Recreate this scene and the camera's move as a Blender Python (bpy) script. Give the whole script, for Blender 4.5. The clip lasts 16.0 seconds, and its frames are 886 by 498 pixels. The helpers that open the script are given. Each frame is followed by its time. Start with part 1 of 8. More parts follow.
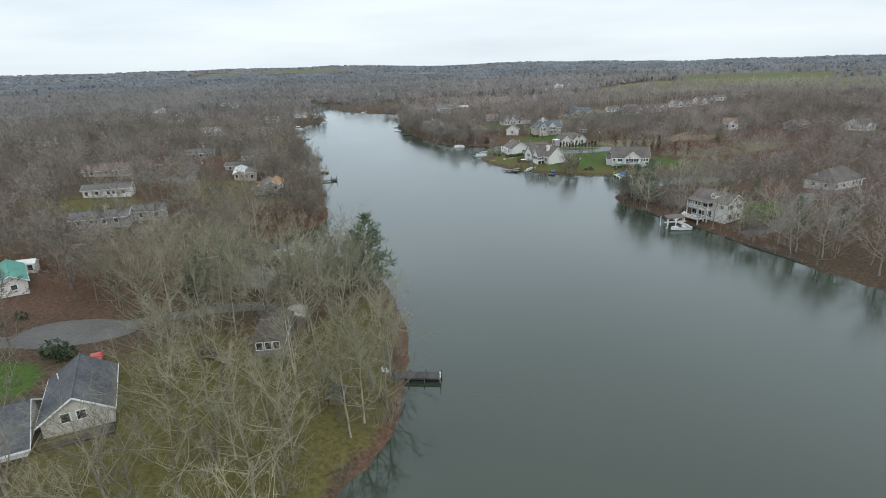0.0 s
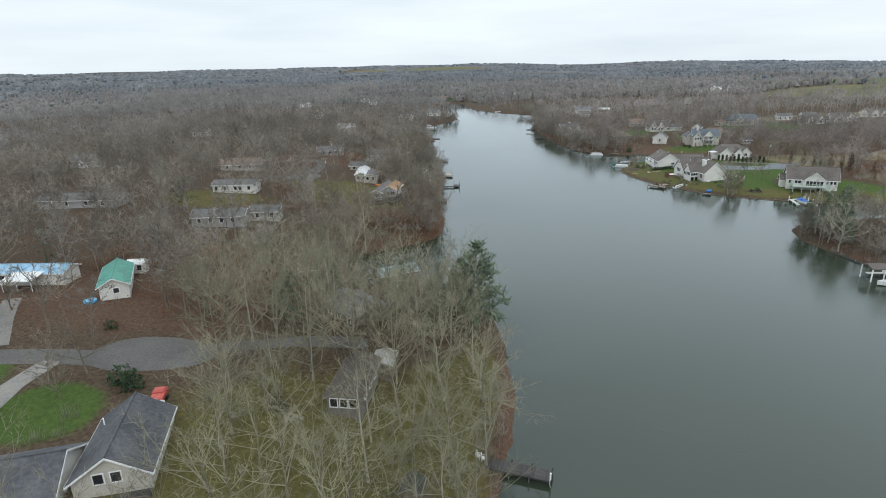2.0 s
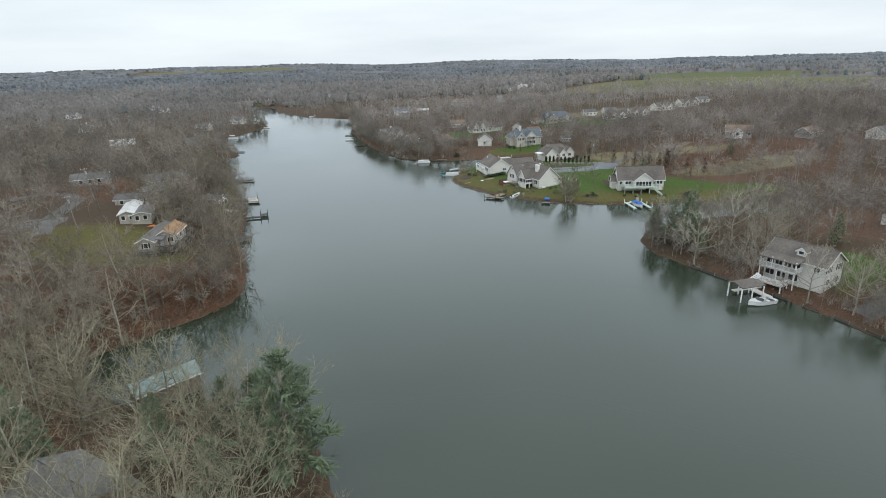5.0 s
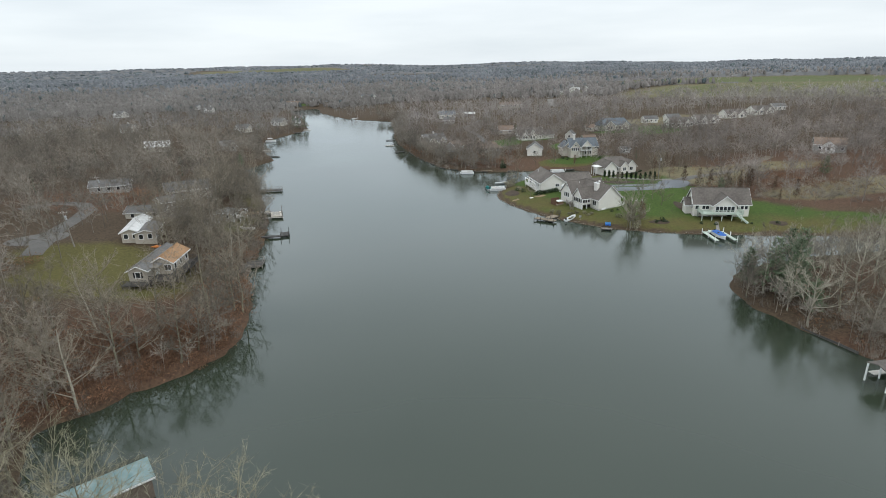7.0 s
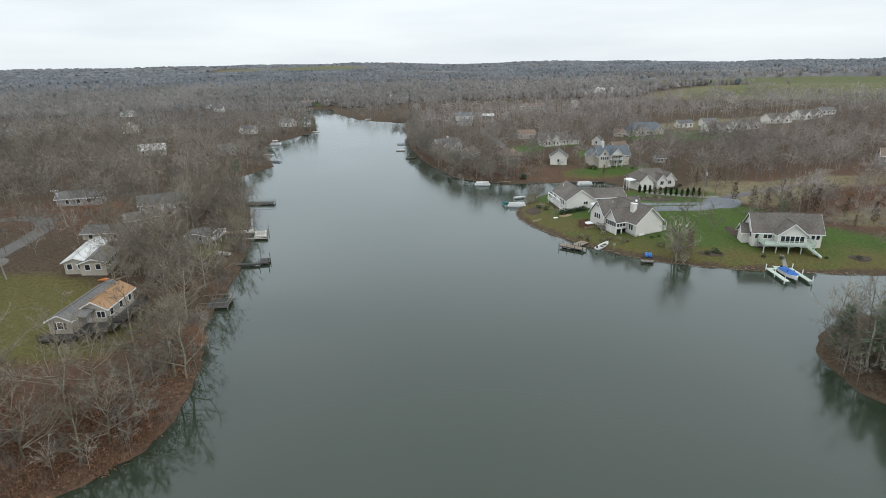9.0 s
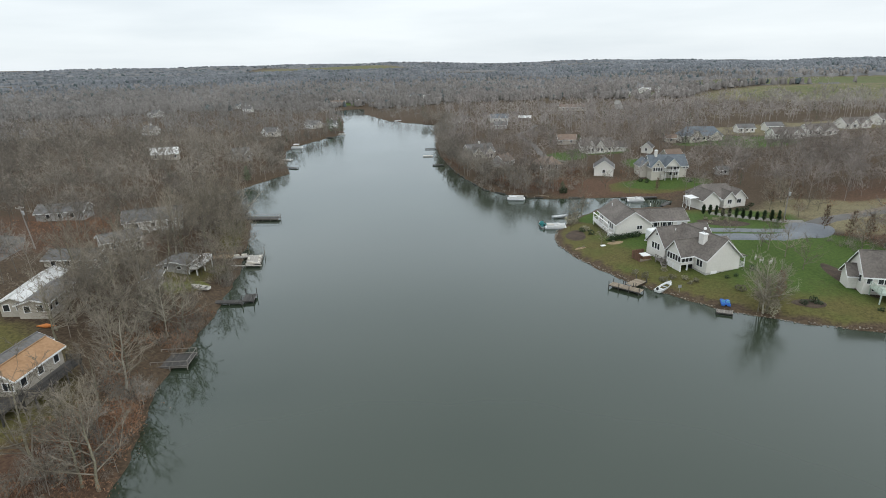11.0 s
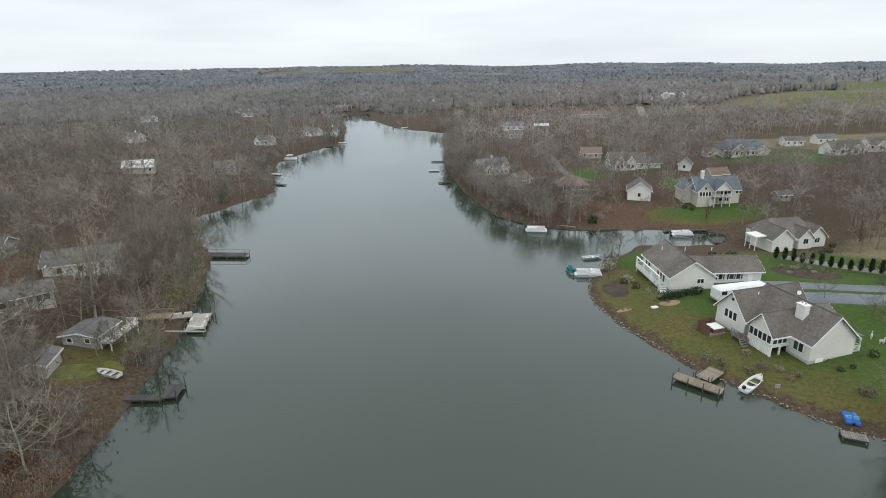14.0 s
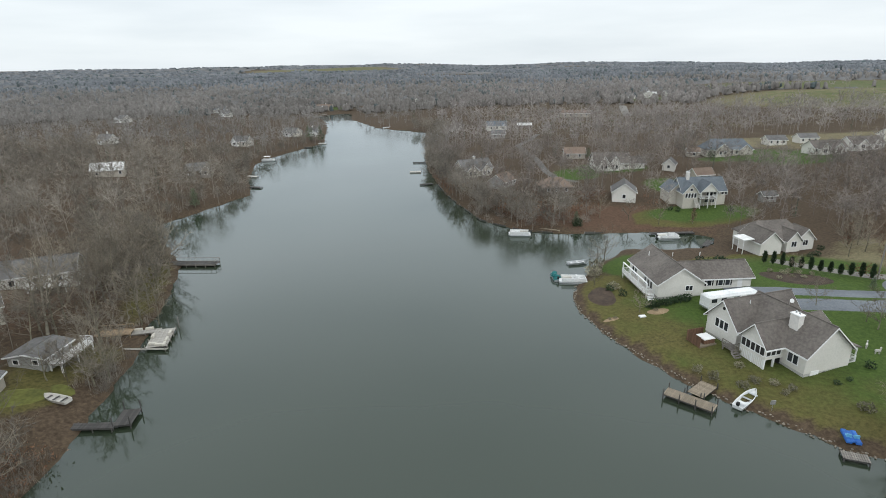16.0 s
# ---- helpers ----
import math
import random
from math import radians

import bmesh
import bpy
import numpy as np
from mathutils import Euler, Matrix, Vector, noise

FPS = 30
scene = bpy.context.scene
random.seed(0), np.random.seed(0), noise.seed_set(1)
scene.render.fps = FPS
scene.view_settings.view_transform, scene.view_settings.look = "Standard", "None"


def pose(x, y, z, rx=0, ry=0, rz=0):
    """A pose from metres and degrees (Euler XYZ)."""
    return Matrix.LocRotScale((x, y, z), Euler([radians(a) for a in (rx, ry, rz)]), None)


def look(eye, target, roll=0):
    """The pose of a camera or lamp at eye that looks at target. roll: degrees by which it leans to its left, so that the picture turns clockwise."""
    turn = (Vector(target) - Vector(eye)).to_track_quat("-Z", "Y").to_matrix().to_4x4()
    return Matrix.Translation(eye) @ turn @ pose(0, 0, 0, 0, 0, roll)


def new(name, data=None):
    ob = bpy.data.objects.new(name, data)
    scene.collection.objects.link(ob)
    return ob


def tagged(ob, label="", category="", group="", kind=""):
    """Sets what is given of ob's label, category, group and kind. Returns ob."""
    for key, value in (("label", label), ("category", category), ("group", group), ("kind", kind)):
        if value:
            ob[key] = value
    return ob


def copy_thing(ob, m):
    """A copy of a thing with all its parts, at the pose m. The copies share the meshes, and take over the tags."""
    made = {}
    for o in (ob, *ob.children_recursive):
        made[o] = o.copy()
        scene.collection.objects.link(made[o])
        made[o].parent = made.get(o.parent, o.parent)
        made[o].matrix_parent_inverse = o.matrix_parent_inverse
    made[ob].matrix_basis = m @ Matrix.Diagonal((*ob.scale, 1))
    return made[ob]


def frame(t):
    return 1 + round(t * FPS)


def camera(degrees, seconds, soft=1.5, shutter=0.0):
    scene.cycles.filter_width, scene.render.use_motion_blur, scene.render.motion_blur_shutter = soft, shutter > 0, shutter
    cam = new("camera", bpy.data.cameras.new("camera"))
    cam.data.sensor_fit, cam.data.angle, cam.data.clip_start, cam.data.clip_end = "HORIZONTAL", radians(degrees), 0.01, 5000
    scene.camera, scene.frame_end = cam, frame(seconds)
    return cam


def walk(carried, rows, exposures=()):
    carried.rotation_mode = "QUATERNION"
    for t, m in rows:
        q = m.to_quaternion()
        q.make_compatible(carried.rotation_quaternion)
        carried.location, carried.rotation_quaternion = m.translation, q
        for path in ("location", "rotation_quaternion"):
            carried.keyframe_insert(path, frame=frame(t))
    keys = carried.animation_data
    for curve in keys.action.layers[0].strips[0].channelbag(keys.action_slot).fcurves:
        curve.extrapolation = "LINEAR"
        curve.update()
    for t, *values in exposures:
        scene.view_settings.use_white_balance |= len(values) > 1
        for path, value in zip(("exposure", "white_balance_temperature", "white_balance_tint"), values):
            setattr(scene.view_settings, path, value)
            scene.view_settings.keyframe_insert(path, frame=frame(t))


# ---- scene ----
cam = camera(78.1, 16.0, 0.95)
PATH = [
    (0, (2.058, 2.679, 44.843), (1.982, 4.574, 44.207), -1.7),
    (0.5, (2.039, 7.072, 44.953), (1.771, 8.951, 44.321), -1.6),
    (1, (1.982, 11.748, 45.109), (1.502, 13.585, 44.48), -1.4),
    (1.5, (1.689, 16.823, 45.205), (1.163, 18.647, 44.575), -1.3),
    (2, (0.926, 22.161, 45.271), (0.404, 23.985, 44.64), -1.2),
    (2.5, (-0.105, 27.814, 45.28), (-0.536, 29.661, 44.646), -1.2),
    (3, (-1.029, 33.545, 45.221), (-1.45, 35.394, 44.588), -1.2),
    (3.5, (-1.692, 39.418, 45.173), (-1.864, 41.305, 44.534), -1.4),
    (4, (-2.063, 45.355, 45.14), (-1.971, 47.246, 44.494), -1.6),
    (6.5, (-1.121, 75.432, 45.386), (-1.151, 77.327, 44.746), -1.5),
    (7, (-0.647, 81.598, 45.401), (-0.728, 83.492, 44.763), -1.3),
    (7.5, (-0.076, 87.956, 45.384), (-0.179, 89.849, 44.746), -1.3),
    (8, (0.393, 94.471, 45.365), (0.278, 96.362, 44.726), -1.2),
    (8.5, (0.728, 101.052, 45.328), (0.605, 102.943, 44.688), -1.1),
    (11, (1.526, 134.052, 44.691), (1.254, 135.927, 44.051), -1.2),
    (11.5, (1.335, 140.623, 44.614), (1.064, 142.498, 43.973), -1.2),
    (12, (0.953, 147.25, 44.577), (0.671, 149.123, 43.935), -1.1),
    (12.5, (0.421, 153.831, 44.591), (0.15, 155.706, 43.951), -1.2),
    (13, (-0.215, 159.601, 44.702), (-0.483, 161.478, 44.064), -1.1),
    (13.5, (-0.869, 164.092, 44.862), (-1.11, 165.973, 44.226), -1.1),
    (14, (-1.342, 167.345, 44.969), (-1.653, 169.217, 44.338), -1.0),
    (14.5, (-1.434, 169.357, 45.022), (-1.848, 171.211, 44.395), -0.9),
    (15, (-1.306, 170.513, 45.021), (-1.719, 172.367, 44.393), -0.8),
    (15.5, (-1.088, 171.434, 44.955), (-1.459, 173.294, 44.322), -1.0),
    (16, (-0.979, 172.942, 44.902), (-1.236, 174.821, 44.267), -1.0),
]
walk(cam, [(t, look(eye, target, roll)) for t, eye, target, roll in PATH],
     [(0, 0.03, 6070, 7), (4, 0.03, 6110, 7), (7, 0.03, 6240, 7.7), (16, 0.03, 6270, 7.7)])

# ---- light: a closed, bright overcast sky with a weak, very soft sun ----
world = bpy.data.worlds.new("overcast")
scene.world = world
world.use_nodes = True
wn, wl = world.node_tree.nodes, world.node_tree.links
wn.clear()
w_out = wn.new("ShaderNodeOutputWorld")
w_bg = wn.new("ShaderNodeBackground")
w_sky = wn.new("ShaderNodeTexSky")
w_sky.sky_type, w_sky.sun_disc = "NISHITA", False
w_sky.sun_elevation, w_sky.sun_rotation = radians(38), radians(150)
w_dim = wn.new("ShaderNodeMix"); w_dim.data_type, w_dim.blend_type = "RGBA", "MULTIPLY"
w_dim.inputs["Factor"].default_value = 1.0
w_dim.inputs[7].default_value = (0.09, 0.09, 0.09, 1)
w_tc = wn.new("ShaderNodeTexCoord")
w_map = wn.new("ShaderNodeMapping"); w_map.inputs["Scale"].default_value = (1.3, 1.3, 9.0)
w_noise = wn.new("ShaderNodeTexNoise")
w_noise.inputs["Scale"].default_value, w_noise.inputs["Detail"].default_value = 1.6, 6.0
w_ramp = wn.new("ShaderNodeValToRGB")
w_ramp.color_ramp.elements[0].position, w_ramp.color_ramp.elements[0].color = 0.32, (0.81, 0.85, 0.878, 1)
w_ramp.color_ramp.elements[1].position, w_ramp.color_ramp.elements[1].color = 0.62, (0.965, 0.99, 1.0, 1)
w_mix = wn.new("ShaderNodeMix"); w_mix.data_type = "RGBA"
w_mix.inputs["Factor"].default_value = 0.93
wl.new(w_tc.outputs["Generated"], w_map.inputs["Vector"])
wl.new(w_map.outputs[0], w_noise.inputs["Vector"])
wl.new(w_noise.outputs["Fac"], w_ramp.inputs["Fac"])
wl.new(w_sky.outputs[0], w_dim.inputs[6])
wl.new(w_dim.outputs[2], w_mix.inputs[6])
wl.new(w_ramp.outputs["Color"], w_mix.inputs[7])
# an overcast sky is brighter overhead than at the horizon
w_sep = wn.new("ShaderNodeSeparateXYZ"); wl.new(w_tc.outputs["Generated"], w_sep.inputs[0])
w_up = wn.new("ShaderNodeMapRange"); w_up.interpolation_type = "SMOOTHSTEP"
w_up.inputs["From Min"].default_value, w_up.inputs["From Max"].default_value = 0.085, 0.36
w_up.inputs["To Min"].default_value, w_up.inputs["To Max"].default_value = 1.0, 1.46
wl.new(w_sep.outputs["Z"], w_up.inputs["Value"])
w_lift = wn.new("ShaderNodeMix"); w_lift.data_type, w_lift.blend_type = "RGBA", "MULTIPLY"
w_lift.inputs["Factor"].default_value = 1.0
wl.new(w_mix.outputs[2], w_lift.inputs[6]); wl.new(w_up.outputs[0], w_lift.inputs[7])
wl.new(w_lift.outputs[2], w_bg.inputs["Color"])
w_bg.inputs["Strength"].default_value = 1.0
wl.new(w_bg.outputs[0], w_out.inputs["Surface"])

sun = new("sun", bpy.data.lights.new("sun", "SUN"))
sun.data.energy, sun.data.angle, sun.data.color = 0.8, radians(40), (1.0, 0.97, 0.92)
sun.matrix_world = look((60, -80, 120), (0, 0, 0))


# ---- materials ----
def mat(name, a, b, rough=0.85, fine=6.0, coarse=0.35, bump=0.2, metal=0.0, spec=0.3, courses=0.0, vary=0.12, streak=(1, 1, 1), depth=0.02, attr=""):
    """Two colours mixed by fine grain and coarse stains; courses: height of boards or shingle rows in metres."""
    m = bpy.data.materials.new(name)
    m.use_nodes = True
    n, l = m.node_tree.nodes, m.node_tree.links
    p = n["Principled BSDF"]
    p.inputs["Roughness"].default_value, p.inputs["Metallic"].default_value = rough, metal
    p.inputs["Specular IOR Level"].default_value = spec
    tc = n.new("ShaderNodeTexCoord")
    mp = n.new("ShaderNodeMapping"); mp.inputs["Scale"].default_value = streak
    l.new(tc.outputs["Object"], mp.inputs["Vector"])
    n1 = n.new("ShaderNodeTexNoise"); n1.inputs["Scale"].default_value = fine; n1.inputs["Detail"].default_value = 4
    n2 = n.new("ShaderNodeTexNoise"); n2.inputs["Scale"].default_value = coarse; n2.inputs["Detail"].default_value = 3
    l.new(mp.outputs[0], n1.inputs["Vector"]); l.new(mp.outputs[0], n2.inputs["Vector"])
    add = n.new("ShaderNodeMath"); add.operation = "ADD"
    l.new(n1.outputs["Fac"], add.inputs[0]); l.new(n2.outputs["Fac"], add.inputs[1])
    rng = n.new("ShaderNodeMapRange"); rng.inputs["From Min"].default_value, rng.inputs["From Max"].default_value = 0.75, 1.25
    l.new(add.outputs[0], rng.inputs["Value"])
    mx = n.new("ShaderNodeMix"); mx.data_type = "RGBA"
    mx.inputs[6].default_value, mx.inputs[7].default_value = (*a, 1), (*b, 1)
    l.new(rng.outputs[0], mx.inputs["Factor"])
    hsv = n.new("ShaderNodeHueSaturation")
    l.new(mx.outputs[2], hsv.inputs["Color"])
    if attr:
        rnd = n.new("ShaderNodeAttribute"); rnd.attribute_name = attr
        src = rnd.outputs["Fac"]
    else:
        rnd = n.new("ShaderNodeObjectInfo")
        src = rnd.outputs["Random"]
    vr = n.new("ShaderNodeMapRange"); vr.inputs["To Min"].default_value, vr.inputs["To Max"].default_value = 1 - vary, 1 + vary
    l.new(src, vr.inputs["Value"]); l.new(vr.outputs[0], hsv.inputs["Value"])
    l.new(hsv.outputs["Color"], p.inputs["Base Color"])
    h = n1.outputs["Fac"]
    if courses:
        sep = n.new("ShaderNodeSeparateXYZ"); l.new(tc.outputs["Object"], sep.inputs[0])
        dv = n.new("ShaderNodeMath"); dv.operation = "DIVIDE"; dv.inputs[1].default_value = courses
        l.new(sep.outputs["Z"], dv.inputs[0])
        fr = n.new("ShaderNodeMath"); fr.operation = "FRACT"; l.new(dv.outputs[0], fr.inputs[0])
        mxh = n.new("ShaderNodeMath"); mxh.operation = "MULTIPLY_ADD"; mxh.inputs[1].default_value = 0.35
        l.new(h, mxh.inputs[0]); l.new(fr.outputs[0], mxh.inputs[2])
        h = mxh.outputs[0]
    if bump:
        bp = n.new("ShaderNodeBump"); bp.inputs["Strength"].default_value = bump; bp.inputs["Distance"].default_value = depth
        l.new(h, bp.inputs["Height"]); l.new(bp.outputs[0], p.inputs["Normal"])
    return m


M_WHITE = mat("white_siding", (0.60, 0.585, 0.540), (0.69, 0.670, 0.622), 0.6, 3, 0.2, 0.6, courses=0.2, vary=0.03)
M_CREAM = mat("cream_siding", (0.47, 0.44, 0.385), (0.58, 0.545, 0.48), 0.65, 3, 0.2, 0.6, courses=0.2, vary=0.05)
M_TAN = mat("tan_siding", (0.36, 0.33, 0.28), (0.46, 0.42, 0.36), 0.7, 3, 0.2, 0.6, courses=0.2, vary=0.06)
M_GREYW = mat("grey_siding", (0.30, 0.30, 0.29), (0.40, 0.39, 0.37), 0.7, 3, 0.2, 0.6, courses=0.2, vary=0.08)
M_BROWNW = mat("brown_board_wall", (0.12, 0.095, 0.075), (0.20, 0.16, 0.13), 0.8, 5, 0.3, 0.6, courses=0.25)
M_CEDAR = mat("reddish_cedar_boards", (0.10, 0.055, 0.035), (0.17, 0.10, 0.065), 0.85, 6, 0.5, 0.4, vary=0.2, streak=(5, 5, 0.4))
M_TRIM = mat("white_trim", (0.72, 0.72, 0.71), (0.80, 0.80, 0.79), 0.5, 4, 0.3, 0.05, vary=0.02)
M_ROOF_TAUPE = mat("taupe_shingles", (0.098, 0.086, 0.077), (0.168, 0.149, 0.134), 0.9, 2.2, 0.25, 1.0, courses=0.22, vary=0.06, depth=0.04)
M_ROOF_GREY = mat("grey_shingles", (0.10, 0.097, 0.095), (0.17, 0.165, 0.160), 0.9, 2.2, 0.25, 1.0, courses=0.22, vary=0.1, depth=0.04)
M_ROOF_DARK = mat("dark_worn_shingles", (0.062, 0.065, 0.072), (0.125, 0.128, 0.135), 0.9, 2.2, 0.25, 1.0, courses=0.22, vary=0.1, depth=0.04)
M_ROOF_UMBER = mat("umber_worn_shingles", (0.055, 0.046, 0.038), (0.110, 0.092, 0.077), 0.9, 2.2, 0.25, 1.0, courses=0.22, vary=0.1, depth=0.04)
M_ROOF_SLATE = mat("blue_grey_shingles", (0.10, 0.115, 0.13), (0.16, 0.18, 0.20), 0.9, 2.2, 0.25, 1.0, courses=0.22, vary=0.06, depth=0.04)
M_ROOF_BROWN = mat("brown_shingles", (0.15, 0.11, 0.085), (0.22, 0.165, 0.13), 0.9, 2.2, 0.25, 1.0, courses=0.22, vary=0.08, depth=0.04)
M_ROOF_RUST = mat("rust_orange_shingles", (0.25, 0.145, 0.075), (0.35, 0.215, 0.12), 0.9, 2.2, 0.3, 1.0, courses=0.22, vary=0.04, depth=0.04)
M_ROOF_GREEN = mat("green_metal_roof", (0.05, 0.20, 0.155), (0.08, 0.28, 0.21), 0.45, 1.2, 0.3, 0.1, spec=0.5)
M_ROOF_BLUE = mat("faded_blue_metal_roof", (0.15, 0.31, 0.45), (0.32, 0.45, 0.55), 0.5, 1.2, 0.5, 0.15, spec=0.5)
M_ROOF_PALE = mat("pale_stained_metal_roof", (0.27, 0.26, 0.235), (0.44, 0.425, 0.39), 0.5, 1.2, 0.4, 0.1, spec=0.4)
M_ROOF_TEAL = mat("faded_teal_metal_roof", (0.13, 0.22, 0.225), (0.27, 0.34, 0.335), 0.5, 1.2, 0.5, 0.15, spec=0.4)
M_ROOF_WHITE = mat("white_metal_roof", (0.50, 0.50, 0.49), (0.74, 0.735, 0.72), 0.4, 1.2, 0.4, 0.1, spec=0.5)
M_GLASS = mat("dark_window_glass", (0.02, 0.023, 0.026), (0.035, 0.04, 0.045), 0.08, 1, 0.3, 0.0, spec=0.6)
M_SCREEN = mat("dark_porch_screen", (0.02, 0.02, 0.02), (0.035, 0.035, 0.033), 0.7, 8, 0.6, 0.1)
M_FOUND = mat("pale_block_foundation", (0.34, 0.33, 0.31), (0.46, 0.45, 0.42), 0.9, 4, 0.4, 0.4, courses=0.2)
M_CHIM = mat("pale_chimney_siding", (0.56, 0.54, 0.51), (0.66, 0.64, 0.60), 0.7, 3, 0.3, 0.3, courses=0.2)
M_WOOD_GREY = mat("weathered_grey_planks", (0.15, 0.135, 0.12), (0.25, 0.23, 0.205), 0.9, 7, 0.5, 0.4, vary=0.2, streak=(1, 6, 1))
M_WOOD_DARK = mat("dark_wet_planks", (0.045, 0.042, 0.04), (0.085, 0.08, 0.075), 0.75, 7, 0.5, 0.4, vary=0.25, streak=(1, 6, 1))
M_WOOD_TAN = mat("tan_treated_planks", (0.17, 0.14, 0.105), (0.26, 0.215, 0.16), 0.85, 7, 0.5, 0.4, vary=0.18, streak=(1, 6, 1))
M_WOOD_STRAW = mat("tan_weathered_boards", (0.26, 0.19, 0.12), (0.38, 0.285, 0.185), 0.9, 6, 0.5, 0.4, vary=0.15, streak=(1, 6, 1))
M_WOOD_MINT = mat("pale_green_painted_planks", (0.36, 0.43, 0.37), (0.50, 0.56, 0.49), 0.8, 7, 0.5, 0.3, vary=0.1, streak=(1, 6, 1))
M_WOOD_BLEACHED = mat("bleached_grey_planks", (0.27, 0.255, 0.23), (0.40, 0.38, 0.345), 0.85, 7, 0.5, 0.3, vary=0.14, streak=(1, 6, 1))
M_WOOD_PALE = mat("pale_painted_planks", (0.42, 0.40, 0.365), (0.56, 0.54, 0.50), 0.8, 7, 0.5, 0.3, vary=0.1, streak=(1, 6, 1))
M_BOAT = mat("white_gelcoat", (0.56, 0.57, 0.57), (0.70, 0.70, 0.69), 0.25, 3, 0.4, 0.0, spec=0.5)
M_ALU = mat("dull_aluminium", (0.42, 0.43, 0.44), (0.55, 0.56, 0.57), 0.42, 6, 0.5, 0.1, metal=0.8)
M_BLUE = mat("blue_cover", (0.025, 0.10, 0.36), (0.04, 0.16, 0.50), 0.6, 3, 0.6, 0.3)
M_BLUEPALE = mat("pale_blue_plastic", (0.10, 0.30, 0.50), (0.16, 0.42, 0.62), 0.5, 3, 0.6, 0.1)
M_TEAL = mat("teal_canvas", (0.01, 0.09, 0.09), (0.02, 0.15, 0.15), 0.8, 3, 0.6, 0.4)
M_RED = mat("faded_red_paint", (0.34, 0.06, 0.045), (0.45, 0.10, 0.08), 0.5, 3, 0.6, 0.1)
M_ORANGE = mat("orange_plastic", (0.55, 0.18, 0.04), (0.65, 0.24, 0.07), 0.5, 3, 0.6, 0.1)
M_BLACK = mat("black_rubber", (0.015, 0.015, 0.015), (0.03, 0.03, 0.03), 0.8, 6, 0.5, 0.2)
M_CARPAINT = mat("silver_car_paint", (0.42, 0.42, 0.40), (0.50, 0.50, 0.48), 0.3, 2, 0.4, 0.0, metal=0.5, spec=0.5)
M_POLE = mat("weathered_pole_wood", (0.20, 0.18, 0.16), (0.30, 0.28, 0.25), 0.9, 6, 0.4, 0.4, streak=(1, 1, 0.1))
M_ASPHALT = mat("worn_asphalt", (0.085, 0.080, 0.075), (0.145, 0.137, 0.128), 0.9, 3, 0.15, 0.4)
M_ASPHALT_BLUE = mat("wet_blue_grey_asphalt", (0.09, 0.10, 0.115), (0.14, 0.155, 0.17), 0.55, 3, 0.15, 0.3)
M_CONCRETE = mat("pale_concrete", (0.145, 0.138, 0.125), (0.225, 0.213, 0.193), 0.9, 3, 0.2, 0.3)
M_TRACK = mat("packed_tan_earth", (0.115, 0.092, 0.070), (0.185, 0.152, 0.118), 0.95, 2, 0.2, 0.5)
M_MULCH = mat("brown_mulch", (0.034, 0.025, 0.019), (0.080, 0.057, 0.041), 0.95, 5, 0.5, 0.8)
M_STRAW = mat("tan_straw_mulch", (0.19, 0.135, 0.08), (0.30, 0.225, 0.14), 0.95, 5, 0.5, 0.6)
M_ROCK = mat("shore_rock", (0.15, 0.13, 0.105), (0.27, 0.235, 0.19), 0.9, 3, 0.6, 0.6, vary=0.3)
M_BARK = mat("grey_brown_bark", (0.115, 0.105, 0.074), (0.230, 0.212, 0.152), 0.95, 5, 0.6, 0.3, vary=0.35)
M_TWIG_BROWN = mat("brown_grey_twigs", (0.126, 0.108, 0.082), (0.246, 0.214, 0.168), 0.95, 2, 0.3, 0.0, vary=0.35)
M_MOSS = mat("mossy_dark_roofing", (0.035, 0.038, 0.030), (0.075, 0.080, 0.060), 0.9, 2, 0.5, 0.4)
M_MOSS_BRIGHT = mat("yellow_green_moss", (0.070, 0.074, 0.020), (0.135, 0.140, 0.035), 0.95, 1.6, 0.3, 0.6)
M_TWIG = mat("olive_grey_twigs", (0.158, 0.146, 0.098), (0.285, 0.264, 0.186), 0.95, 2, 0.3, 0.0, vary=0.35)
M_PALEBARK = mat("pale_sycamore_bark", (0.23, 0.212, 0.165), (0.36, 0.335, 0.27), 0.9, 3, 0.5, 0.3, vary=0.2)
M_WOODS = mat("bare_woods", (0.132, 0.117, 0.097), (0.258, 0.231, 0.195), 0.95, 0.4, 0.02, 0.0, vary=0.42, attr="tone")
# the next three are M_WOODS paled, with distance haze put into the colour
M_WOODS_EAST = mat("russet_grey_bare_woods", (0.160, 0.139, 0.123), (0.296, 0.263, 0.238), 0.95, 0.4, 0.02, 0.0, vary=0.34, attr="tone")
M_WOODS_ROSE_HAZE = mat("rosy_grey_bare_woods", (0.205, 0.183, 0.172), (0.365, 0.338, 0.318), 0.95, 0.2, 0.02, 0.0, vary=0.22, attr="tone")
M_WOODS_GREY_HAZE = mat("greyed_bare_woods", (0.168, 0.159, 0.149), (0.292, 0.278, 0.262), 0.95, 0.2, 0.02, 0.0, vary=0.22, attr="tone")
M_NEEDLE = mat("pine_needles", (0.074, 0.104, 0.058), (0.142, 0.178, 0.106), 0.8, 2, 0.4, 0.0, vary=0.25)
M_NEEDLE_WOODS = mat("dark_evergreen_needles", (0.024, 0.045, 0.028), (0.05, 0.08, 0.048), 0.8, 0.4, 0.05, 0.0, vary=0.35, attr="tone")
M_RUST_LEAF = mat("dry_brown_leaves", (0.095, 0.058, 0.038), (0.175, 0.112, 0.075), 0.9, 2, 0.4, 0.0, vary=0.3)
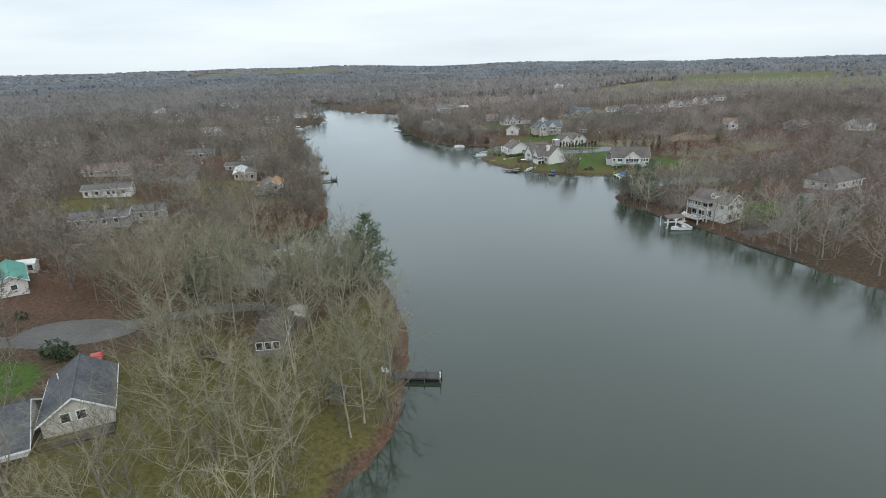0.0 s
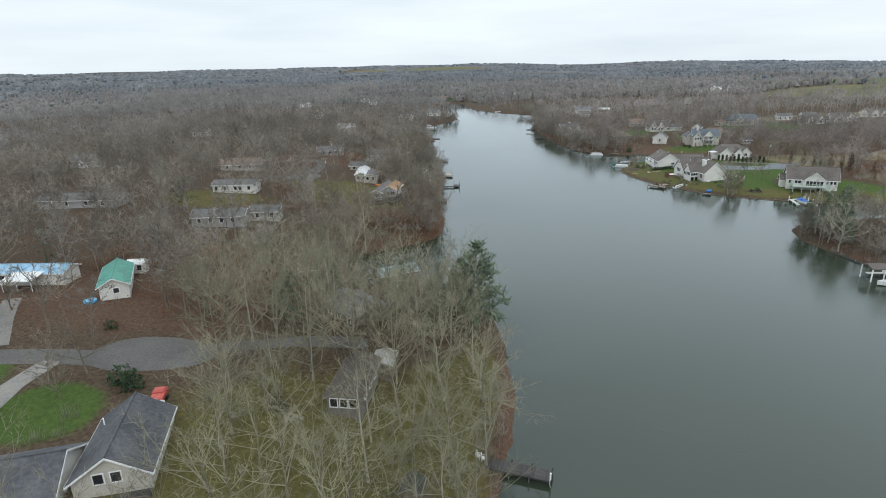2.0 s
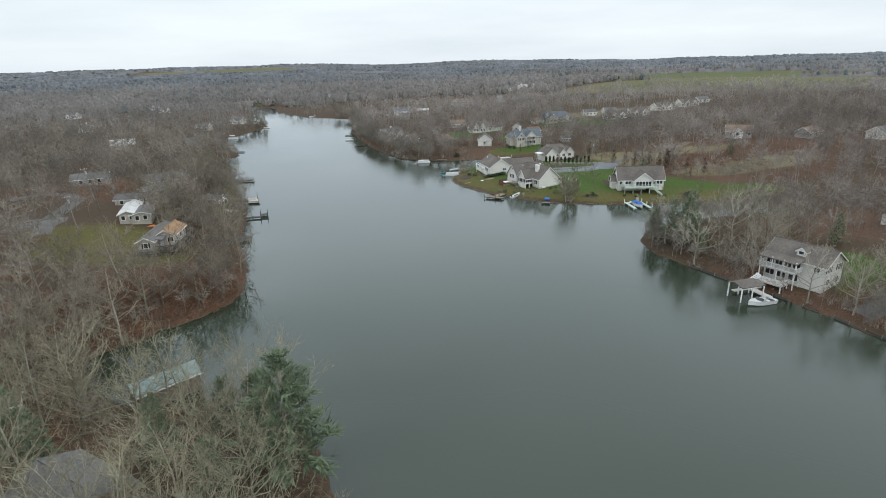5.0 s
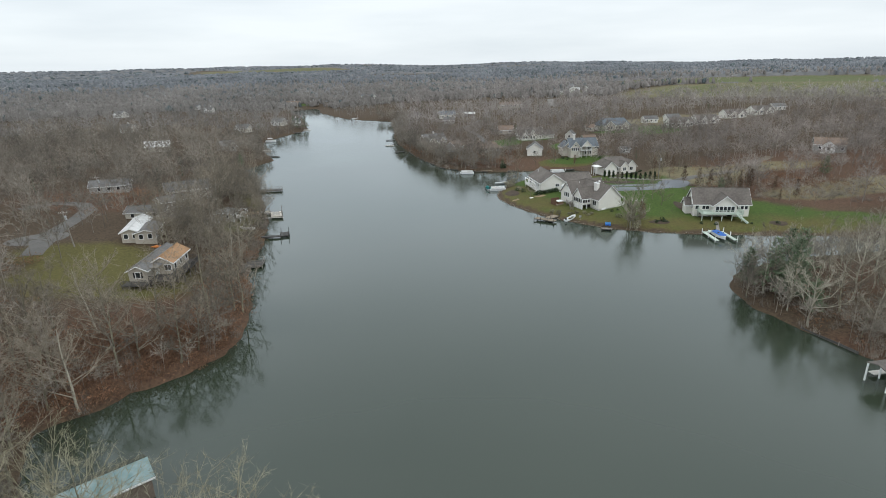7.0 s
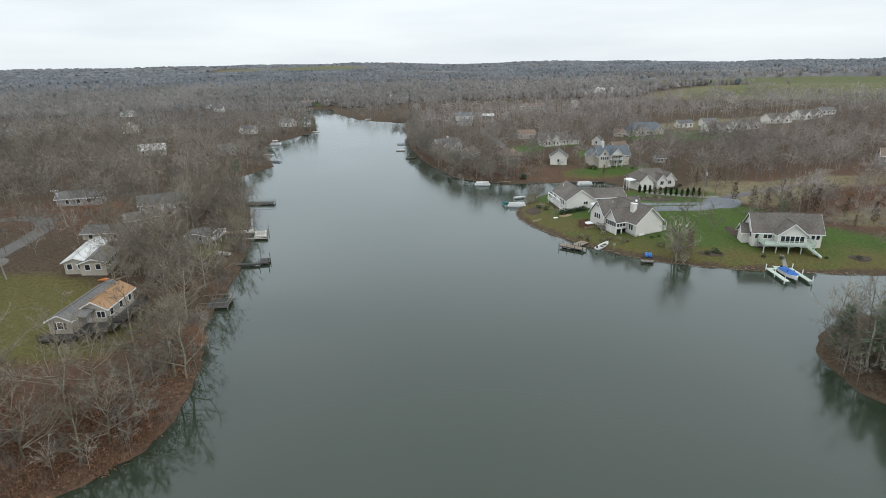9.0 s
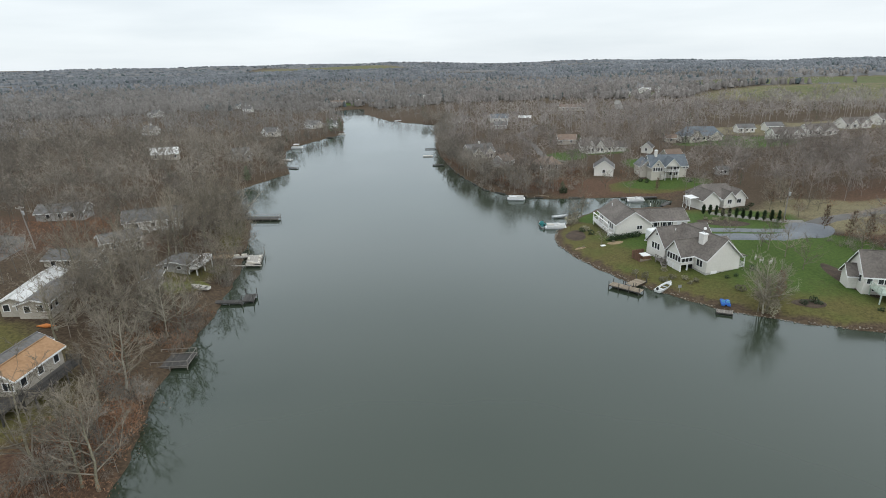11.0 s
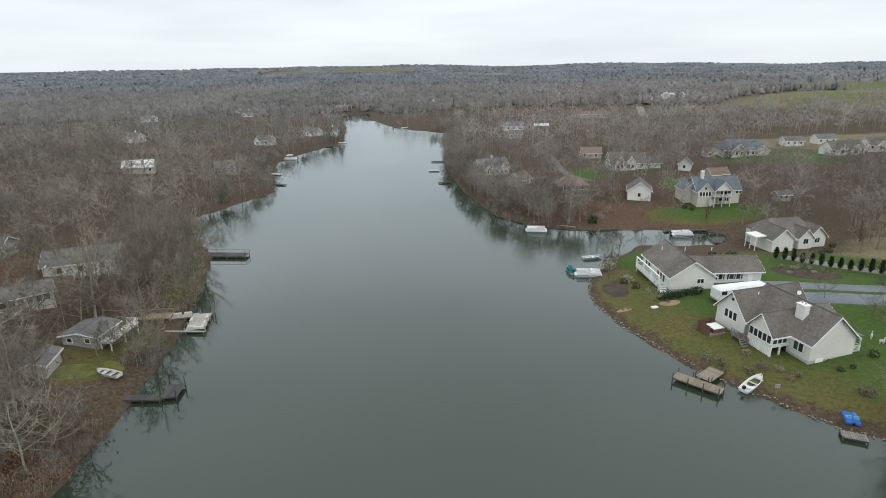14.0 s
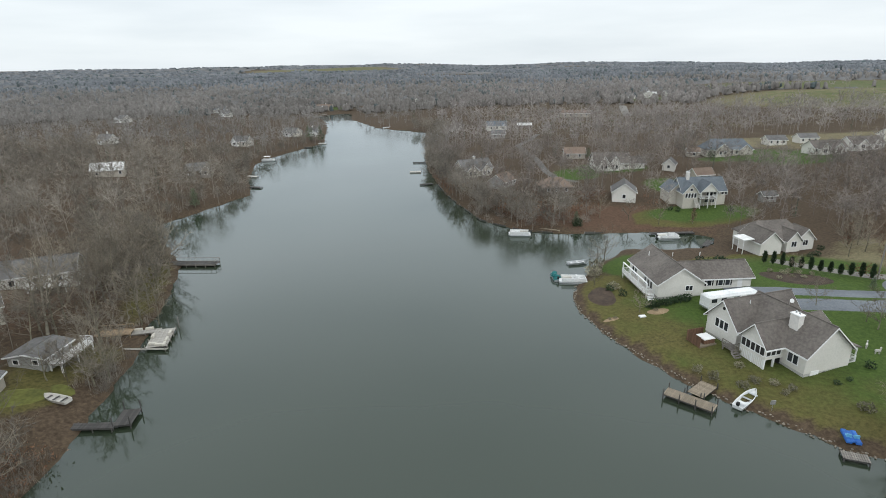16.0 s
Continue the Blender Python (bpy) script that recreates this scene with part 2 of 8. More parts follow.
M_RUST = mat("rust_oak_leaves", (0.140, 0.075, 0.043), (0.250, 0.143, 0.086), 0.9, 0.6, 0.05, 0.0, vary=0.4, attr="tone")
M_SHRUB = mat("clipped_evergreen_shrub", (0.020, 0.036, 0.016), (0.045, 0.075, 0.034), 0.85, 5, 0.6, 0.3, vary=0.25)
# far crowns and canopy greyed, blued and paled: distance haze painted into the colour
M_FARTOP_HAZE = mat("far_bare_crowns", (0.102, 0.110, 0.121), (0.176, 0.185, 0.197), 0.95, 0.06, 0.006, 0.0, vary=0.20, attr="tone")
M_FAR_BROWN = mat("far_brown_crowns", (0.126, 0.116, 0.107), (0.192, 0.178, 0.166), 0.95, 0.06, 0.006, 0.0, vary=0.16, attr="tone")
M_FAR_GREEN_HAZE = mat("far_evergreen_crowns", (0.056, 0.073, 0.077), (0.090, 0.108, 0.109), 0.95, 0.06, 0.006, 0.0, vary=0.25, attr="tone")
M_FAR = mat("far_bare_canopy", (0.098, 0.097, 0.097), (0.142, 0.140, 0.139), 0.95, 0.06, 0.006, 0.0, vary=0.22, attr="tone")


def water_material():
    """Dark green-grey water under a mirror of the sky, ruffled in the open and calm by the banks."""
    m = bpy.data.materials.new("lake_water")
    m.use_nodes = True
    n, l = m.node_tree.nodes, m.node_tree.links
    n.remove(n["Principled BSDF"])
    body, top, mix = n.new("ShaderNodeBsdfDiffuse"), n.new("ShaderNodeBsdfAnisotropic"), n.new("ShaderNodeMixShader")
    top.distribution = "MULTI_GGX"
    top.inputs["Color"].default_value = (0.92, 0.965, 1.0, 1)
    fr = n.new("ShaderNodeFresnel"); fr.inputs["IOR"].default_value = 1.53
    tc = n.new("ShaderNodeTexCoord")
    n1 = n.new("ShaderNodeTexNoise"); n1.inputs["Scale"].default_value = 0.9; n1.inputs["Detail"].default_value = 4
    n2 = n.new("ShaderNodeTexNoise"); n2.inputs["Scale"].default_value = 0.022; n2.inputs["Detail"].default_value = 4
    l.new(tc.outputs["Object"], n1.inputs["Vector"]); l.new(tc.outputs["Object"], n2.inputs["Vector"])
    calm = n.new("ShaderNodeAttribute"); calm.attribute_name = "calm"
    less = n.new("ShaderNodeMath"); less.operation = "MULTIPLY_ADD"; less.inputs[1].default_value = -0.75
    l.new(calm.outputs["Fac"], less.inputs[0]); l.new(n2.outputs["Fac"], less.inputs[2])
    rr = n.new("ShaderNodeMapRange"); rr.inputs["To Min"].default_value, rr.inputs["To Max"].default_value = 0.05, 0.30
    l.new(less.outputs[0], rr.inputs["Value"]); l.new(rr.outputs[0], top.inputs["Roughness"])
    mx = n.new("ShaderNodeMix"); mx.data_type = "RGBA"
    mx.inputs[6].default_value, mx.inputs[7].default_value = (0.0210, 0.0300, 0.0178, 1), (0.0302, 0.0392, 0.0246, 1)
    l.new(n2.outputs["Fac"], mx.inputs["Factor"]); l.new(mx.outputs[2], body.inputs["Color"])
    bp = n.new("ShaderNodeBump"); bp.inputs["Distance"].default_value = 0.03
    br = n.new("ShaderNodeMapRange"); br.inputs["To Min"].default_value, br.inputs["To Max"].default_value = 0.08, 0.50
    l.new(less.outputs[0], br.inputs["Value"]); l.new(br.outputs[0], bp.inputs["Strength"])
    l.new(n1.outputs["Fac"], bp.inputs["Height"]); l.new(bp.outputs[0], top.inputs["Normal"])
    l.new(fr.outputs[0], mix.inputs[0]); l.new(body.outputs[0], mix.inputs[1]); l.new(top.outputs[0], mix.inputs[2])
    l.new(mix.outputs[0], n["Material Output"].inputs["Surface"])
    return m


def ground_material():
    """Leaf litter; red: green lawn, green: tan dry grass and haze-paled far ground, blue: rust leaf drifts, alpha: thin
    olive grass, from the cover attribute.
    """
    m = bpy.data.materials.new("leaf_litter_and_grass")
    m.use_nodes = True
    n, l = m.node_tree.nodes, m.node_tree.links
    p = n["Principled BSDF"]
    p.inputs["Roughness"].default_value, p.inputs["Specular IOR Level"].default_value = 0.95, 0.15
    tc = n.new("ShaderNodeTexCoord")
    at = n.new("ShaderNodeAttribute"); at.attribute_name = "cover"
    sep = n.new("ShaderNodeSeparateColor"); l.new(at.outputs["Color"], sep.inputs[0])
    fine = n.new("ShaderNodeTexNoise"); fine.inputs["Scale"].default_value = 1.7; fine.inputs["Detail"].default_value = 7
    fine.inputs["Roughness"].default_value = 0.7
    big = n.new("ShaderNodeTexNoise"); big.inputs["Scale"].default_value = 0.13; big.inputs["Detail"].default_value = 5
    l.new(tc.outputs["Object"], fine.inputs["Vector"]); l.new(tc.outputs["Object"], big.inputs["Vector"])

    def two(a, b, src):
        x = n.new("ShaderNodeMix"); x.data_type = "RGBA"
        x.inputs[6].default_value, x.inputs[7].default_value = (*a, 1), (*b, 1)
        r = n.new("ShaderNodeMapRange"); r.inputs["From Min"].default_value, r.inputs["From Max"].default_value = 0.33, 0.67
        l.new(src, r.inputs["Value"]); l.new(r.outputs[0], x.inputs["Factor"])
        return x.outputs[2]

    def over(base, top, channel, width=0.5):
        s = n.new("ShaderNodeMath"); s.operation = "ADD"
        l.new(channel, s.inputs[0]); l.new(big.outputs["Fac"], s.inputs[1])
        s2 = n.new("ShaderNodeMath"); s2.operation = "ADD"
        l.new(s.outputs[0], s2.inputs[0])
        k = n.new("ShaderNodeMath"); k.operation = "MULTIPLY"; k.inputs[1].default_value = 0.6
        l.new(fine.outputs["Fac"], k.inputs[0]); l.new(k.outputs[0], s2.inputs[1])
        r = n.new("ShaderNodeMapRange"); r.inputs["From Min"].default_value, r.inputs["From Max"].default_value = 1.3 - width / 2, 1.3 + width / 2
        l.new(s2.outputs[0], r.inputs["Value"])
        x = n.new("ShaderNodeMix"); x.data_type = "RGBA"
        l.new(r.outputs[0], x.inputs["Factor"]); l.new(base, x.inputs[6]); l.new(top, x.inputs[7])
        return x.outputs[2]

    # litter darkened to carry the shade of denser crowns overhead
    c = two((0.038, 0.027, 0.018), (0.102, 0.074, 0.049), fine.outputs["Fac"])
    c = over(c, two((0.054, 0.032, 0.021), (0.130, 0.080, 0.053), fine.outputs["Fac"]), sep.outputs["Blue"])
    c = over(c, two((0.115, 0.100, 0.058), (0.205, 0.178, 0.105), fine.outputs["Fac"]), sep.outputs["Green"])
    c = over(c, two((0.056, 0.052, 0.018), (0.122, 0.108, 0.038), fine.outputs["Fac"]), at.outputs["Alpha"])
    c = over(c, two((0.034, 0.060, 0.014), (0.072, 0.108, 0.024), fine.outputs["Fac"]), sep.outputs["Red"])
    l.new(c, p.inputs["Base Color"])
    bp = n.new("ShaderNodeBump"); bp.inputs["Strength"].default_value = 0.6; bp.inputs["Distance"].default_value = 0.12
    l.new(fine.outputs["Fac"], bp.inputs["Height"]); l.new(bp.outputs[0], p.inputs["Normal"])
    return m


M_WATER, M_GROUND = water_material(), ground_material()


# ---- building helpers ----
class Geo:
    """Collects vertices and faces of one mesh."""

    def __init__(self):
        self.v, self.f = [], []

    def add(self, verts, faces, m=None):
        o = len(self.v)
        self.v += [tuple(m @ Vector(p)) if m else tuple(p) for p in verts]
        self.f += [tuple(i + o for i in f) for f in faces]
        return self

    def box(self, x0, y0, z0, x1, y1, z1, m=None):
        return self.add([(x0, y0, z0), (x1, y0, z0), (x1, y1, z0), (x0, y1, z0), (x0, y0, z1), (x1, y0, z1), (x1, y1, z1), (x0, y1, z1)],
                        [(3, 2, 1, 0), (4, 5, 6, 7), (0, 1, 5, 4), (1, 2, 6, 5), (2, 3, 7, 6), (3, 0, 4, 7)], m)

    def chamfer(self, x0, y0, z0, x1, y1, z1, c=0.05, m=None):
        """A box with its top edge taken off."""
        return self.add([(x0, y0, z0), (x1, y0, z0), (x1, y1, z0), (x0, y1, z0), (x0, y0, z1 - c), (x1, y0, z1 - c), (x1, y1, z1 - c), (x0, y1, z1 - c),
                         (x0 + c, y0 + c, z1), (x1 - c, y0 + c, z1), (x1 - c, y1 - c, z1), (x0 + c, y1 - c, z1)],
                        [(3, 2, 1, 0), (8, 9, 10, 11), (0, 1, 5, 4), (1, 2, 6, 5), (2, 3, 7, 6), (3, 0, 4, 7),
                         (4, 5, 9, 8), (5, 6, 10, 9), (6, 7, 11, 10), (7, 4, 8, 11)], m)

    def tube(self, p, q, r0, r1, n=5, m=None):
        p, q = Vector(p), Vector(q)
        d = (q - p).normalized()
        a = d.orthogonal().normalized()
        b = d.cross(a)
        ring = [a * math.cos(2 * math.pi * i / n) + b * math.sin(2 * math.pi * i / n) for i in range(n)]
        vs = [p + r * r0 for r in ring] + ([q + r * r1 for r in ring] if r1 > 0 else [q])
        fs = [(i, (i + 1) % n, n + (i + 1) % n, n + i) for i in range(n)] if r1 > 0 else [(i, (i + 1) % n, n) for i in range(n)]
        if r1 > 0.03:
            fs.append(tuple(range(n, 2 * n)))
        if r0 > 0.03:
            fs.append(tuple(reversed(range(n))))
        return self.add(vs, fs, m)

    def slab(self, quad, thick, m=None):
        """A quad given counter-clockwise from above, thickened downwards."""
        q = [Vector(p) for p in quad]
        k = len(q)
        vs = q + [p - Vector((0, 0, thick)) for p in q]
        fs = [tuple(range(k)), tuple(reversed(range(k, 2 * k)))] + [(i, k + i, k + (i + 1) % k, (i + 1) % k) for i in range(k)]
        return self.add(vs, fs, m)

    def mesh(self, name, material):
        me = bpy.data.meshes.new(name)
        me.from_pydata(self.v, [], self.f)
        me.materials.append(material)
        return me


def part(name, geo, material, parent=None, label=""):
    ob = new(name, geo.mesh(name, material))
    ob.parent = parent
    return tagged(ob, label)


def thing(name, m, label, category, group="", kind=""):
    ob = new(name)
    ob.empty_display_size = 0.3
    ob.matrix_world = m
    return tagged(ob, label, category, group, kind)


def tri_mesh(name, verts, faces, material, tone=None):
    """A mesh from arrays of vertices and triangles."""
    me = bpy.data.meshes.new(name)
    verts, faces = np.asarray(verts, np.float32), np.asarray(faces, np.int32)
    me.vertices.add(len(verts)); me.vertices.foreach_set("co", verts.ravel())
    me.loops.add(faces.size); me.loops.foreach_set("vertex_index", faces.ravel())
    k = faces.shape[1]
    me.polygons.add(len(faces))
    me.polygons.foreach_set("loop_start", np.arange(0, faces.size, k, dtype=np.int32))
    me.update(calc_edges=True)
    if tone is not None:
        me.attributes.new("tone", "FLOAT", "POINT").data.foreach_set("value", np.asarray(tone, np.float32))
    me.materials.append(material)
    return me


# ---- the lie of the land ----
LEFT_SHORE = [(-34, -200), (-24, 0), (-16, 40), (-12, 52), (-9.6, 56), (-7.2, 62.5), (-6.9, 70), (-7.4, 78), (-7.8, 85), (-8.8, 93), (-11.2, 100), (-12.8, 106),
              (-17, 117), (-25, 124), (-38, 122), (-52, 130), (-59, 140), (-53.4, 145.5), (-49.7, 151), (-44, 156.5), (-41.5, 161), (-41, 168.5), (-43, 178), (-46.4, 187),
              (-50.8, 197), (-53, 204), (-53.8, 212), (-55.8, 222), (-58.6, 232), (-64, 250), (-68, 258), (-71, 266), (-77, 280), (-81, 288), (-92, 300), (-111, 318), (-106, 334)]
FAR_SHORE = [(-103, 350), (-100, 363), (-105, 374), (-114, 390), (-130, 430), (-131, 450), (-128, 472), (-123, 500), (-122, 512), (-132, 540), (-150, 600), (-171, 656),
             (-196, 700), (-183, 735), (-172, 738), (-152, 668), (-107, 592), (-81, 576), (-48.5, 548), (-55, 513), (-47.7, 452), (-41, 419), (-26, 368)]
RIGHT_SHORE = [(-11.4, 334), (0.6, 324), (13, 321.7), (36, 325), (46, 325), (52, 321), (51, 315.5), (46, 312), (40, 310), (27.7, 309.5), (19, 297), (12.5, 284), (11.3, 276),
               (12.1, 269.7), (14.4, 263.5), (17.4, 258), (20.8, 252.5), (25, 246.7), (29.8, 242), (35, 237.7), (39.7, 233.5), (46, 231.5), (52, 229), (64, 227),
               (84, 225), (96, 224.5), (106, 221), (109, 215), (100, 211), (84, 208.5), (68, 203), (58, 196), (54, 188), (54.2, 180), (58.4, 170.5), (62.3, 161.5),
               (66.6, 153), (70.3, 145), (73.4, 134.5), (77.8, 125.2), (80.5, 116), (86, 105), (96, 85), (112, 50), (132, 0), (160, -200)]
LAKE = np.array(LEFT_SHORE + FAR_SHORE + RIGHT_SHORE, float)


def shore_distance(x, y):
    """Metres from the water's edge: positive on land."""
    x, y = np.atleast_1d(np.asarray(x, float)), np.atleast_1d(np.asarray(y, float))
    best, inside = np.full(x.shape, 1e9), np.zeros(x.shape, bool)
    for (ax, ay), (bx, by) in zip(LAKE, np.roll(LAKE, -1, axis=0)):
        dx, dy = bx - ax, by - ay
        s = np.clip(((x - ax) * dx + (y - ay) * dy) / (dx * dx + dy * dy), 0, 1)
        best = np.minimum(best, np.hypot(x - ax - s * dx, y - ay - s * dy))
        if dy:
            inside ^= ((ay > y) != (by > y)) & (x < ax + (y - ay) * dx / dy)
    return np.where(inside, -best, best)


def smooth(v, a, b):
    s = np.clip((v - a) / (b - a), 0, 1)
    return s * s * (3 - 2 * s)


def waves(x, y, size, seed=0):
    """Cheap rolling noise, about -1 to 1."""
    r, out = np.random.RandomState(seed), 0
    for k in range(5):
        a, ph = r.uniform(0, 6.28), r.uniform(0, 6.28)
        f = 6.28 / size * r.uniform(0.6, 1.6)
        out = out + np.sin((x * math.cos(a) + y * math.sin(a)) * f + ph)
    return out / 3.0


def height(x, y):
    x, y = np.atleast_1d(np.asarray(x, float)), np.atleast_1d(np.asarray(y, float))
    d = shore_distance(x, y) + 0.5 * waves(x, y, 7, 3)
    west = smooth(-x, 0, 40) * smooth(400 - y, 0, 200)
    land = np.maximum(d, 0)
    z = 0.55 * (1 - np.exp(-land / 0.9)) + (4.6 + 1.9 * west) * (1 - np.exp(-land / (48 - 22 * west)))
    z += smooth(x, 90, 260) * smooth(land, 20, 120) * (3.0 + 4.0 * smooth(y, 330, 440)) + 3 * np.exp(-((x - 330) / 210) ** 2 - ((y - 745) / 80) ** 2) + 3 * np.exp(-((x - 480) / 330) ** 2 - ((y - 1010) / 110) ** 2) + smooth(y, 450, 1000) * smooth(land, 30, 200) * 5
    z += smooth(land, 4, 60) * 0.5 * waves(x, y, 45, 5)
    r = np.hypot(x, y - 100)
    ang = np.arctan2(x, y - 100)
    z += smooth(r, 900, 2600) * 9 * (1 + 0.8 * waves(x, y, 900, 8))
    z += smooth(r, 2300, 4300) * (20 + 7 * waves(x, y, 1600, 11) + 14 * np.exp(-((ang + 0.29) / 0.16) ** 2) - 33 * smooth(ang, 0.05, 0.5) + 9 * smooth(-ang, 0.1, 0.6))
    z *= 1 - 0.62 * np.exp(-((x + 69) / 6) ** 4 - ((y - 250) / 5) ** 4)
    return np.where(d < 0, np.maximum(-2.0, 0.35 * d - 0.03), z)


def ground_at(x, y):
    return float(height(x, y)[0])


def spread(dense0, dense1, step, low, high, grow=1.13):
    """Even steps in the dense stretch, growing ones outside."""
    a = list(np.arange(dense0, dense1 + step / 2, step))
    s, lo = step, dense0
    while lo > low:
        s = min(s * grow, 260); lo -= s; a.insert(0, lo)
    s, hi = step, dense1
    while hi < high:
        s = min(s * grow, 260); hi += s; a.append(hi)
    return np.array(a)


def ellipse(x, y, cx, cy, rx, ry, turn=0.0, soft=0.25):
    c, s = math.cos(radians(turn)), math.sin(radians(turn))
    u, v = (x - cx) * c + (y - cy) * s, -(x - cx) * s + (y - cy) * c
    return 1 - smooth(np.hypot(u / rx, v / ry), 1 - soft, 1 + soft)


LAWNS = [(130, 764, 42, 13, 0), (22, 392, 9, 10, 0), (28, 262, 18, 26, 20), (48, 250, 26, 22, 0), (70, 240, 34, 17, 0), (56, 288, 22, 14, 0), (96, 234, 26, 9, 0), (52, 338, 18, 9, 15), (38, 404, 14, 10, 0),
         (-84, 66, 10, 7, 0), (-62, 64, 7, 6, 0), (84, 160, 12, 9, 30), (112, 430, 26, 18, 0), (-66.5, 231, 3.2, 3, 0),
         (92, 425, 14, 8, 0), (55, 372, 10, 12, 0), (-205, 760, 30, 12, 0)]
OLIVE = [(-26, 62, 24, 26, 0), (-80, 190, 18, 14, 0), (-118, 170, 22, 10, 0), (-16, 82, 8, 22, 0), (-70, 240, 7, 8, 0), (-79, 279, 7, 11, 0), (-118, 166, 18, 10, 0), (-72, 264, 5, 9, 20)]
TAN = [(88, 286, 18, 12, 6), (128, 266, 34, 9, 14), (100, 300, 48, 10, 12), (88, 305, 16, 9, 0), (150, 470, 60, 22, 0)]
GREENFIELD = [(435, 865, 245, 100, -4)]
PASTURE = [(372, 670, 205, 100, -4), (-1030, 3150, 420, 260, 0), (560, 1500, 300, 120, 0)]
RUST = [(122, 266, 46, 26, 8), (-57, 165, 20, 20, 15), (-66, 152, 16, 12, 0), (-60, 108, 26, 14, 0), (-80, 96, 30, 14, 0), (30, 335, 34, 12, 0), (150, 305, 60, 34, 0), (-9.5, 78, 3.5, 34, 0),
        (-118, 258, 34, 22, 0), (70, 152, 12, 22, 60), (110, 190, 40, 16, 0)]

GRASSY = [(-76, 186, 20, 12, 0), (-88, 198, 16, 9, 0), (-77, 276, 6, 14, 20), (-68, 230, 4, 4, 0), (-118, 166, 14, 7, 0)]
LUSH = [(22, 392, 7, 8, 0), (54, 283, 19, 11, -12), (70, 258, 16, 14, 0), (27, 294, 9, 8, 0), (38, 404, 13, 9, 0), (52, 340, 13, 7, 15), (76, 268, 8, 5, 0), (-84, 66, 9, 6, 0), (-62, 64, 6, 5, 0)]


def cover(x, y):
    d = shore_distance(x, y)
    lawn, tan, olive, rust = np.zeros(x.shape), np.zeros(x.shape), np.zeros(x.shape), (0.10 + 0.25 * waves(x, y, 60, 21)) * (1 - 0.85 * smooth(y, 290, 420))
    for e in LAWNS:
        lawn = np.maximum(lawn, ellipse(x, y, *e))
    for e in OLIVE:
        olive = np.maximum(olive, 0.8 * ellipse(x, y, *e, 0.4))
    for e in TAN:
        tan = np.maximum(tan, 0.7 * ellipse(x, y, *e))
    for e in PASTURE:
        olive = np.maximum(olive, 0.42 * ellipse(x, y, *e, 0.4))
        tan = np.maximum(tan, 0.95 * ellipse(x, y, *e))
        lawn = np.maximum(lawn, 0.42 * ellipse(x, y, *e))
    for e in GREENFIELD:
        lawn = np.maximum(lawn, 0.55 * ellipse(x, y, *e))
        tan = np.maximum(tan, 0.7 * ellipse(x, y, *e))
    for e in RUST:
        rust = np.maximum(rust, 0.85 * ellipse(x, y, *e, 0.5))
    olive = np.maximum(olive, 0.85 * (1 - smooth(d, 10, 30)) * (lawn > 0.3))
    lawn = lawn * (0.30 + 0.70 * smooth(d, 6, 24))
    for e in GRASSY:
        lawn = np.maximum(lawn, 0.12 * ellipse(x, y, *e, 0.5))
        olive = np.maximum(olive, 0.95 * ellipse(x, y, *e, 0.5))
    for e in LUSH:
        lawn = np.maximum(lawn, 1.15 * ellipse(x, y, *e))
    # far eastern ground paled to paint haze over the leaf litter
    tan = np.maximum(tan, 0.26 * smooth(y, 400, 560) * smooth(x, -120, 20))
    edge = 1 - smooth(d, 0.8, 2.2)
    lawn, tan = lawn * (1 - edge), tan * (1 - edge)
    return np.stack([lawn, tan, rust * (1 - 0.7 * lawn), olive * (1 - edge)], -1)


def build_ground():
    xs, ys = spread(-140, 130, 1.9, -4600, 4600), spread(40, 390, 1.9, -700, 4850, 1.06)
    gx, gy = np.meshgrid(xs, ys)
    x, y = gx.ravel(), gy.ravel()
    z = height(x, y)
    nx = len(xs)
    i = (np.arange(len(ys) - 1)[:, None] * nx + np.arange(nx - 1)[None]).ravel()
    me = tri_mesh("ground", np.stack([x, y, z], -1), np.stack([i, i + 1, i + nx + 1, i + nx], -1), M_GROUND)
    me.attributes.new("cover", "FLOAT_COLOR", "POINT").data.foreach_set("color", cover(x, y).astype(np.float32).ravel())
    me.polygons.foreach_set("use_smooth", np.ones(len(me.polygons), bool))
    tagged(new("ground", me), "leaf-littered earth with green lawns and tan grass round the lake", "ground", "", "structure")


build_ground()
def build_water():
    """The lake's surface; calm: how sheltered it lies, close to the banks."""
    gx, gy = np.meshgrid(np.arange(-324, 225, 6.0), np.arange(-220, 790, 6.0))
    x, y = gx.ravel(), gy.ravel()
    n = gx.shape[1]
    i = (np.arange(gx.shape[0] - 1)[:, None] * n + np.arange(n - 1)[None]).ravel()
    me = tri_mesh("water", np.stack([x, y, np.zeros_like(x)], -1), np.stack([i, i + 1, i + n + 1, i + n], -1), M_WATER)
    me.attributes.new("calm", "FLOAT", "POINT").data.foreach_set("value", (np.exp(-np.maximum(-shore_distance(x, y), 0) / 13) * (1 - 0.65 * smooth(x, -5, 12) * smooth(330 - y, 0, 30))).astype(np.float32))
    return new("water", me)


tagged(build_water(), "calm grey-green lake water reflecting the sky", "water", "", "structure")


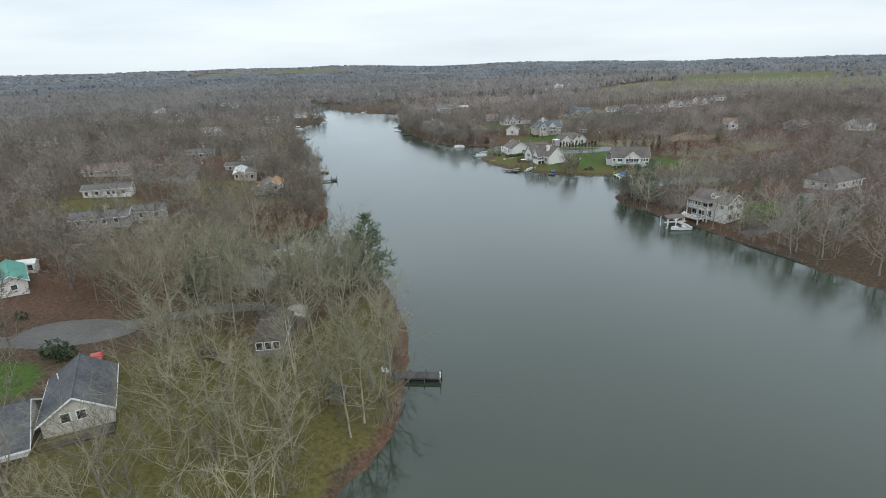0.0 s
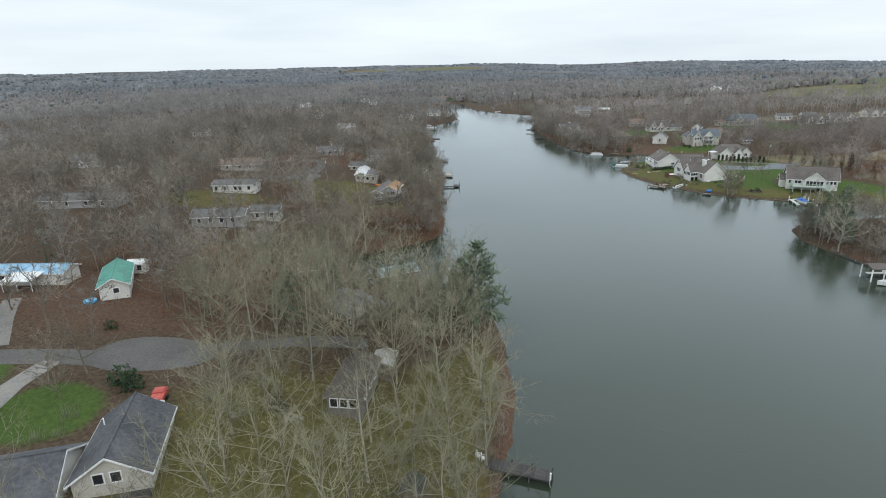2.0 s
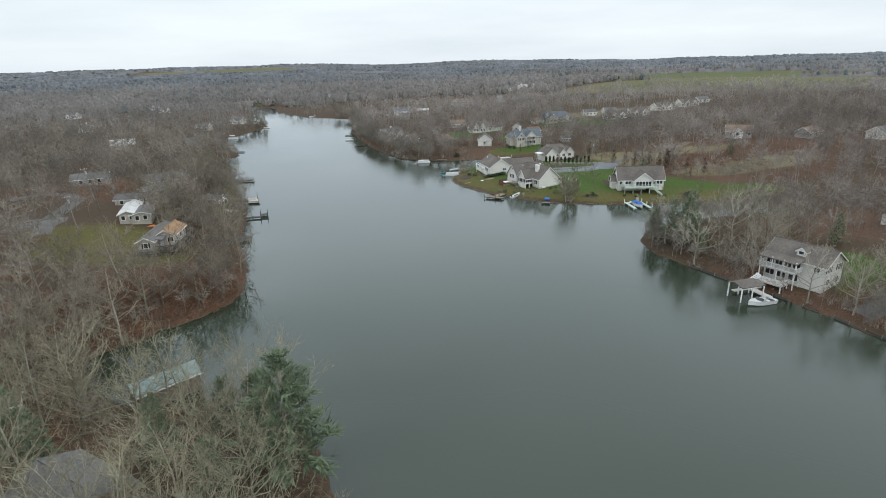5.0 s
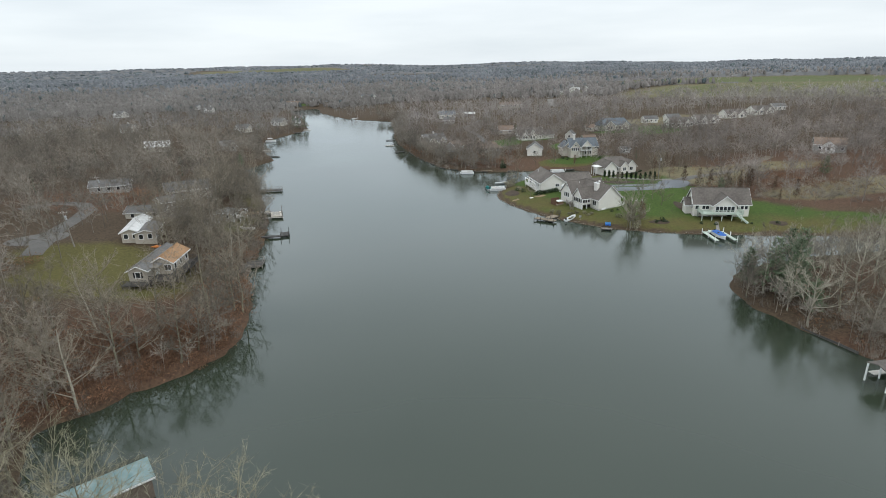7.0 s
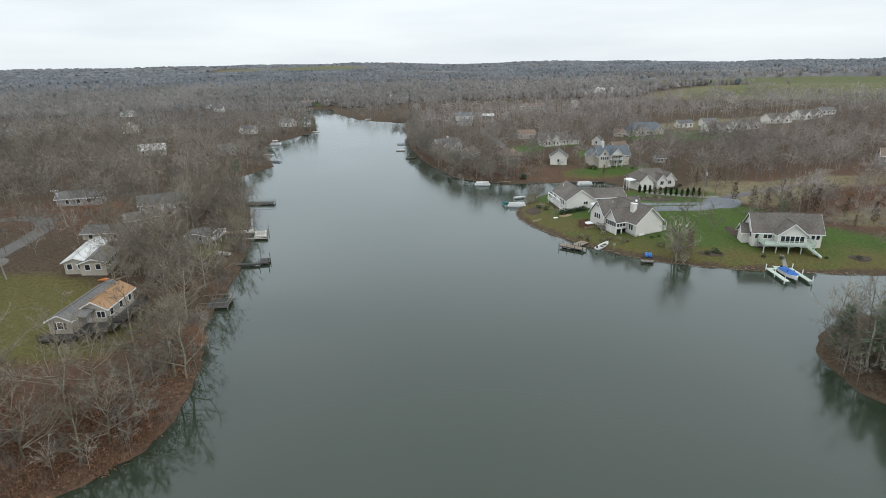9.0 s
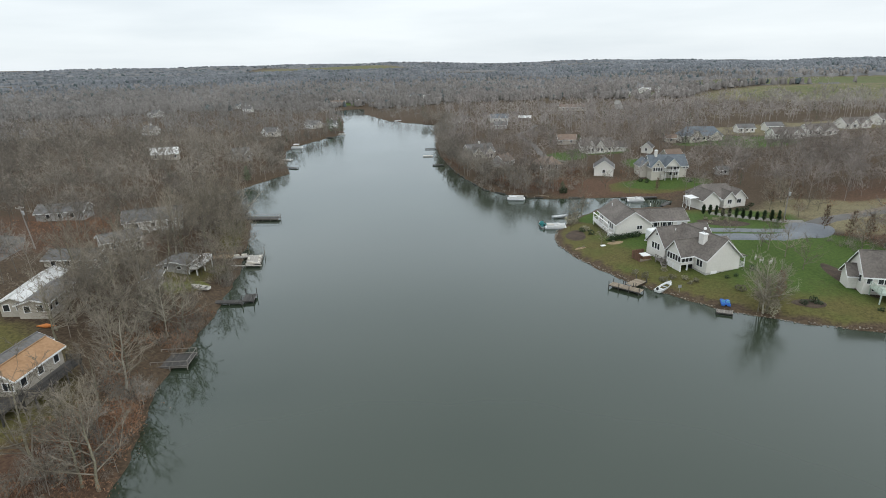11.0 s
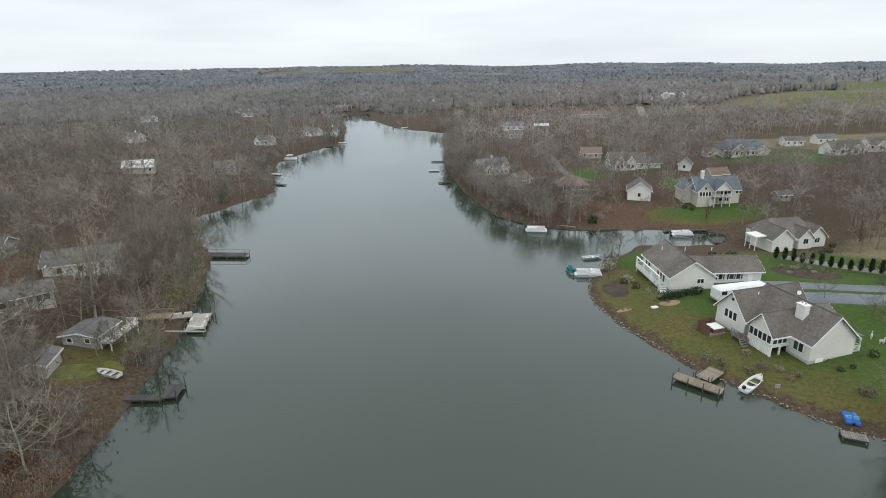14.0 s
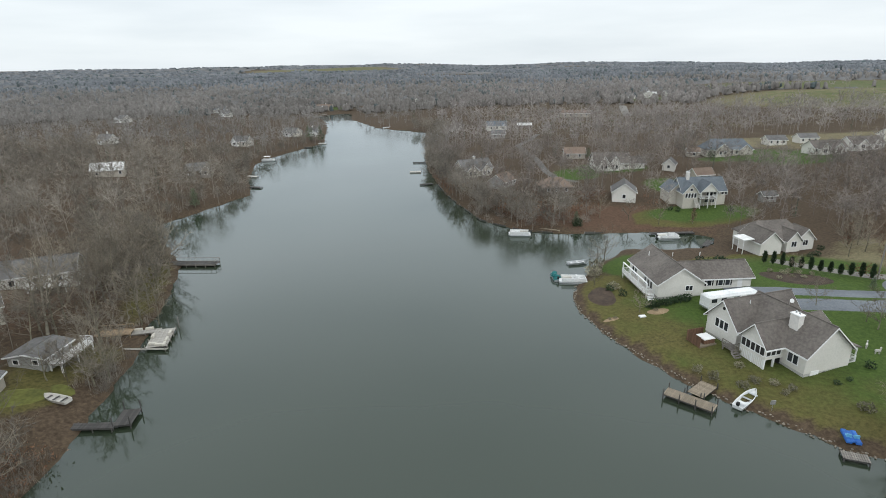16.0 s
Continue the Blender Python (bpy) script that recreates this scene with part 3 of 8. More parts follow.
def strip(name, points, width, material, label, category, lift=0.06, step=1.5):
    """A road or path laid along points, draped on the ground."""
    pts = [Vector((*p, 0)) for p in points]
    line = []
    for a, b in zip(pts, pts[1:]):
        k = max(1, int((b - a).length / step))
        line += [a.lerp(b, j / k) for j in range(k)]
    line.append(pts[-1])
    g, cols = Geo(), 5
    for j, p in enumerate(line):
        d = (line[min(j + 1, len(line) - 1)] - line[max(j - 1, 0)]).normalized()
        nrm = Vector((-d.y, d.x, 0))
        for c in range(cols):
            q = p + nrm * width * (c / (cols - 1) - 0.5)
            g.v.append((q.x, q.y, ground_at(q.x, q.y) + lift + (0.0 if 0 < c < cols - 1 else -0.12)))
    g.f = [(j * cols + c, j * cols + c + 1, (j + 1) * cols + c + 1, (j + 1) * cols + c) for j in range(len(line) - 1) for c in range(cols - 1)]
    ob = part(name, g, material)
    return tagged(ob, label, category, "", "structure")


def disc(name, cx, cy, rx, ry, material, label, category, lift=0.06, n=28, rings=4, turn=0.0, kind="structure"):
    g = Geo()
    c, s = math.cos(radians(turn)), math.sin(radians(turn))
    g.v.append((cx, cy, ground_at(cx, cy) + lift))
    for r in range(1, rings + 1):
        for k in range(n):
            a = 2 * math.pi * k / n
            w = r / rings * (1 + (0.05 * math.sin(3 * a + cx) if r == rings else 0))
            u, v = rx * w * math.cos(a), ry * w * math.sin(a)
            x, y = cx + u * c - v * s, cy + u * s + v * c
            g.v.append((x, y, ground_at(x, y) + lift - (0.1 if r == rings else 0)))
    g.f = [(0, 1 + k, 1 + (k + 1) % n) for k in range(n)]
    for r in range(rings - 1):
        o = 1 + r * n
        g.f += [(o + k, o + n + k, o + n + (k + 1) % n, o + (k + 1) % n) for k in range(n)]
    return tagged(part(name, g, material), label, category, "", kind)


# roads, drives and beds
strip("road", [(-240, 38), (-150, 55), (-92, 70.2), (-73, 75), (-60, 77.5)], 6.0, M_ASPHALT, "worn grey asphalt lane through the woods", "road")
disc("road_turning_circle", -60.8, 79.6, 9.6, 5.6, M_ASPHALT, "grey asphalt turning place at the lane's end", "road", 0.09, turn=12)
strip("road_woods_track", [(-57, 81.5), (-49.5, 85.6), (-43, 88.8), (-36, 91.5), (-32, 93)], 4.4, M_ASPHALT, "narrow grey track under bare trees", "road", 0.07)
strip("driveway", [(-72.5, 73.5), (-71.5, 67), (-68.3, 59), (-64, 52)], 3.6, M_CONCRETE, "pale concrete driveway beside a house", "driveway", 0.1)
strip("driveway_mobile_home", [(-85, 75), (-93, 82), (-100, 89)], 3.2, M_CONCRETE, "pale gravel driveway", "driveway", 0.1)
strip("road_far_lane", [(-100, 196), (-108, 215), (-112, 229), (-116, 240), (-122, 247), (-131, 247), (-136, 238)], 6.0, M_ASPHALT, "grey lane bending round through the woods", "road")
disc("road_lane_bend", -107, 208, 7, 5, M_ASPHALT, "grey asphalt widening where the lane bends", "road", 0.1, turn=60)
strip("road_house_loop", [(40, 277), (50, 277.5), (62, 276), (70, 275.5), (74, 278)], 4.6, M_ASPHALT_BLUE, "damp blue-grey asphalt drive between lawns", "road", 0.09)
strip("driveway_house", [(50, 271.2), (56, 270.8), (64, 270), (72, 273)], 5.0, M_ASPHALT_BLUE, "damp blue-grey asphalt drive", "driveway", 0.1)
strip("driveway_far_house", [(57, 298), (64, 292), (71, 286.5), (76.5, 285.5)], 3.4, M_CONCRETE, "pale concrete drive along a row of small evergreens", "driveway", 0.12)
strip("driveway_peninsula", [(75, 141.5), (84, 144), (94, 153), (101, 163), (112, 176)], 5.5, M_ASPHALT, "grey asphalt drive beside the lakeside house", "driveway", 0.09)
strip("road_north_lane", [(22, 378), (15, 386), (11, 400), (8, 430), (0, 470), (12, 520)], 3.4, M_ASPHALT, "grey lane between lake houses", "road", 0.08)
disc("road_junction", 74.6, 278.0, 5.4, 8.2, M_ASPHALT_BLUE, "wide grey asphalt junction between the drives", "road", 0.115, turn=-28)
strip("road_east_lane", [(74, 278), (78, 283.5), (84, 288.5), (92, 292.5), (104, 297)], 5.0, M_ASPHALT, "grey asphalt lane leading off through tan grass", "road", 0.10)
strip("path_to_lift", [(71.2, 234.6), (69.8, 230.5), (68.6, 227.0)], 1.1, M_CONCRETE, "pale narrow path from the deck to the boat lift", "path", 0.08)
strip("driveway_farm", [(83, 618), (90, 675), (96, 722), (112, 760)], 6.5, M_CONCRETE, "pale straight drive climbing to farm houses", "driveway", 0.25, 6.0)
strip("road_dirt_track", [(92, 293), (104, 300), (118, 310), (132, 324)], 4.0, M_TRACK, "pale dirt track through dry brush", "track", 0.1)
disc("mulch_bed", 56.4, 285.4, 6.6, 3.9, M_MULCH, "dark brown mulch bed in a lawn", "flower bed", 0.1, turn=-20)
disc("moss_patch", -68.6, 229.6, 4.2, 2.6, M_MOSS_BRIGHT, "bright yellow-green moss on the bank by a rowboat", "moss", 0.05, turn=30)
disc("moss_patch", -64.6, 233.0, 2.2, 1.3, M_MOSS_BRIGHT, "bright yellow-green moss on the bank", "moss", 0.05, turn=-20)
disc("mulch_bed", 67.5, 246.5, 2.2, 8.5, M_MULCH, "dark planting bed round the house corner", "flower bed", 0.09, turn=8)
disc("mulch_bed", 16.6, 276.0, 2.6, 4.6, M_MULCH, "dark brown mulch bed with bare shrubs", "flower bed", 0.1)
disc("mulch_bed", 16.9, 265.9, 1.5, 0.6, M_STRAW, "bed of tan straw with small shrubs", "flower bed", 0.1, turn=20)
disc("mulch_bed", 25.6, 268.6, 2.1, 1.1, M_STRAW, "round bed of tan straw in the lawn", "flower bed", 0.1, turn=20)
disc("mulch_bed", 55.6, 235.6, 3.0, 1.7, M_MULCH, "small dark mulch bed with shrubs", "flower bed", 0.1)
disc("mulch_bed", 87.6, 232.7, 2.4, 1.9, M_MULCH, "small dark mulch bed with shrubs", "flower bed", 0.1)


# ---- houses ----
def window(parent, m, w, h, bars=1, glass=None, frame_mat=None):
    """A window on a wall: m puts its centre on the wall with y pointing inwards."""
    t = 0.11
    out, inn = [(-w / 2 - t, -h / 2 - t), (w / 2 + t, -h / 2 - t), (w / 2 + t, h / 2 + t), (-w / 2 - t, h / 2 + t)], [(-w / 2, -h / 2), (w / 2, -h / 2), (w / 2, h / 2), (-w / 2, h / 2)]
    vs = [(x, d, z) for d in (-0.08, 0.03) for ring in (out, inn) for x, z in ring]
    fs = []
    for i in range(4):
        j = (i + 1) % 4
        fs += [(i, j, 4 + j, 4 + i), (8 + j, 8 + i, 12 + i, 12 + j), (j, i, 8 + i, 8 + j), (4 + i, 4 + j, 12 + j, 12 + i)]
    g = Geo().add(vs, fs, m)
    f = part("window", g, frame_mat or M_TRIM, parent)
    part("pane", Geo().box(-w / 2, -0.03, -h / 2, w / 2, 0.04, h / 2, m), glass or M_GLASS, f, "dark glass pane")
    for k in range(bars):
        x = -w / 2 + w * (k + 1) / (bars + 1)
        part("glazing_bar", Geo().box(x - 0.04, -0.06, -h / 2, x + 0.04, -0.02, h / 2, m), frame_mat or M_TRIM, f)
    return f


def wing(parent, x, y, length, width, eave, rise, turn=0.0, wall=None, roof=None, base=-1.6, over=0.45, trim=None, foundation=0.0, hip=0.0):
    """A gabled block: ridge along its local x. Returns the matrix of its middle."""
    m = Matrix.Translation((x, y, 0)) @ Matrix.Rotation(radians(turn), 4, "Z")
    a, b, top = length / 2, width / 2, eave + rise
    z0 = foundation if foundation else base
    g = Geo().add([(-a, -b, z0), (a, -b, z0), (a, b, z0), (-a, b, z0), (-a, -b, eave), (a, -b, eave), (a, b, eave), (-a, b, eave), (-a + hip, 0, top), (a - hip, 0, top)],
                  [(3, 2, 1, 0), (0, 1, 5, 4), (2, 3, 7, 6), (1, 2, 6, 9, 5), (3, 0, 4, 8, 7), (4, 5, 9, 8), (6, 7, 8, 9)], m)
    part("wall", g, wall, parent)
    if foundation:
        part("foundation", Geo().box(-a + 0.05, -b + 0.05, base, a - 0.05, b - 0.05, foundation + 0.02, m), M_FOUND, parent)
    k = rise / b
    oa, lo, th = a + over, eave - over * k, 0.2
    q = 0.06
    g = Geo()
    if hip:
        hx = max(a - hip, 0.01)
        pts = [(-oa, -b - over, lo + q), (oa, -b - over, lo + q), (oa, b + over, lo + q), (-oa, b + over, lo + q), (-hx, 0, top + q), (hx, 0, top + q)]
        g.slab([pts[0], pts[1], pts[5], pts[4]], th, m).slab([pts[2], pts[3], pts[4], pts[5]], th, m)
        g.slab([pts[1], pts[2], pts[5]], th, m).slab([pts[3], pts[0], pts[4]], th, m)
    else:
        for s in (-1, 1):
            quad = [(-oa, s * (b + over), lo + q), (oa, s * (b + over), lo + q), (oa, 0, top + q), (-oa, 0, top + q)]
            g.slab(quad if s < 0 else quad[::-1], th, m)
        g.tube((-oa, 0, top + q + 0.02), (oa, 0, top + q + 0.02), 0.11, 0.11, 5, m)
    part("roof", g, roof, parent)
    g = Geo()
    for s in (-1, 1):
        g.box(-oa, s * (b + over) - 0.06, lo - 0.22, oa, s * (b + over) + 0.06, lo + 0.02, m)
        if not hip:
            for e in (-1, 1):
                x0, x1 = sorted((e * oa, e * (oa + 0.05)))
                g.add([(xx, s * yy, zz) for xx in (x0, x1) for yy, zz in ((b + over, lo - 0.2), (b + over, lo + 0.03), (0, top + 0.03), (0, top - 0.2))],
                      [(0, 1, 2, 3), (7, 6, 5, 4), (0, 4, 5, 1), (1, 5, 6, 2), (2, 6, 7, 3), (3, 7, 4, 0)], m)
    part("eave_trim", g, trim or M_TRIM, parent, "weathered grey eave boards" if trim else "white painted eave boards")
    return m, a, b


def on_wall(w, side, u, z):
    """A pose on a wing's wall: S and N are the eave sides, E and W the gables; u runs along the wall."""
    m, a, b = w
    return m @ {"S": pose(u, -b, z), "N": pose(-u, b, z, 0, 0, 180), "E": pose(a, u, z, 0, 0, 90), "W": pose(-a, -u, z, 0, 0, -90)}[side]


def windows(parent, w, side, us, z, width=0.95, tall=1.3, bars=0, **k):
    for u in us:
        window(parent, on_wall(w, side, u, z), width, tall, bars, **k)


def door(parent, m, w=0.95, h=2.05, material=None, name="door"):
    g = Geo().box(-w / 2, -0.06, 0, w / 2, 0.05, h, m)
    for zz in (0.2, h * 0.55):
        g.box(-w * 0.32, -0.08, zz, w * 0.32, -0.05, zz + h * 0.34, m)
    d = part(name, g, material or M_TRIM, parent)
    part("handle", Geo().tube((w * 0.36, -0.13, h * 0.48), (w * 0.36, -0.06, h * 0.48), 0.05, 0.05, 6, m), M_ALU, d, "small metal handle")
    return d


def rail(parent, pts, top=1.0, gap=0.16, material=None, name="railing"):
    """A railing along points: posts, two bars and balusters in one mesh."""
    g = Geo()
    for p, q in zip(pts, pts[1:]):
        p, q = Vector(p), Vector(q)
        n = max(1, int((q - p).length / gap))
        for h in (0.12, top):
            g.tube(p + Vector((0, 0, h)), q + Vector((0, 0, h)), 0.05, 0.05, 4)
        for k in range(n + 1):
            s = p.lerp(q, k / n)
            r = 0.06 if k in (0, n) or k % 9 == 0 else 0.022
            g.tube(s, s + Vector((0, 0, top)), r, r, 4)
    return part(name, g, material or M_TRIM, parent)


def deck(parent, x0, y0, x1, y1, z, material=None, rails="", posts=True, railmat=None, boards=True):
    """A boarded deck on posts. rails: the sides that have a railing, of S N E W."""
    material = material or M_WOOD_GREY
    d = part("deck", Geo().box(x0, y0, z - 0.25, x1, y1, z - 0.05), material, parent)
    if boards:
        n = max(2, int((y1 - y0) / 0.3))
        w = (y1 - y0) / n
        me = Geo().chamfer(x0 - 0.04, y0 + 0.015, z - 0.05, x1 + 0.04, y0 + w - 0.015, z, 0.01).mesh("board", material)
        for k in range(n):
            b = new("board", me)
            b.parent, b.location = d, (0, w * k, 0)
    if posts:
        for px in np.linspace(x0 + 0.15, x1 - 0.15, max(2, int((x1 - x0) / 2.6) + 1)):
            for py in (y0 + 0.15, y1 - 0.15):
                part("post", Geo().box(px - 0.09, py - 0.09, -1.8, px + 0.09, py + 0.09, z - 0.2), railmat or material, parent)
    c = {"S": ((x0, y0, z), (x1, y0, z)), "N": ((x0, y1, z), (x1, y1, z)), "E": ((x1, y0, z), (x1, y1, z)), "W": ((x0, y0, z), (x0, y1, z))}
    for s in rails:
        rail(parent, c[s], material=railmat or material)
    return d


def steps(parent, m, width, height_, n, material):
    g = Geo()
    for s in (-1, 1):
        g.add([(s * width / 2 + o, yy, zz) for o in (-0.04, 0.04) for yy, zz in ((0, -0.2), (0, 0.1), (0.28 * n, height_), (0.28 * n, height_ - 0.35))],
              [(0, 1, 2, 3), (7, 6, 5, 4), (0, 4, 5, 1), (1, 5, 6, 2), (2, 6, 7, 3), (3, 7, 4, 0)], m)
    st = part("steps", g, material, parent)
    for k in range(n):
        z = height_ * (k + 1) / n
        part("tread", Geo().box(-width / 2, 0.28 * k, z - 0.08, width / 2, 0.28 * k + 0.34, z, m), material, st)
    return st


def chimney(parent, x, y, z0, z1, w=0.95, d=1.5, material=None):
    c = part("chimney", Geo().box(x - w / 2, y - d / 2, z0, x + w / 2, y + d / 2, z1), material or M_CHIM, parent)
    part("cap", Geo().chamfer(x - w / 2 - 0.1, y - d / 2 - 0.1, z1, x + w / 2 + 0.1, y + d / 2 + 0.1, z1 + 0.16, 0.06), M_TRIM, c)
    for k in (-0.3, 0.3):
        part("flue", Geo().tube((x, y + k, z1 + 0.1), (x, y + k, z1 + 0.5), 0.13, 0.12, 8), M_ALU, c, "metal flue pipe")
    return c


def vent_pipe(parent, x, y, z, h=0.5):
    part("vent_pipe", Geo().tube((x, y, z - 0.3), (x, y, z + h), 0.07, 0.07, 7), M_TRIM, parent)


def at(x, y, turn=0.0, z=None):
    return pose(x, y, ground_at(x, y) if z is None else z, 0, 0, turn)


def house_big_gables():
    """The large pale house with the screened porch: local x along its front gable, y away from it."""
    h = thing("house", at(40.7, 247.6, 24, 1.6), "large cream lakeside house with taupe shingle roof and screened porch", "house")
    A = wing(h, 4.2, 6.6, 13.2, 8.4, 3.6, 3.8, 90, M_WHITE, M_ROOF_TAUPE, foundation=0.45)
    B = wing(h, 3.4, 12.8, 12.8, 6.4, 3.7, 3.5, 0, M_WHITE, M_ROOF_TAUPE, foundation=0.35)
    # porch on posts
    P = wing(h, 0.1, 6.0, 7.0, 4.6, 3.7, 2.6, 0, M_WHITE, M_ROOF_TAUPE, base=1.3)
    for k in range(5):
        window(h, on_wall(P, "W", -1.76 + k * 0.88, 2.55), 0.72, 1.25, 0, M_SCREEN)
    for k in range(3):
        window(h, on_wall(P, "S", -2.95 + k * 0.92, 2.55), 0.76, 1.2, 0, M_SCREEN)
    for px, py in ((-3.3, 3.8), (-3.3, 8.2), (-3.3, 6.0), (-1.6, 3.8)):
        part("post", Geo().box(px - 0.12, py - 0.12, -1.4, px + 0.12, py + 0.12, 1.35), M_TRIM, h)
    sk = part("lattice", Geo().box(-3.32, 4.0, -1.0, -3.27, 8.1, 1.3), M_WHITE, h, "white panel skirt under the porch")
    for k in range(13):
        part("slat", Geo().box(-3.36, 4.05 + k * 0.32, -1.0, -3.325, 4.17 + k * 0.32, 1.28), M_TRIM, sk)
    # dark panel put in for the shade of the open space below
    part("under_porch", Geo().box(-0.3, 3.9, -1.0, -0.2, 8.0, 1.3), M_SCREEN, h, "dark panel standing for the shade under the porch")
    windows(h, B, "W", (-0.95, 0, 0.95), 2.9, 0.74, 1.4)
    part("gable_vent", Geo().tube((0, -0.05, 0), (0, 0.05, 0), 0.28, 0.28, 10, on_wall(B, "W", 0, 5.7)), M_SCREEN, h, "small dark round gable vent")
    windows(h, A, "N", (4.1, 5.0), 2.0, 0.75, 1.4)
    window(h, pose(0, 8.95, 2.2, 0, 0, -90), 0.8, 1.5, 0)
    d = part("garage_door", Geo().box(-0.75, -0.06, -0.75, 0.75, 0.05, 0.75, on_wall(A, "W", -2.2, -0.05)), M_TRIM, h, "white cellar double door")
    part("handle", Geo().box(-0.03, -0.12, -0.1, 0.03, -0.05, 0.1, on_wall(A, "W", -2.2, -0.05)), M_ALU, d)
    for u in (-0.4, 1.0, 2.4):
        part("cellar_vent", Geo().box(-0.2, -0.03, -0.1, 0.2, 0.03, 0.1, on_wall(A, "W", u, 0.15)), M_SCREEN, h, "small dark cellar vent")
    chimney(h, 2.3, 4.5, 4.9, 7.6, 1.0, 1.5)
    deck(h, 8.45, 0.4, 10.2, 4.6, 0.5, M_WOOD_PALE, "SE", railmat=M_TRIM)
    part("roof", Geo().slab([(8.3, 0.1, 3.6), (10.5, 0.1, 3.1), (10.5, 4.9, 3.1), (8.3, 4.9, 3.6)], 0.15), M_ROOF_TAUPE, h)
    for py in (0.45, 2.5, 4.5):
        part("post", Geo().box(10.0, py - 0.07, 0.4, 10.15, py + 0.07, 3.1), M_TRIM, h)
    wing(h, 10.2, 9.0, 4.6, 5.2, 2.9, 1.7, 0, M_WHITE, M_ROOF_TAUPE, foundation=0.3)
    deck(h, -4.6, 8.4, -3.1, 10.6, 0.75, M_WOOD_GREY, "SW", posts=True)
    steps(h, pose(-4.3, 6.75, -0.9), 1.1, 1.65, 6, M_WOOD_GREY)
    for x, y, z in ((6.6, 13.4, 6.1), (6.9, 10.4, 5.2), (1.2, 12.0, 6.4), (6.3, 6.0, 5.6)):
        vent_pipe(h, x, y, z)
    dish = part("satellite_dish", Geo().tube((7.8, 10.6, 5.4), (7.8, 10.6, 6.5), 0.04, 0.04, 5), M_ALU, h)
    part("reflector", Geo().tube((7.8, 10.5, 6.5), (7.68, 10.2, 6.62), 0.16, 0.36, 12), M_TRIM, dish)


def house_point():
    h = thing("house", at(30.5, 274.2, 11, 2.2), "long cream house with taupe roof and white lakeside balcony", "house")
    A = wing(h, 0.3, 7.0, 14, 8.8, 3.0, 3.0, 90, M_WHITE, M_ROOF_TAUPE, foundation=0.2)
    B = wing(h, 9.0, 6.2, 13.4, 7.4, 2.8, 2.1, 0, M_WHITE, M_ROOF_TAUPE, foundation=0.2)
    windows(h, B, "S", (-1.8, 0.5, 1.9), 1.7, 0.9, 1.3)
    for u in (-2.5, -1.1, -0.2, 1.2, 1.3, 2.6):
        part("shutter", Geo().box(-0.16, -0.05, -0.68, 0.16, 0.02, 0.68, on_wall(B, "S", u, 1.7)), M_BLACK, h, "dark louvred shutter")
    door(h, on_wall(B, "S", 4.4, 0.2))
    windows(h, A, "W", (1.6,), 1.8, 1.3, 0.9, 1)
    windows(h, A, "N", (-5, -3.6, 1.2, 2.6, 4.0), 1.6, 0.95, 1.9)
    deck(h, -5.9, 1.2, -4.15, 13.4, 0.3, M_WOOD_PALE, "SWN", railmat=M_TRIM)
    for py in (1.3, 5.3, 9.4, 13.3):
        part("post", Geo().box(-5.9, py - 0.1, 0.3, -5.7, py + 0.1, 2.4), M_TRIM, h)
    part("balcony_beam", Geo().box(-5.92, 1.2, 2.4, -5.68, 13.4, 2.58), M_TRIM, h)
    steps(h, pose(-5.0, -0.7, -1.3), 1.3, 1.6, 7, M_TRIM)
    for x, y in ((2.5, 9), (8, 8.6), (-2, 10)):
        vent_pipe(h, x, y, 5.4)


def house_arbor():
    h = thing("house", at(55.6, 304.2, 15, 2.4) @ Matrix.Scale(0.88, 4), "cream house with grey roof and attached open carport", "house")
    A = wing(h, 7.9, 5.5, 14, 10.5, 3.0, 3.4, 0, M_WHITE, M_ROOF_TAUPE, foundation=0.2, hip=2.5)
    B = wing(h, 2.6, 1.8, 9.0, 6.0, 2.9, 2.7, 90, M_WHITE, M_ROOF_TAUPE)
    C = wing(h, 9.8, 0.6, 5.0, 4.0, 2.9, 2.2, 90, M_WHITE, M_ROOF_TAUPE)
    D = wing(h, 13.6, 1.2, 5.0, 5.0, 2.9, 2.6, 90, M_WHITE, M_ROOF_TAUPE)
    for w in (C, D):
        windows(h, w, "W", (0,), 1.6, 1.4, 1.4, 1)
    part("garage_door", Geo().box(-1.4, -0.05, -0.2, 1.4, 0.05, 2.2, on_wall(B, "S", -1.6, 0)), M_TRIM, h, "white garage door")
    windows(h, A, "S", (-0.6, 0.9), 1.6, 0.9, 1.3)
    part("roof", Geo().slab([(-3.8, -0.4, 3.0), (-0.7, -0.4, 3.2), (-0.7, 4.2, 3.2), (-3.8, 4.2, 3.0)], 0.18), M_ROOF_WHITE, h, "flat white carport roof")
    for px, py in ((-3.6, -0.2), (-3.6, 4.0), (-3.6, 1.9)):
        part("post", Geo().box(px - 0.07, py - 0.07, -1, px + 0.07, py + 0.07, 2.9), M_TRIM, h)


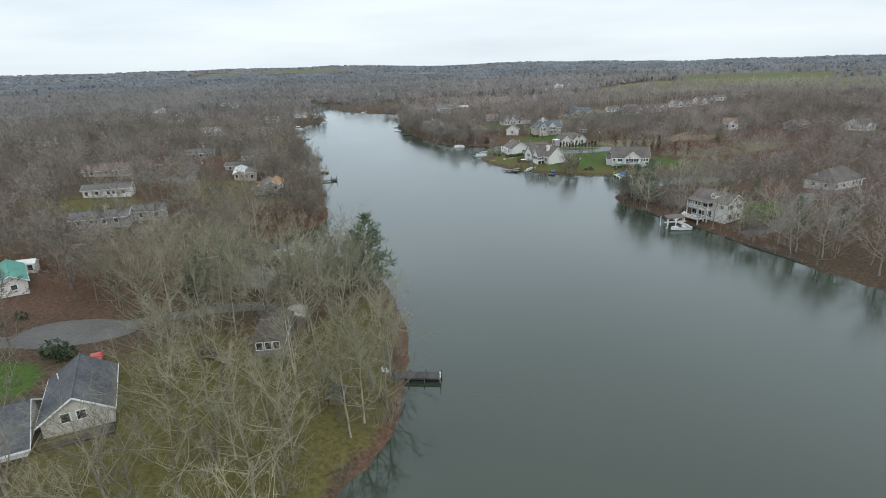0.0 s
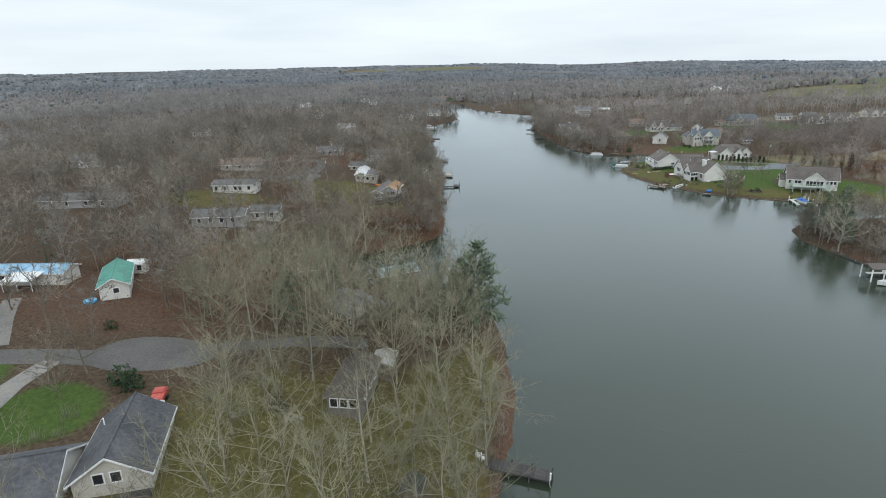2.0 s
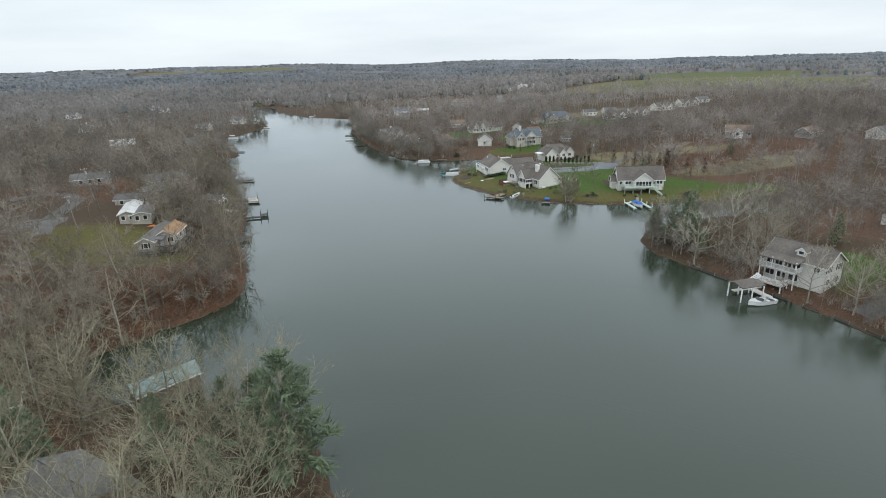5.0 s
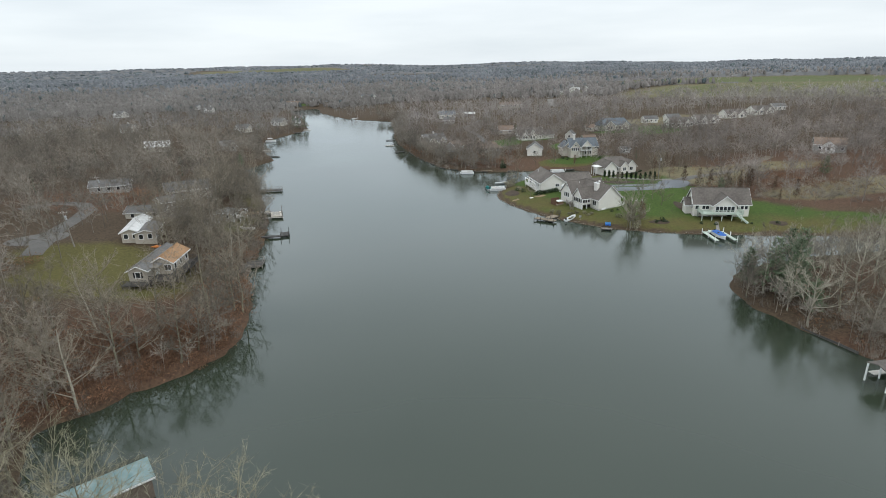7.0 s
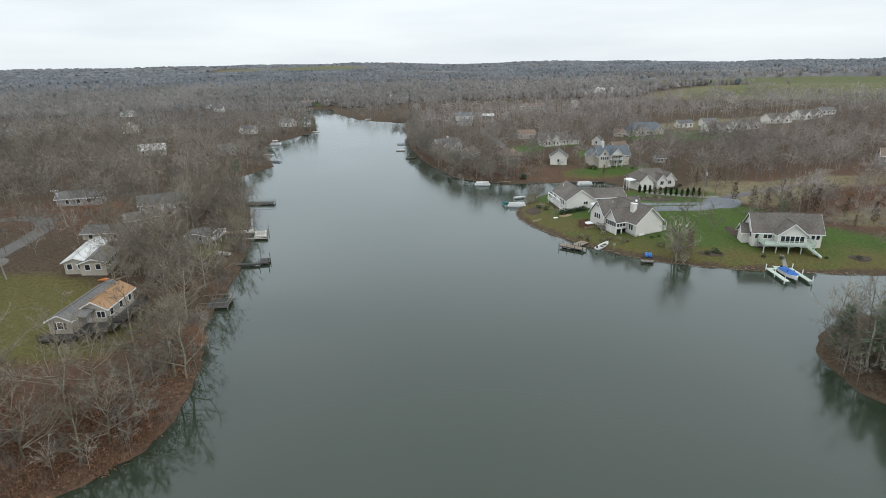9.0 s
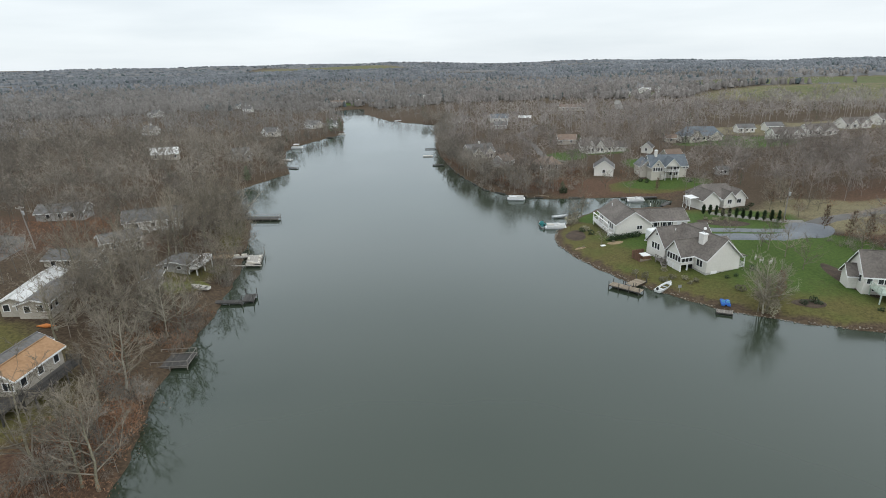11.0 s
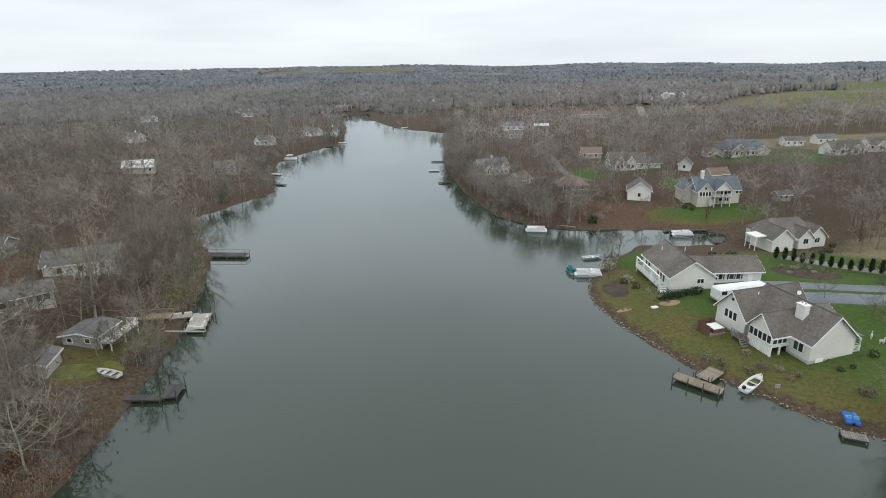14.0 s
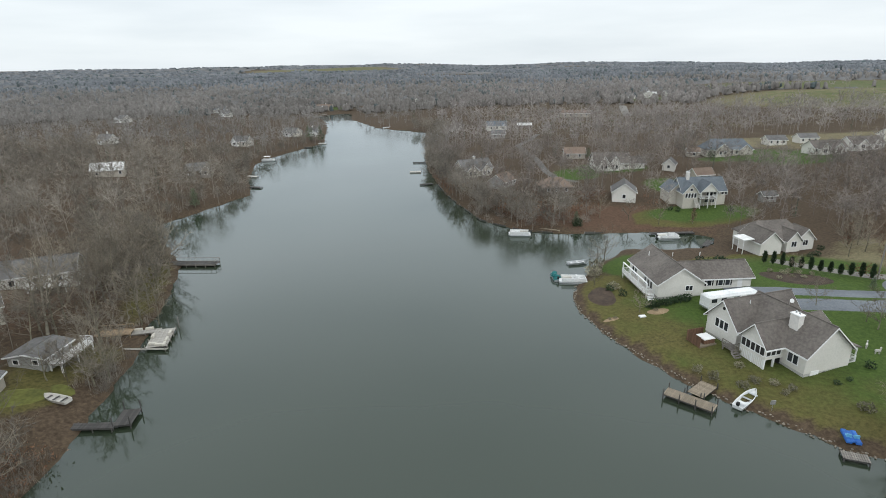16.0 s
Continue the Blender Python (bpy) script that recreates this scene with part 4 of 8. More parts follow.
def house_boat_lift():
    h = thing("house", at(74.5, 242.6, -5, 0.95), "white house with taupe roof, central gable and long balcony", "house")
    A = wing(h, 0, 0, 15.4, 6.8, 4.7, 3.7, 0, M_WHITE, M_ROOF_TAUPE, base=-1.2)
    G = wing(h, 0.2, -2.6, 6.2, 6.4, 4.7, 2.6, 90, M_WHITE, M_ROOF_TAUPE, base=2.0)
    wing(h, -8.2, 0.4, 2.2, 3.0, 3.9, 1.6, 0, M_WHITE, M_ROOF_TAUPE, base=-1.2)
    windows(h, G, "W", (-2.1, -1.05, 0, 1.05, 2.1), 3.4, 0.9, 1.6)
    windows(h, A, "S", (-6.8, -4.9, -3.9), 3.5, 0.85, 1.25)
    windows(h, A, "S", (4.6, 5.7, 6.8), 3.5, 0.75, 1.25)
    windows(h, A, "S", (-5.6, -3.2, 0.5, 5.2), 1.9, 1.0, 0.9)
    door(h, on_wall(A, "S", 2.4, 0.6), 1.6, 1.5, M_GLASS)
    windows(h, A, "W", (1.9,), 3.4, 0.9, 1.3)
    deck(h, -6.6, -7.6, 4.6, -3.4, 2.5, M_WOOD_MINT, "SWE", railmat=M_WOOD_MINT)
    steps(h, pose(5.6, -9.2, 0.3) @ Matrix.Rotation(radians(60), 4, "Z"), 1.2, 2.2, 11, M_WOOD_MINT)
    vent_pipe(h, -5, 1.2, 7.2); vent_pipe(h, 6, 1.0, 7.2)


def house_peninsula():
    h = thing("house", at(74.8, 157.2, -62, 2.1), "white two-storey lakeside house with dormer and wraparound decks", "house")
    A = wing(h, 0, 0, 11.2, 6.9, 4.6, 2.3, 0, M_WHITE, M_ROOF_TAUPE, over=0.55)
    D = wing(h, 0.6, -1.7, 2.2, 1.7, 6.15, 0.7, 90, M_WHITE, M_ROOF_TAUPE, base=4.7, over=0.2)
    windows(h, D, "W", (0,), 5.75, 0.9, 0.6)
    windows(h, A, "E", (-1.9, 1.8), 3.5, 1.0, 1.2, 1)
    windows(h, A, "E", (-1.7, 1.7), 0.9, 1.0, 1.2, 1)
    windows(h, A, "E", (0,), 5.5, 0.7, 0.6)
    for u in (-2.75, -1.05, 0.95, 2.65):
        part("shutter", Geo().box(-0.16, -0.05, -0.62, 0.16, 0.02, 0.62, on_wall(A, "E", u, 3.5)), M_BLACK, h, "dark louvred shutter")
    # wide dark panes added in place of the shaded upper porch recess
    windows(h, A, "S", (-4.6, -2.9, -1.2, 0.5), 3.4, 1.35, 1.9, 1, glass=M_SCREEN)
    windows(h, A, "S", (4.2,), 3.5, 1.0, 1.3, 1)
    windows(h, A, "S", (-4.4, -2.2, 0.2), 0.9, 1.7, 1.9, 1, glass=M_SCREEN)
    deck(h, -5.5, -5.9, 1.6, -3.5, 2.2, M_WOOD_PALE, "SWE", railmat=M_TRIM)
    for px in (-5.4, -3.1, -0.8, 1.5):
        part("post", Geo().box(px - 0.09, -5.85, 2.2, px + 0.09, -5.67, 4.45), M_TRIM, h)
    part("roof", Geo().slab([(-5.8, -6.2, 4.3), (1.9, -6.2, 4.3), (1.9, -3.6, 4.75), (-5.8, -3.6, 4.75)], 0.14), M_ROOF_TAUPE, h)
    deck(h, -4.6, -8.2, 0.6, -5.6, -0.2, M_WOOD_PALE, "SE", railmat=M_TRIM)
    steps(h, pose(-5.4, -10.4, -1.4) @ Matrix.Rotation(radians(-30), 4, "Z"), 1.3, 2.4, 10, M_TRIM)
    vent_pipe(h, 3.2, 1.4, 6.2)


def house_slate():
    h = thing("house", at(54.8, 348.0, 8, 3.5) @ Matrix.Scale(0.9, 4), "cream house with blue-grey roof, gables and a pillared back porch", "house")
    A = wing(h, 2.0, 3.5, 15, 9.4, 4.2, 3.7, 0, M_CREAM, M_ROOF_SLATE, base=-4.0)
    B = wing(h, -3.4, -0.2, 6.4, 5.0, 4.2, 2.9, 90, M_CREAM, M_ROOF_SLATE, base=-4.0)
    C = wing(h, -5.6, 6.0, 8, 5.6, 3.6, 2.6, 90, M_CREAM, M_ROOF_SLATE, base=-4.0)
    P = wing(h, 2.2, -1.6, 6.0, 5.6, 4.6, 3.0, 90, M_WHITE, M_ROOF_SLATE, base=4.4)
    windows(h, B, "W", (-1.5, -0.5, 0.5, 1.5), 3.0, 0.75, 1.5)
    windows(h, B, "W", (0,), 5.0, 0.8, 0.8)
    windows(h, A, "S", (6.4, 7.6), 3.4, 0.8, 1.2)
    windows(h, A, "S", (1.4, 2.6, 3.8), 3.2, 0.9, 1.9)
    windows(h, A, "S", (1.0, 3.2), 0.9, 1.4, 1.7)
    deck(h, -0.6, -4.6, 5.0, -1.6, 2.1, M_WOOD_GREY, "SEW", railmat=M_TRIM)
    for px in (-0.5, 2.2, 4.9):
        part("post", Geo().box(px - 0.12, -4.6, 2.0, px + 0.12, -4.36, 4.5), M_TRIM, h)
    steps(h, pose(-1.8, -6.4, -0.6), 1.2, 2.5, 11, M_WOOD_PALE)
    chimney(h, -2.4, 3.0, 7.0, 9.8, 1.0, 1.0)


def plain_house(x, y, turn, length, width, eave, rise, wall, roof, label, wins=((), ()), category="house", name="house", over=0.4, extra=None, z=None, hip=0.0, base=-1.5, sides="SW"):
    """A simple gabled building with windows along its two seen sides."""
    h = thing(name, at(x, y, turn, z), label, category)
    w = wing(h, 0, 0, length, width, eave, rise, 0, wall, roof, base, over, hip=hip, trim=M_WOOD_GREY if wall in (M_BROWNW, M_WOOD_GREY) else None)
    for s, us in zip(sides, wins):
        windows(h, w, s, us, min(1.6, eave * 0.58), 0.9, 1.15)
    if extra:
        extra(h, w)
    return h


house_big_gables()
house_point()
house_arbor()
house_boat_lift()
house_peninsula()
house_slate()

# houses over the water and behind
plain_house(34.2, 354.5, 82, 9, 7.2, 3.2, 2.6, M_WHITE, M_ROOF_GREY, "white garage with grey gable roof and one small window", ((), (0,)), "garage", "garage")


def farm_gables(h, w):
    for k in (-3.6, 0.6):
        g = wing(h, k, -4.0, 5.0, 4.4, 3.0, 3.0, 90, M_WHITE, M_ROOF_TAUPE)
        windows(h, g, "W", (-0.8, 0.8), 1.6, 0.8, 1.4)
    wing(h, 9.5, -0.5, 8, 6.5, 2.7, 2.2, 0, M_WHITE, M_ROOF_TAUPE)


plain_house(37, 404, 6, 14, 9, 3.0, 3.6, M_WHITE, M_ROOF_TAUPE, "white house with twin front gables and taupe roof", ((5.5,), ()), extra=farm_gables)
plain_house(25, 428, 4, 9, 7, 2.6, 2.2, M_TAN, M_ROOF_BROWN, "tan ranch house with brown roof", ((-3, 2), ()))
plain_house(12.5, 362, 10, 10.5, 8, 2.6, 2.4, M_BROWNW, M_ROOF_BROWN, "brown house with hipped brown roof among bare trees", ((-3, 0, 3), ()), hip=3.2)
plain_house(-6, 374, 62, 8, 6.4, 2.6, 2.4, M_GREYW, M_ROOF_BROWN, "low grey house half hidden by bare trees", ((-4, -1.5, 1.5, 4), ()))
def two_gables(h, w):
    for k, q in ((-3.0, 5.0), (3.2, 4.2)):
        g = wing(h, k, -3.6, 4.6, q, 3.1, 2.4, 90, M_CREAM, M_ROOF_GREY)
        windows(h, g, "W", (-0.9, 0.9), 1.7, 0.8, 1.3)
    chimney(h, 0.4, 0.2, 5.2, 7.4, 0.8, 0.8)


plain_house(-18.5, 398, 30, 13, 8.5, 3.4, 3.2, M_CREAM, M_ROOF_GREY, "cream house with several gables behind bare trees", ((-5, -2, 3), (0,)), extra=two_gables)
plain_house(66, 381, 20, 7, 5, 2.7, 1.9, M_TAN, M_ROOF_BROWN, "small tan house behind shrubs", ((-1.5, 1.5), ()))
plain_house(60, 401, 70, 6, 4.5, 2.7, 2.0, M_WHITE, M_ROOF_GREY, "white gabled shed near a clearing", ((), (0,)), "shed", "shed")
plain_house(77.5, 352.5, 14, 4.2, 2.8, 2.3, 0.9, M_GREYW, M_ROOF_GREY, "small raised grey playhouse in the woods", ((-1.1, 0.5), ()), "playhouse", "playhouse")


def slate_gable(h, w):
    g = wing(h, -3.5, -3.5, 6, 6, 3.2, 2.6, 90, M_CREAM, M_ROOF_SLATE)
    wing(h, 6.5, -3.2, 5, 5, 3.0, 2.2, 90, M_CREAM, M_ROOF_SLATE)
    windows(h, g, "W", (-1, 1), 1.6, 1.0, 1.3)


plain_house(93, 437, 4, 20, 10, 3.2, 3.8, M_CREAM, M_ROOF_SLATE, "grey house with blue-grey hipped roof", ((1, 3), ()), extra=slate_gable, hip=3)
plain_house(78, 433, 0, 5, 4, 2.4, 1.6, M_TAN, M_ROOF_BROWN, "small tan shed beside evergreen shrubs", ((0,), ()), "shed", "shed")


def row_unit(x, y, turn, label):
    def gables(h, w):
        for k in (-3.6, 2.4):
            g = wing(h, k, -3.6, 4.4, 4.4, 2.8, 2.1, 90, M_WHITE, M_ROOF_TAUPE)
            windows(h, g, "W", (0,), 1.6, 1.5, 1.3, 1)
    h = plain_house(x, y, turn, 14.5, 8.5, 2.8, 2.6, M_WHITE, M_ROOF_TAUPE, label, ((-6.4, 5.9), ()), extra=gables)
    h["group"] = "row of white houses by the wood"


for rx, ry, rt in ((133, 434, 10), (151, 440, 10), (177, 459, 13), (199, 468, 13)):
    row_unit(rx, ry, rt, "white gabled row house with taupe roof at the wood's edge")
for rx, ry in ((124, 462), (140, 466), (216, 479)):
    plain_house(rx, ry, 8, 9, 6, 2.6, 1.8, M_WHITE, M_ROOF_GREY, "low white building behind the row houses", ((-3, 0, 3), ()))
plain_house(-15, 556, 10, 13, 8, 3.2, 2.6, M_WHITE, M_ROOF_SLATE, "white house with grey-blue roof on a rise", ((-4, 0, 4), (0,)))
plain_house(4, 556, 0, 9, 6, 2.6, 1.2, M_BROWNW, M_ROOF_WHITE, "low building with a white metal roof", ((), ()))
plain_house(44, 622, 4, 22, 9, 2.9, 2.0, M_TAN, M_ROOF_BROWN, "long tan ranch house on the slope", ((-8, -4, 0, 4, 8), ()))
plain_house(-12, 510, 0, 8, 6, 2.6, 2.0, M_GREYW, M_ROOF_GREY, "grey house among trees by the lane", ((-2, 2), ()))
plain_house(126, 187, 28, 15, 10, 3.2, 3.4, M_WHITE, M_ROOF_TAUPE, "large white house with taupe roof behind the woods", ((-7, -3, 2, 6), (-2, 2)), hip=3, sides="SW")
plain_house(188, 318, 30, 12, 7, 2.6, 2.0, M_GREYW, M_ROOF_BROWN, "weathered cream building in the woods", ((-6, 0, 6), ()))

# the wooded shore, near to far
def deck_house(h, w):
    windows(h, w, "W", (-1.1, 0.5), 3.3, 0.9, 1.1)
    part("garage_door", Geo().box(-2.0, -0.05, -1.0, 2.0, 0.05, 1.0, on_wall(w, "W", 0.3, -0.2)), M_BROWNW, h, "brown lower wall under the deck")
    deck(h, -7.8, -3.6, -5.5, 3.6, 1.2, M_WOOD_DARK, "W", railmat=M_BROWNW)
    vent_pipe(h, 1, 2, 5.6)
    part("tarp", Geo().chamfer(-10.0, -2.4, -0.8, -8.0, 0.2, 0.8, 0.5), M_BLUE, h, "crumpled blue tarpaulin")


def long_house(h, w):
    windows(h, w, "S", (-5.6, -4.2, -2.8), 1.2, 1.1, 1.1, 0)
    windows(h, w, "E", (-1.0,), 1.6, 1.0, 1.0)


plain_house(-46.4, 60.6, 120, 11.0, 7.2, 3.5, 2.4, M_CREAM, M_ROOF_DARK, "grey gabled house with dark shingle roof and deck", ((), ()), extra=deck_house, z=3.9)
plain_house(-56.5, 51.6, 30, 17, 10.5, 3.0, 2.9, M_WHITE, M_ROOF_DARK, "long white house with worn grey shingle roof", ((), ()), extra=long_house, z=3.4)


def skirt(h, w):
    m, a, b = w
    windows(h, w, "W", (0.3,), 1.5, 0.9, 0.9)


plain_house(-86.6, 99.4, 131, 12, 4.8, 2.7, 1.3, M_WHITE, M_ROOF_GREEN, "small white mobile home with green metal roof", ((-4, 0, 4), ()), "mobile home", "mobile_home", extra=skirt)


def awning(h, w):
    part("awning", Geo().slab([(0.5, -6.2, 2.3), (6.5, -6.2, 2.3), (6.5, -2.3, 2.9), (0.5, -2.3, 2.9)], 0.1), M_ROOF_WHITE, h, "white metal awning on posts")
    for px in (0.7, 3.5, 6.3):
        part("post", Geo().box(px - 0.05, -6.1, -1, px + 0.05, -6.0, 2.25), M_TRIM, h)


plain_house(-107.5, 97, 15, 20, 4.8, 2.7, 0.9, M_WHITE, M_ROOF_BLUE, "long white mobile home with faded blue metal roof", ((-8, -5, -2), ()), "mobile home", "mobile_home", extra=awning)
plain_house(-89.5, 107.5, 20, 3.4, 2.2, 2.2, 0.5, M_WHITE, M_ROOF_WHITE, "small white camper trailer under trees", ((-0.8, 0.8), ()), "trailer", "trailer", over=0.1)
plain_house(-28.4, 80.2, 98, 9.6, 4.3, 2.5, 1.0, M_WOOD_GREY, M_ROOF_UMBER, "weathered grey cabin with low roof in the trees", ((-2.4, 0, 2.4), (-1.3, 0.0, 1.2)), "cabin", "cabin", z=4.0)
plain_house(-26.7, 86.8, 100, 3.8, 2.6, 2.2, 0.35, M_BROWNW, M_ROOF_PALE, "small brown shed with a pale metal roof", ((), ()), "shed", "shed", z=3.6)
plain_house(-15.8, 66.8, 95, 2.0, 1.6, 1.6, 0.5, M_BROWNW, M_MOSS, "little mossy garden shed under bare trees", ((), ()), "shed", "shed")
plain_house(-118, 181.5, 17, 14.4, 6.5, 2.9, 1.2, M_WHITE, M_ROOF_GREY, "white mobile home with black window shutters", ((-6, -3, 0.5, 2, 5), ()), "mobile home", "mobile_home")
plain_house(-139.7, 216, 18, 16, 8, 2.6, 2.0, M_TAN, M_ROOF_BROWN, "weathered tan house with carport in woods", ((-5, 0, 4), ()))
plain_house(-97.5, 145.5, 18, 14, 6.0, 2.8, 1.4, M_GREYW, M_ROOF_GREY, "long grey building screened by bare trees", ((-5, -2, 1, 4), ()))
plain_house(-88.5, 153.5, 18, 8, 5.0, 2.8, 1.2, M_CREAM, M_ROOF_GREY, "small cream house end among bare trees", ((-2, 2), ()))
plain_house(-38.2, 103.0, -32, 10, 7.4, 2.4, 1.5, M_BROWNW, M_ROOF_GREY, "low brown house with weathered roof under bare trees", ((-3, 0, 3), ()), z=3.6)
plain_house(-58, 121.6, 30, 3.6, 2.6, 2.0, 0.8, M_TAN, M_ROOF_BROWN, "small tan shed in the woods", ((), ()), "shed", "shed")
plain_house(-150, 150, 14, 24, 7, 2.7, 1.4, M_GREYW, M_ROOF_GREY, "long low grey house deep in the woods", ((-8, -3, 3, 8), ()))


plain_house(-86.0, 215.4, 108, 15, 4.0, 2.8, 0.8, M_TAN, M_ROOF_WHITE, "cream house with bright white metal roof", ((-5, 0, 5), (-1, 1)), sides="NW", z=5.2)
plain_house(-81.4, 212.8, 108, 9, 4.8, 2.6, 0.7, M_TAN, M_ROOF_GREY, "cream glazed lean-to with grey roof", ((-4, -2, 0, 2, 4), (-1, 1)), "annexe", "annexe", z=5.1)


def porch_house(h, w):
    """Grey-roofed main range; the rust-roofed room stands to its lake side."""
    g = wing(h, 0.6, -3.3, 8.6, 4.2, 2.9, 1.2, 0, M_TAN, M_ROOF_RUST)
    part("roof", Geo().slab([(-6.6, -3.6, 2.5), (-3.8, -3.6, 2.7), (-3.8, -1.9, 2.95), (-6.6, -1.9, 2.75)], 0.12), M_ROOF_GREY, h, "dark shed roof over the porch door")
    windows(h, g, "W", (1.1,), 1.6, 1.3, 1.1, 1, frame_mat=M_TRIM)
    windows(h, g, "S", (-3, 0, 3), 1.6, 0.9, 1.1)
    door(h, on_wall(g, "W", -1.1, 0.1), 0.95, 2.0)
    for u in (-0.75, 0.75):
        part("shutter", Geo().box(-0.17, -0.05, -0.6, 0.17, 0.02, 0.6, on_wall(w, "W", u, 1.5)), M_BLACK, h, "dark shutter")
    deck(h, -7.6, -6.2, -3.8, -1.95, 0.2, M_WOOD_DARK, "SW", posts=True)
    deck(h, -9.6, -2.4, -7.5, 2.6, 0.1, M_WOOD_DARK, "W", posts=True)
    deck(h, -3.75, -7.6, 5.4, -5.45, 0.25, M_WOOD_DARK, "SWE", posts=True)


plain_house(-67.5, 189.6, 96, 15, 3.7, 2.6, 0.9, M_TAN, M_ROOF_GREY, "tan cottage with rust-orange side roof and dark deck", ((), (0,)), "cottage", "cottage", extra=porch_house, z=5.0)


def ramp_deck(h, w):
    deck(h, -2.6, -5.2, 4.6, -3.15, 1.1, M_WOOD_PALE, "SEW", railmat=M_TRIM)
    windows(h, w, "W", (-1.7, 1.4), 1.4, 0.8, 0.7)


def white_deck(h, w):
    deck(h, -1.0, -7.2, 5.6, -4.05, 0.9, M_WOOD_PALE, "SE", railmat=M_TRIM)
    part("trellis_beam", Geo().box(-6.2, -5.6, 3.0, -5.95, 1.0, 3.2), M_TRIM, h, "white painted beam over the entry")


plain_house(-73.0, 239.0, 94, 5.6, 6.0, 2.3, 0.6, M_GREYW, M_ROOF_GREY, "small grey lakeside cabin with a railed deck", ((), ()), "cabin", "cabin", extra=ramp_deck, z=2.5)
plain_house(-97.8, 266.6, 30, 14, 8, 3.0, 2.2, M_WHITE, M_ROOF_GREY, "white house with grey roof behind bare trees", ((-4, 0, 4), (0,)), extra=white_deck)
plain_house(-92.8, 246.6, 50, 8.4, 6.4, 2.6, 1.2, M_CREAM, M_ROOF_GREY, "cream house with a row of windows and grey roof", ((-3.4, -2.1, -0.8, 0.5, 1.8, 3.1), (-1.5, 1.5)), z=4.8)
plain_house(-93.6, 234.6, 8, 11, 6.4, 2.3, 1.2, M_CREAM, M_ROOF_GREY, "low cream house with a grey roof among bare trees", ((-3.5, -0.5, 2.5), (-1, 1)))
plain_house(-72.3, 228.6, 112, 5.0, 3.0, 2.1, 0.6, M_TAN, M_ROOF_GREY, "pale garden shed with a low roof", ((), ()), "shed", "shed")
plain_house(-126, 268, 20, 12, 7, 2.7, 1.6, M_GREYW, M_ROOF_GREY, "low grey house under bare trees", ((-3, 0, 3), ()))
FAR_HOUSES = [(-170, 380, 10, 16, 4.5, M_TAN, M_ROOF_WHITE), (-135, 388, 25, 10, 7, M_BROWNW, M_ROOF_GREY), (-150, 528, 0, 12, 8, M_CREAM, M_ROOF_GREY),
              (-138, 536, 20, 9, 7, M_GREYW, M_ROOF_GREY), (-160, 478, 10, 12, 7, M_CREAM, M_ROOF_GREY), (-318, 590, 0, 12, 9, M_WHITE, M_ROOF_GREY), (-290, 690, 0, 22, 10, M_WHITE, M_ROOF_SLATE),
              (-262, 650, 10, 10, 7, M_WHITE, M_ROOF_GREY), (-205, 752, 5, 24, 10, M_CREAM, M_ROOF_BROWN), (-182, 760, 0, 10, 8, M_TAN, M_ROOF_GREY),
              (-125, 815, 0, 22, 11, M_WHITE, M_ROOF_SLATE), (112, 778, 20, 16, 10, M_WHITE, M_ROOF_GREY), (134, 784, 70, 14, 10, M_WHITE, M_ROOF_WHITE), (154, 782, 10, 16, 9, M_WHITE, M_ROOF_GREY), (36, 900, 0, 14, 9, M_WHITE, M_ROOF_GREY),
              (-20, 930, 0, 16, 9, M_WHITE, M_ROOF_GREY), (-250, 330, 15, 18, 5, M_WHITE, M_ROOF_GREY), (-240, 470, 10, 14, 7, M_WHITE, M_ROOF_GREY), (-420, 640, 0, 13, 8, M_WHITE, M_ROOF_GREY),
              (-215, 210, 15, 16, 6, M_GREYW, M_ROOF_GREY), (-560, 900, 0, 16, 9, M_WHITE, M_ROOF_GREY), (360, 1150, 0, 30, 12, M_WHITE, M_ROOF_GREY), (470, 1180, 10, 40, 14, M_WHITE, M_ROOF_WHITE),
              (620, 1250, 0, 30, 14, M_WHITE, M_ROOF_GREY), (160, 330, -15, 18, 9, M_GREYW, M_ROOF_BROWN), (210, 300, 10, 14, 8, M_WHITE, M_ROOF_GREY)]
rf = random.Random(5)


def front_gable(h, w):
    """A small front gable and a chimney set off the middle."""
    m, a, b = w
    wall_m, roof_m = h.children[0].data.materials[0], h.children[1].data.materials[0]
    k = rf.uniform(-0.5, 0.5) * a
    g = wing(h, k, -b * 0.75, b * 1.3, b * 1.1, 2.9, 1.9, 90, wall_m, roof_m)
    windows(h, g, "W", (0,), 1.6, 1.1, 1.1)
    if rf.random() < 0.5:
        chimney(h, -k, 0.3, 4.4, 6.6, 0.7, 0.7)


for fx, fy, ft, fl, fw, wall_, roof_ in FAR_HOUSES:
    fl, ft = fl * rf.uniform(0.62, 0.85), ft + rf.uniform(-25, 25)
    plain_house(fx, fy, ft, fl, fw, 3.2, 2.4, wall_, roof_, "small %s house far off among bare trees" % ("white" if wall_ is M_WHITE else "pale" if wall_ is M_CREAM else "dull"),
                ((rf.uniform(-0.42, -0.3) * fl, rf.uniform(0.28, 0.4) * fl), (0,)), extra=front_gable if fw > 5 else None)


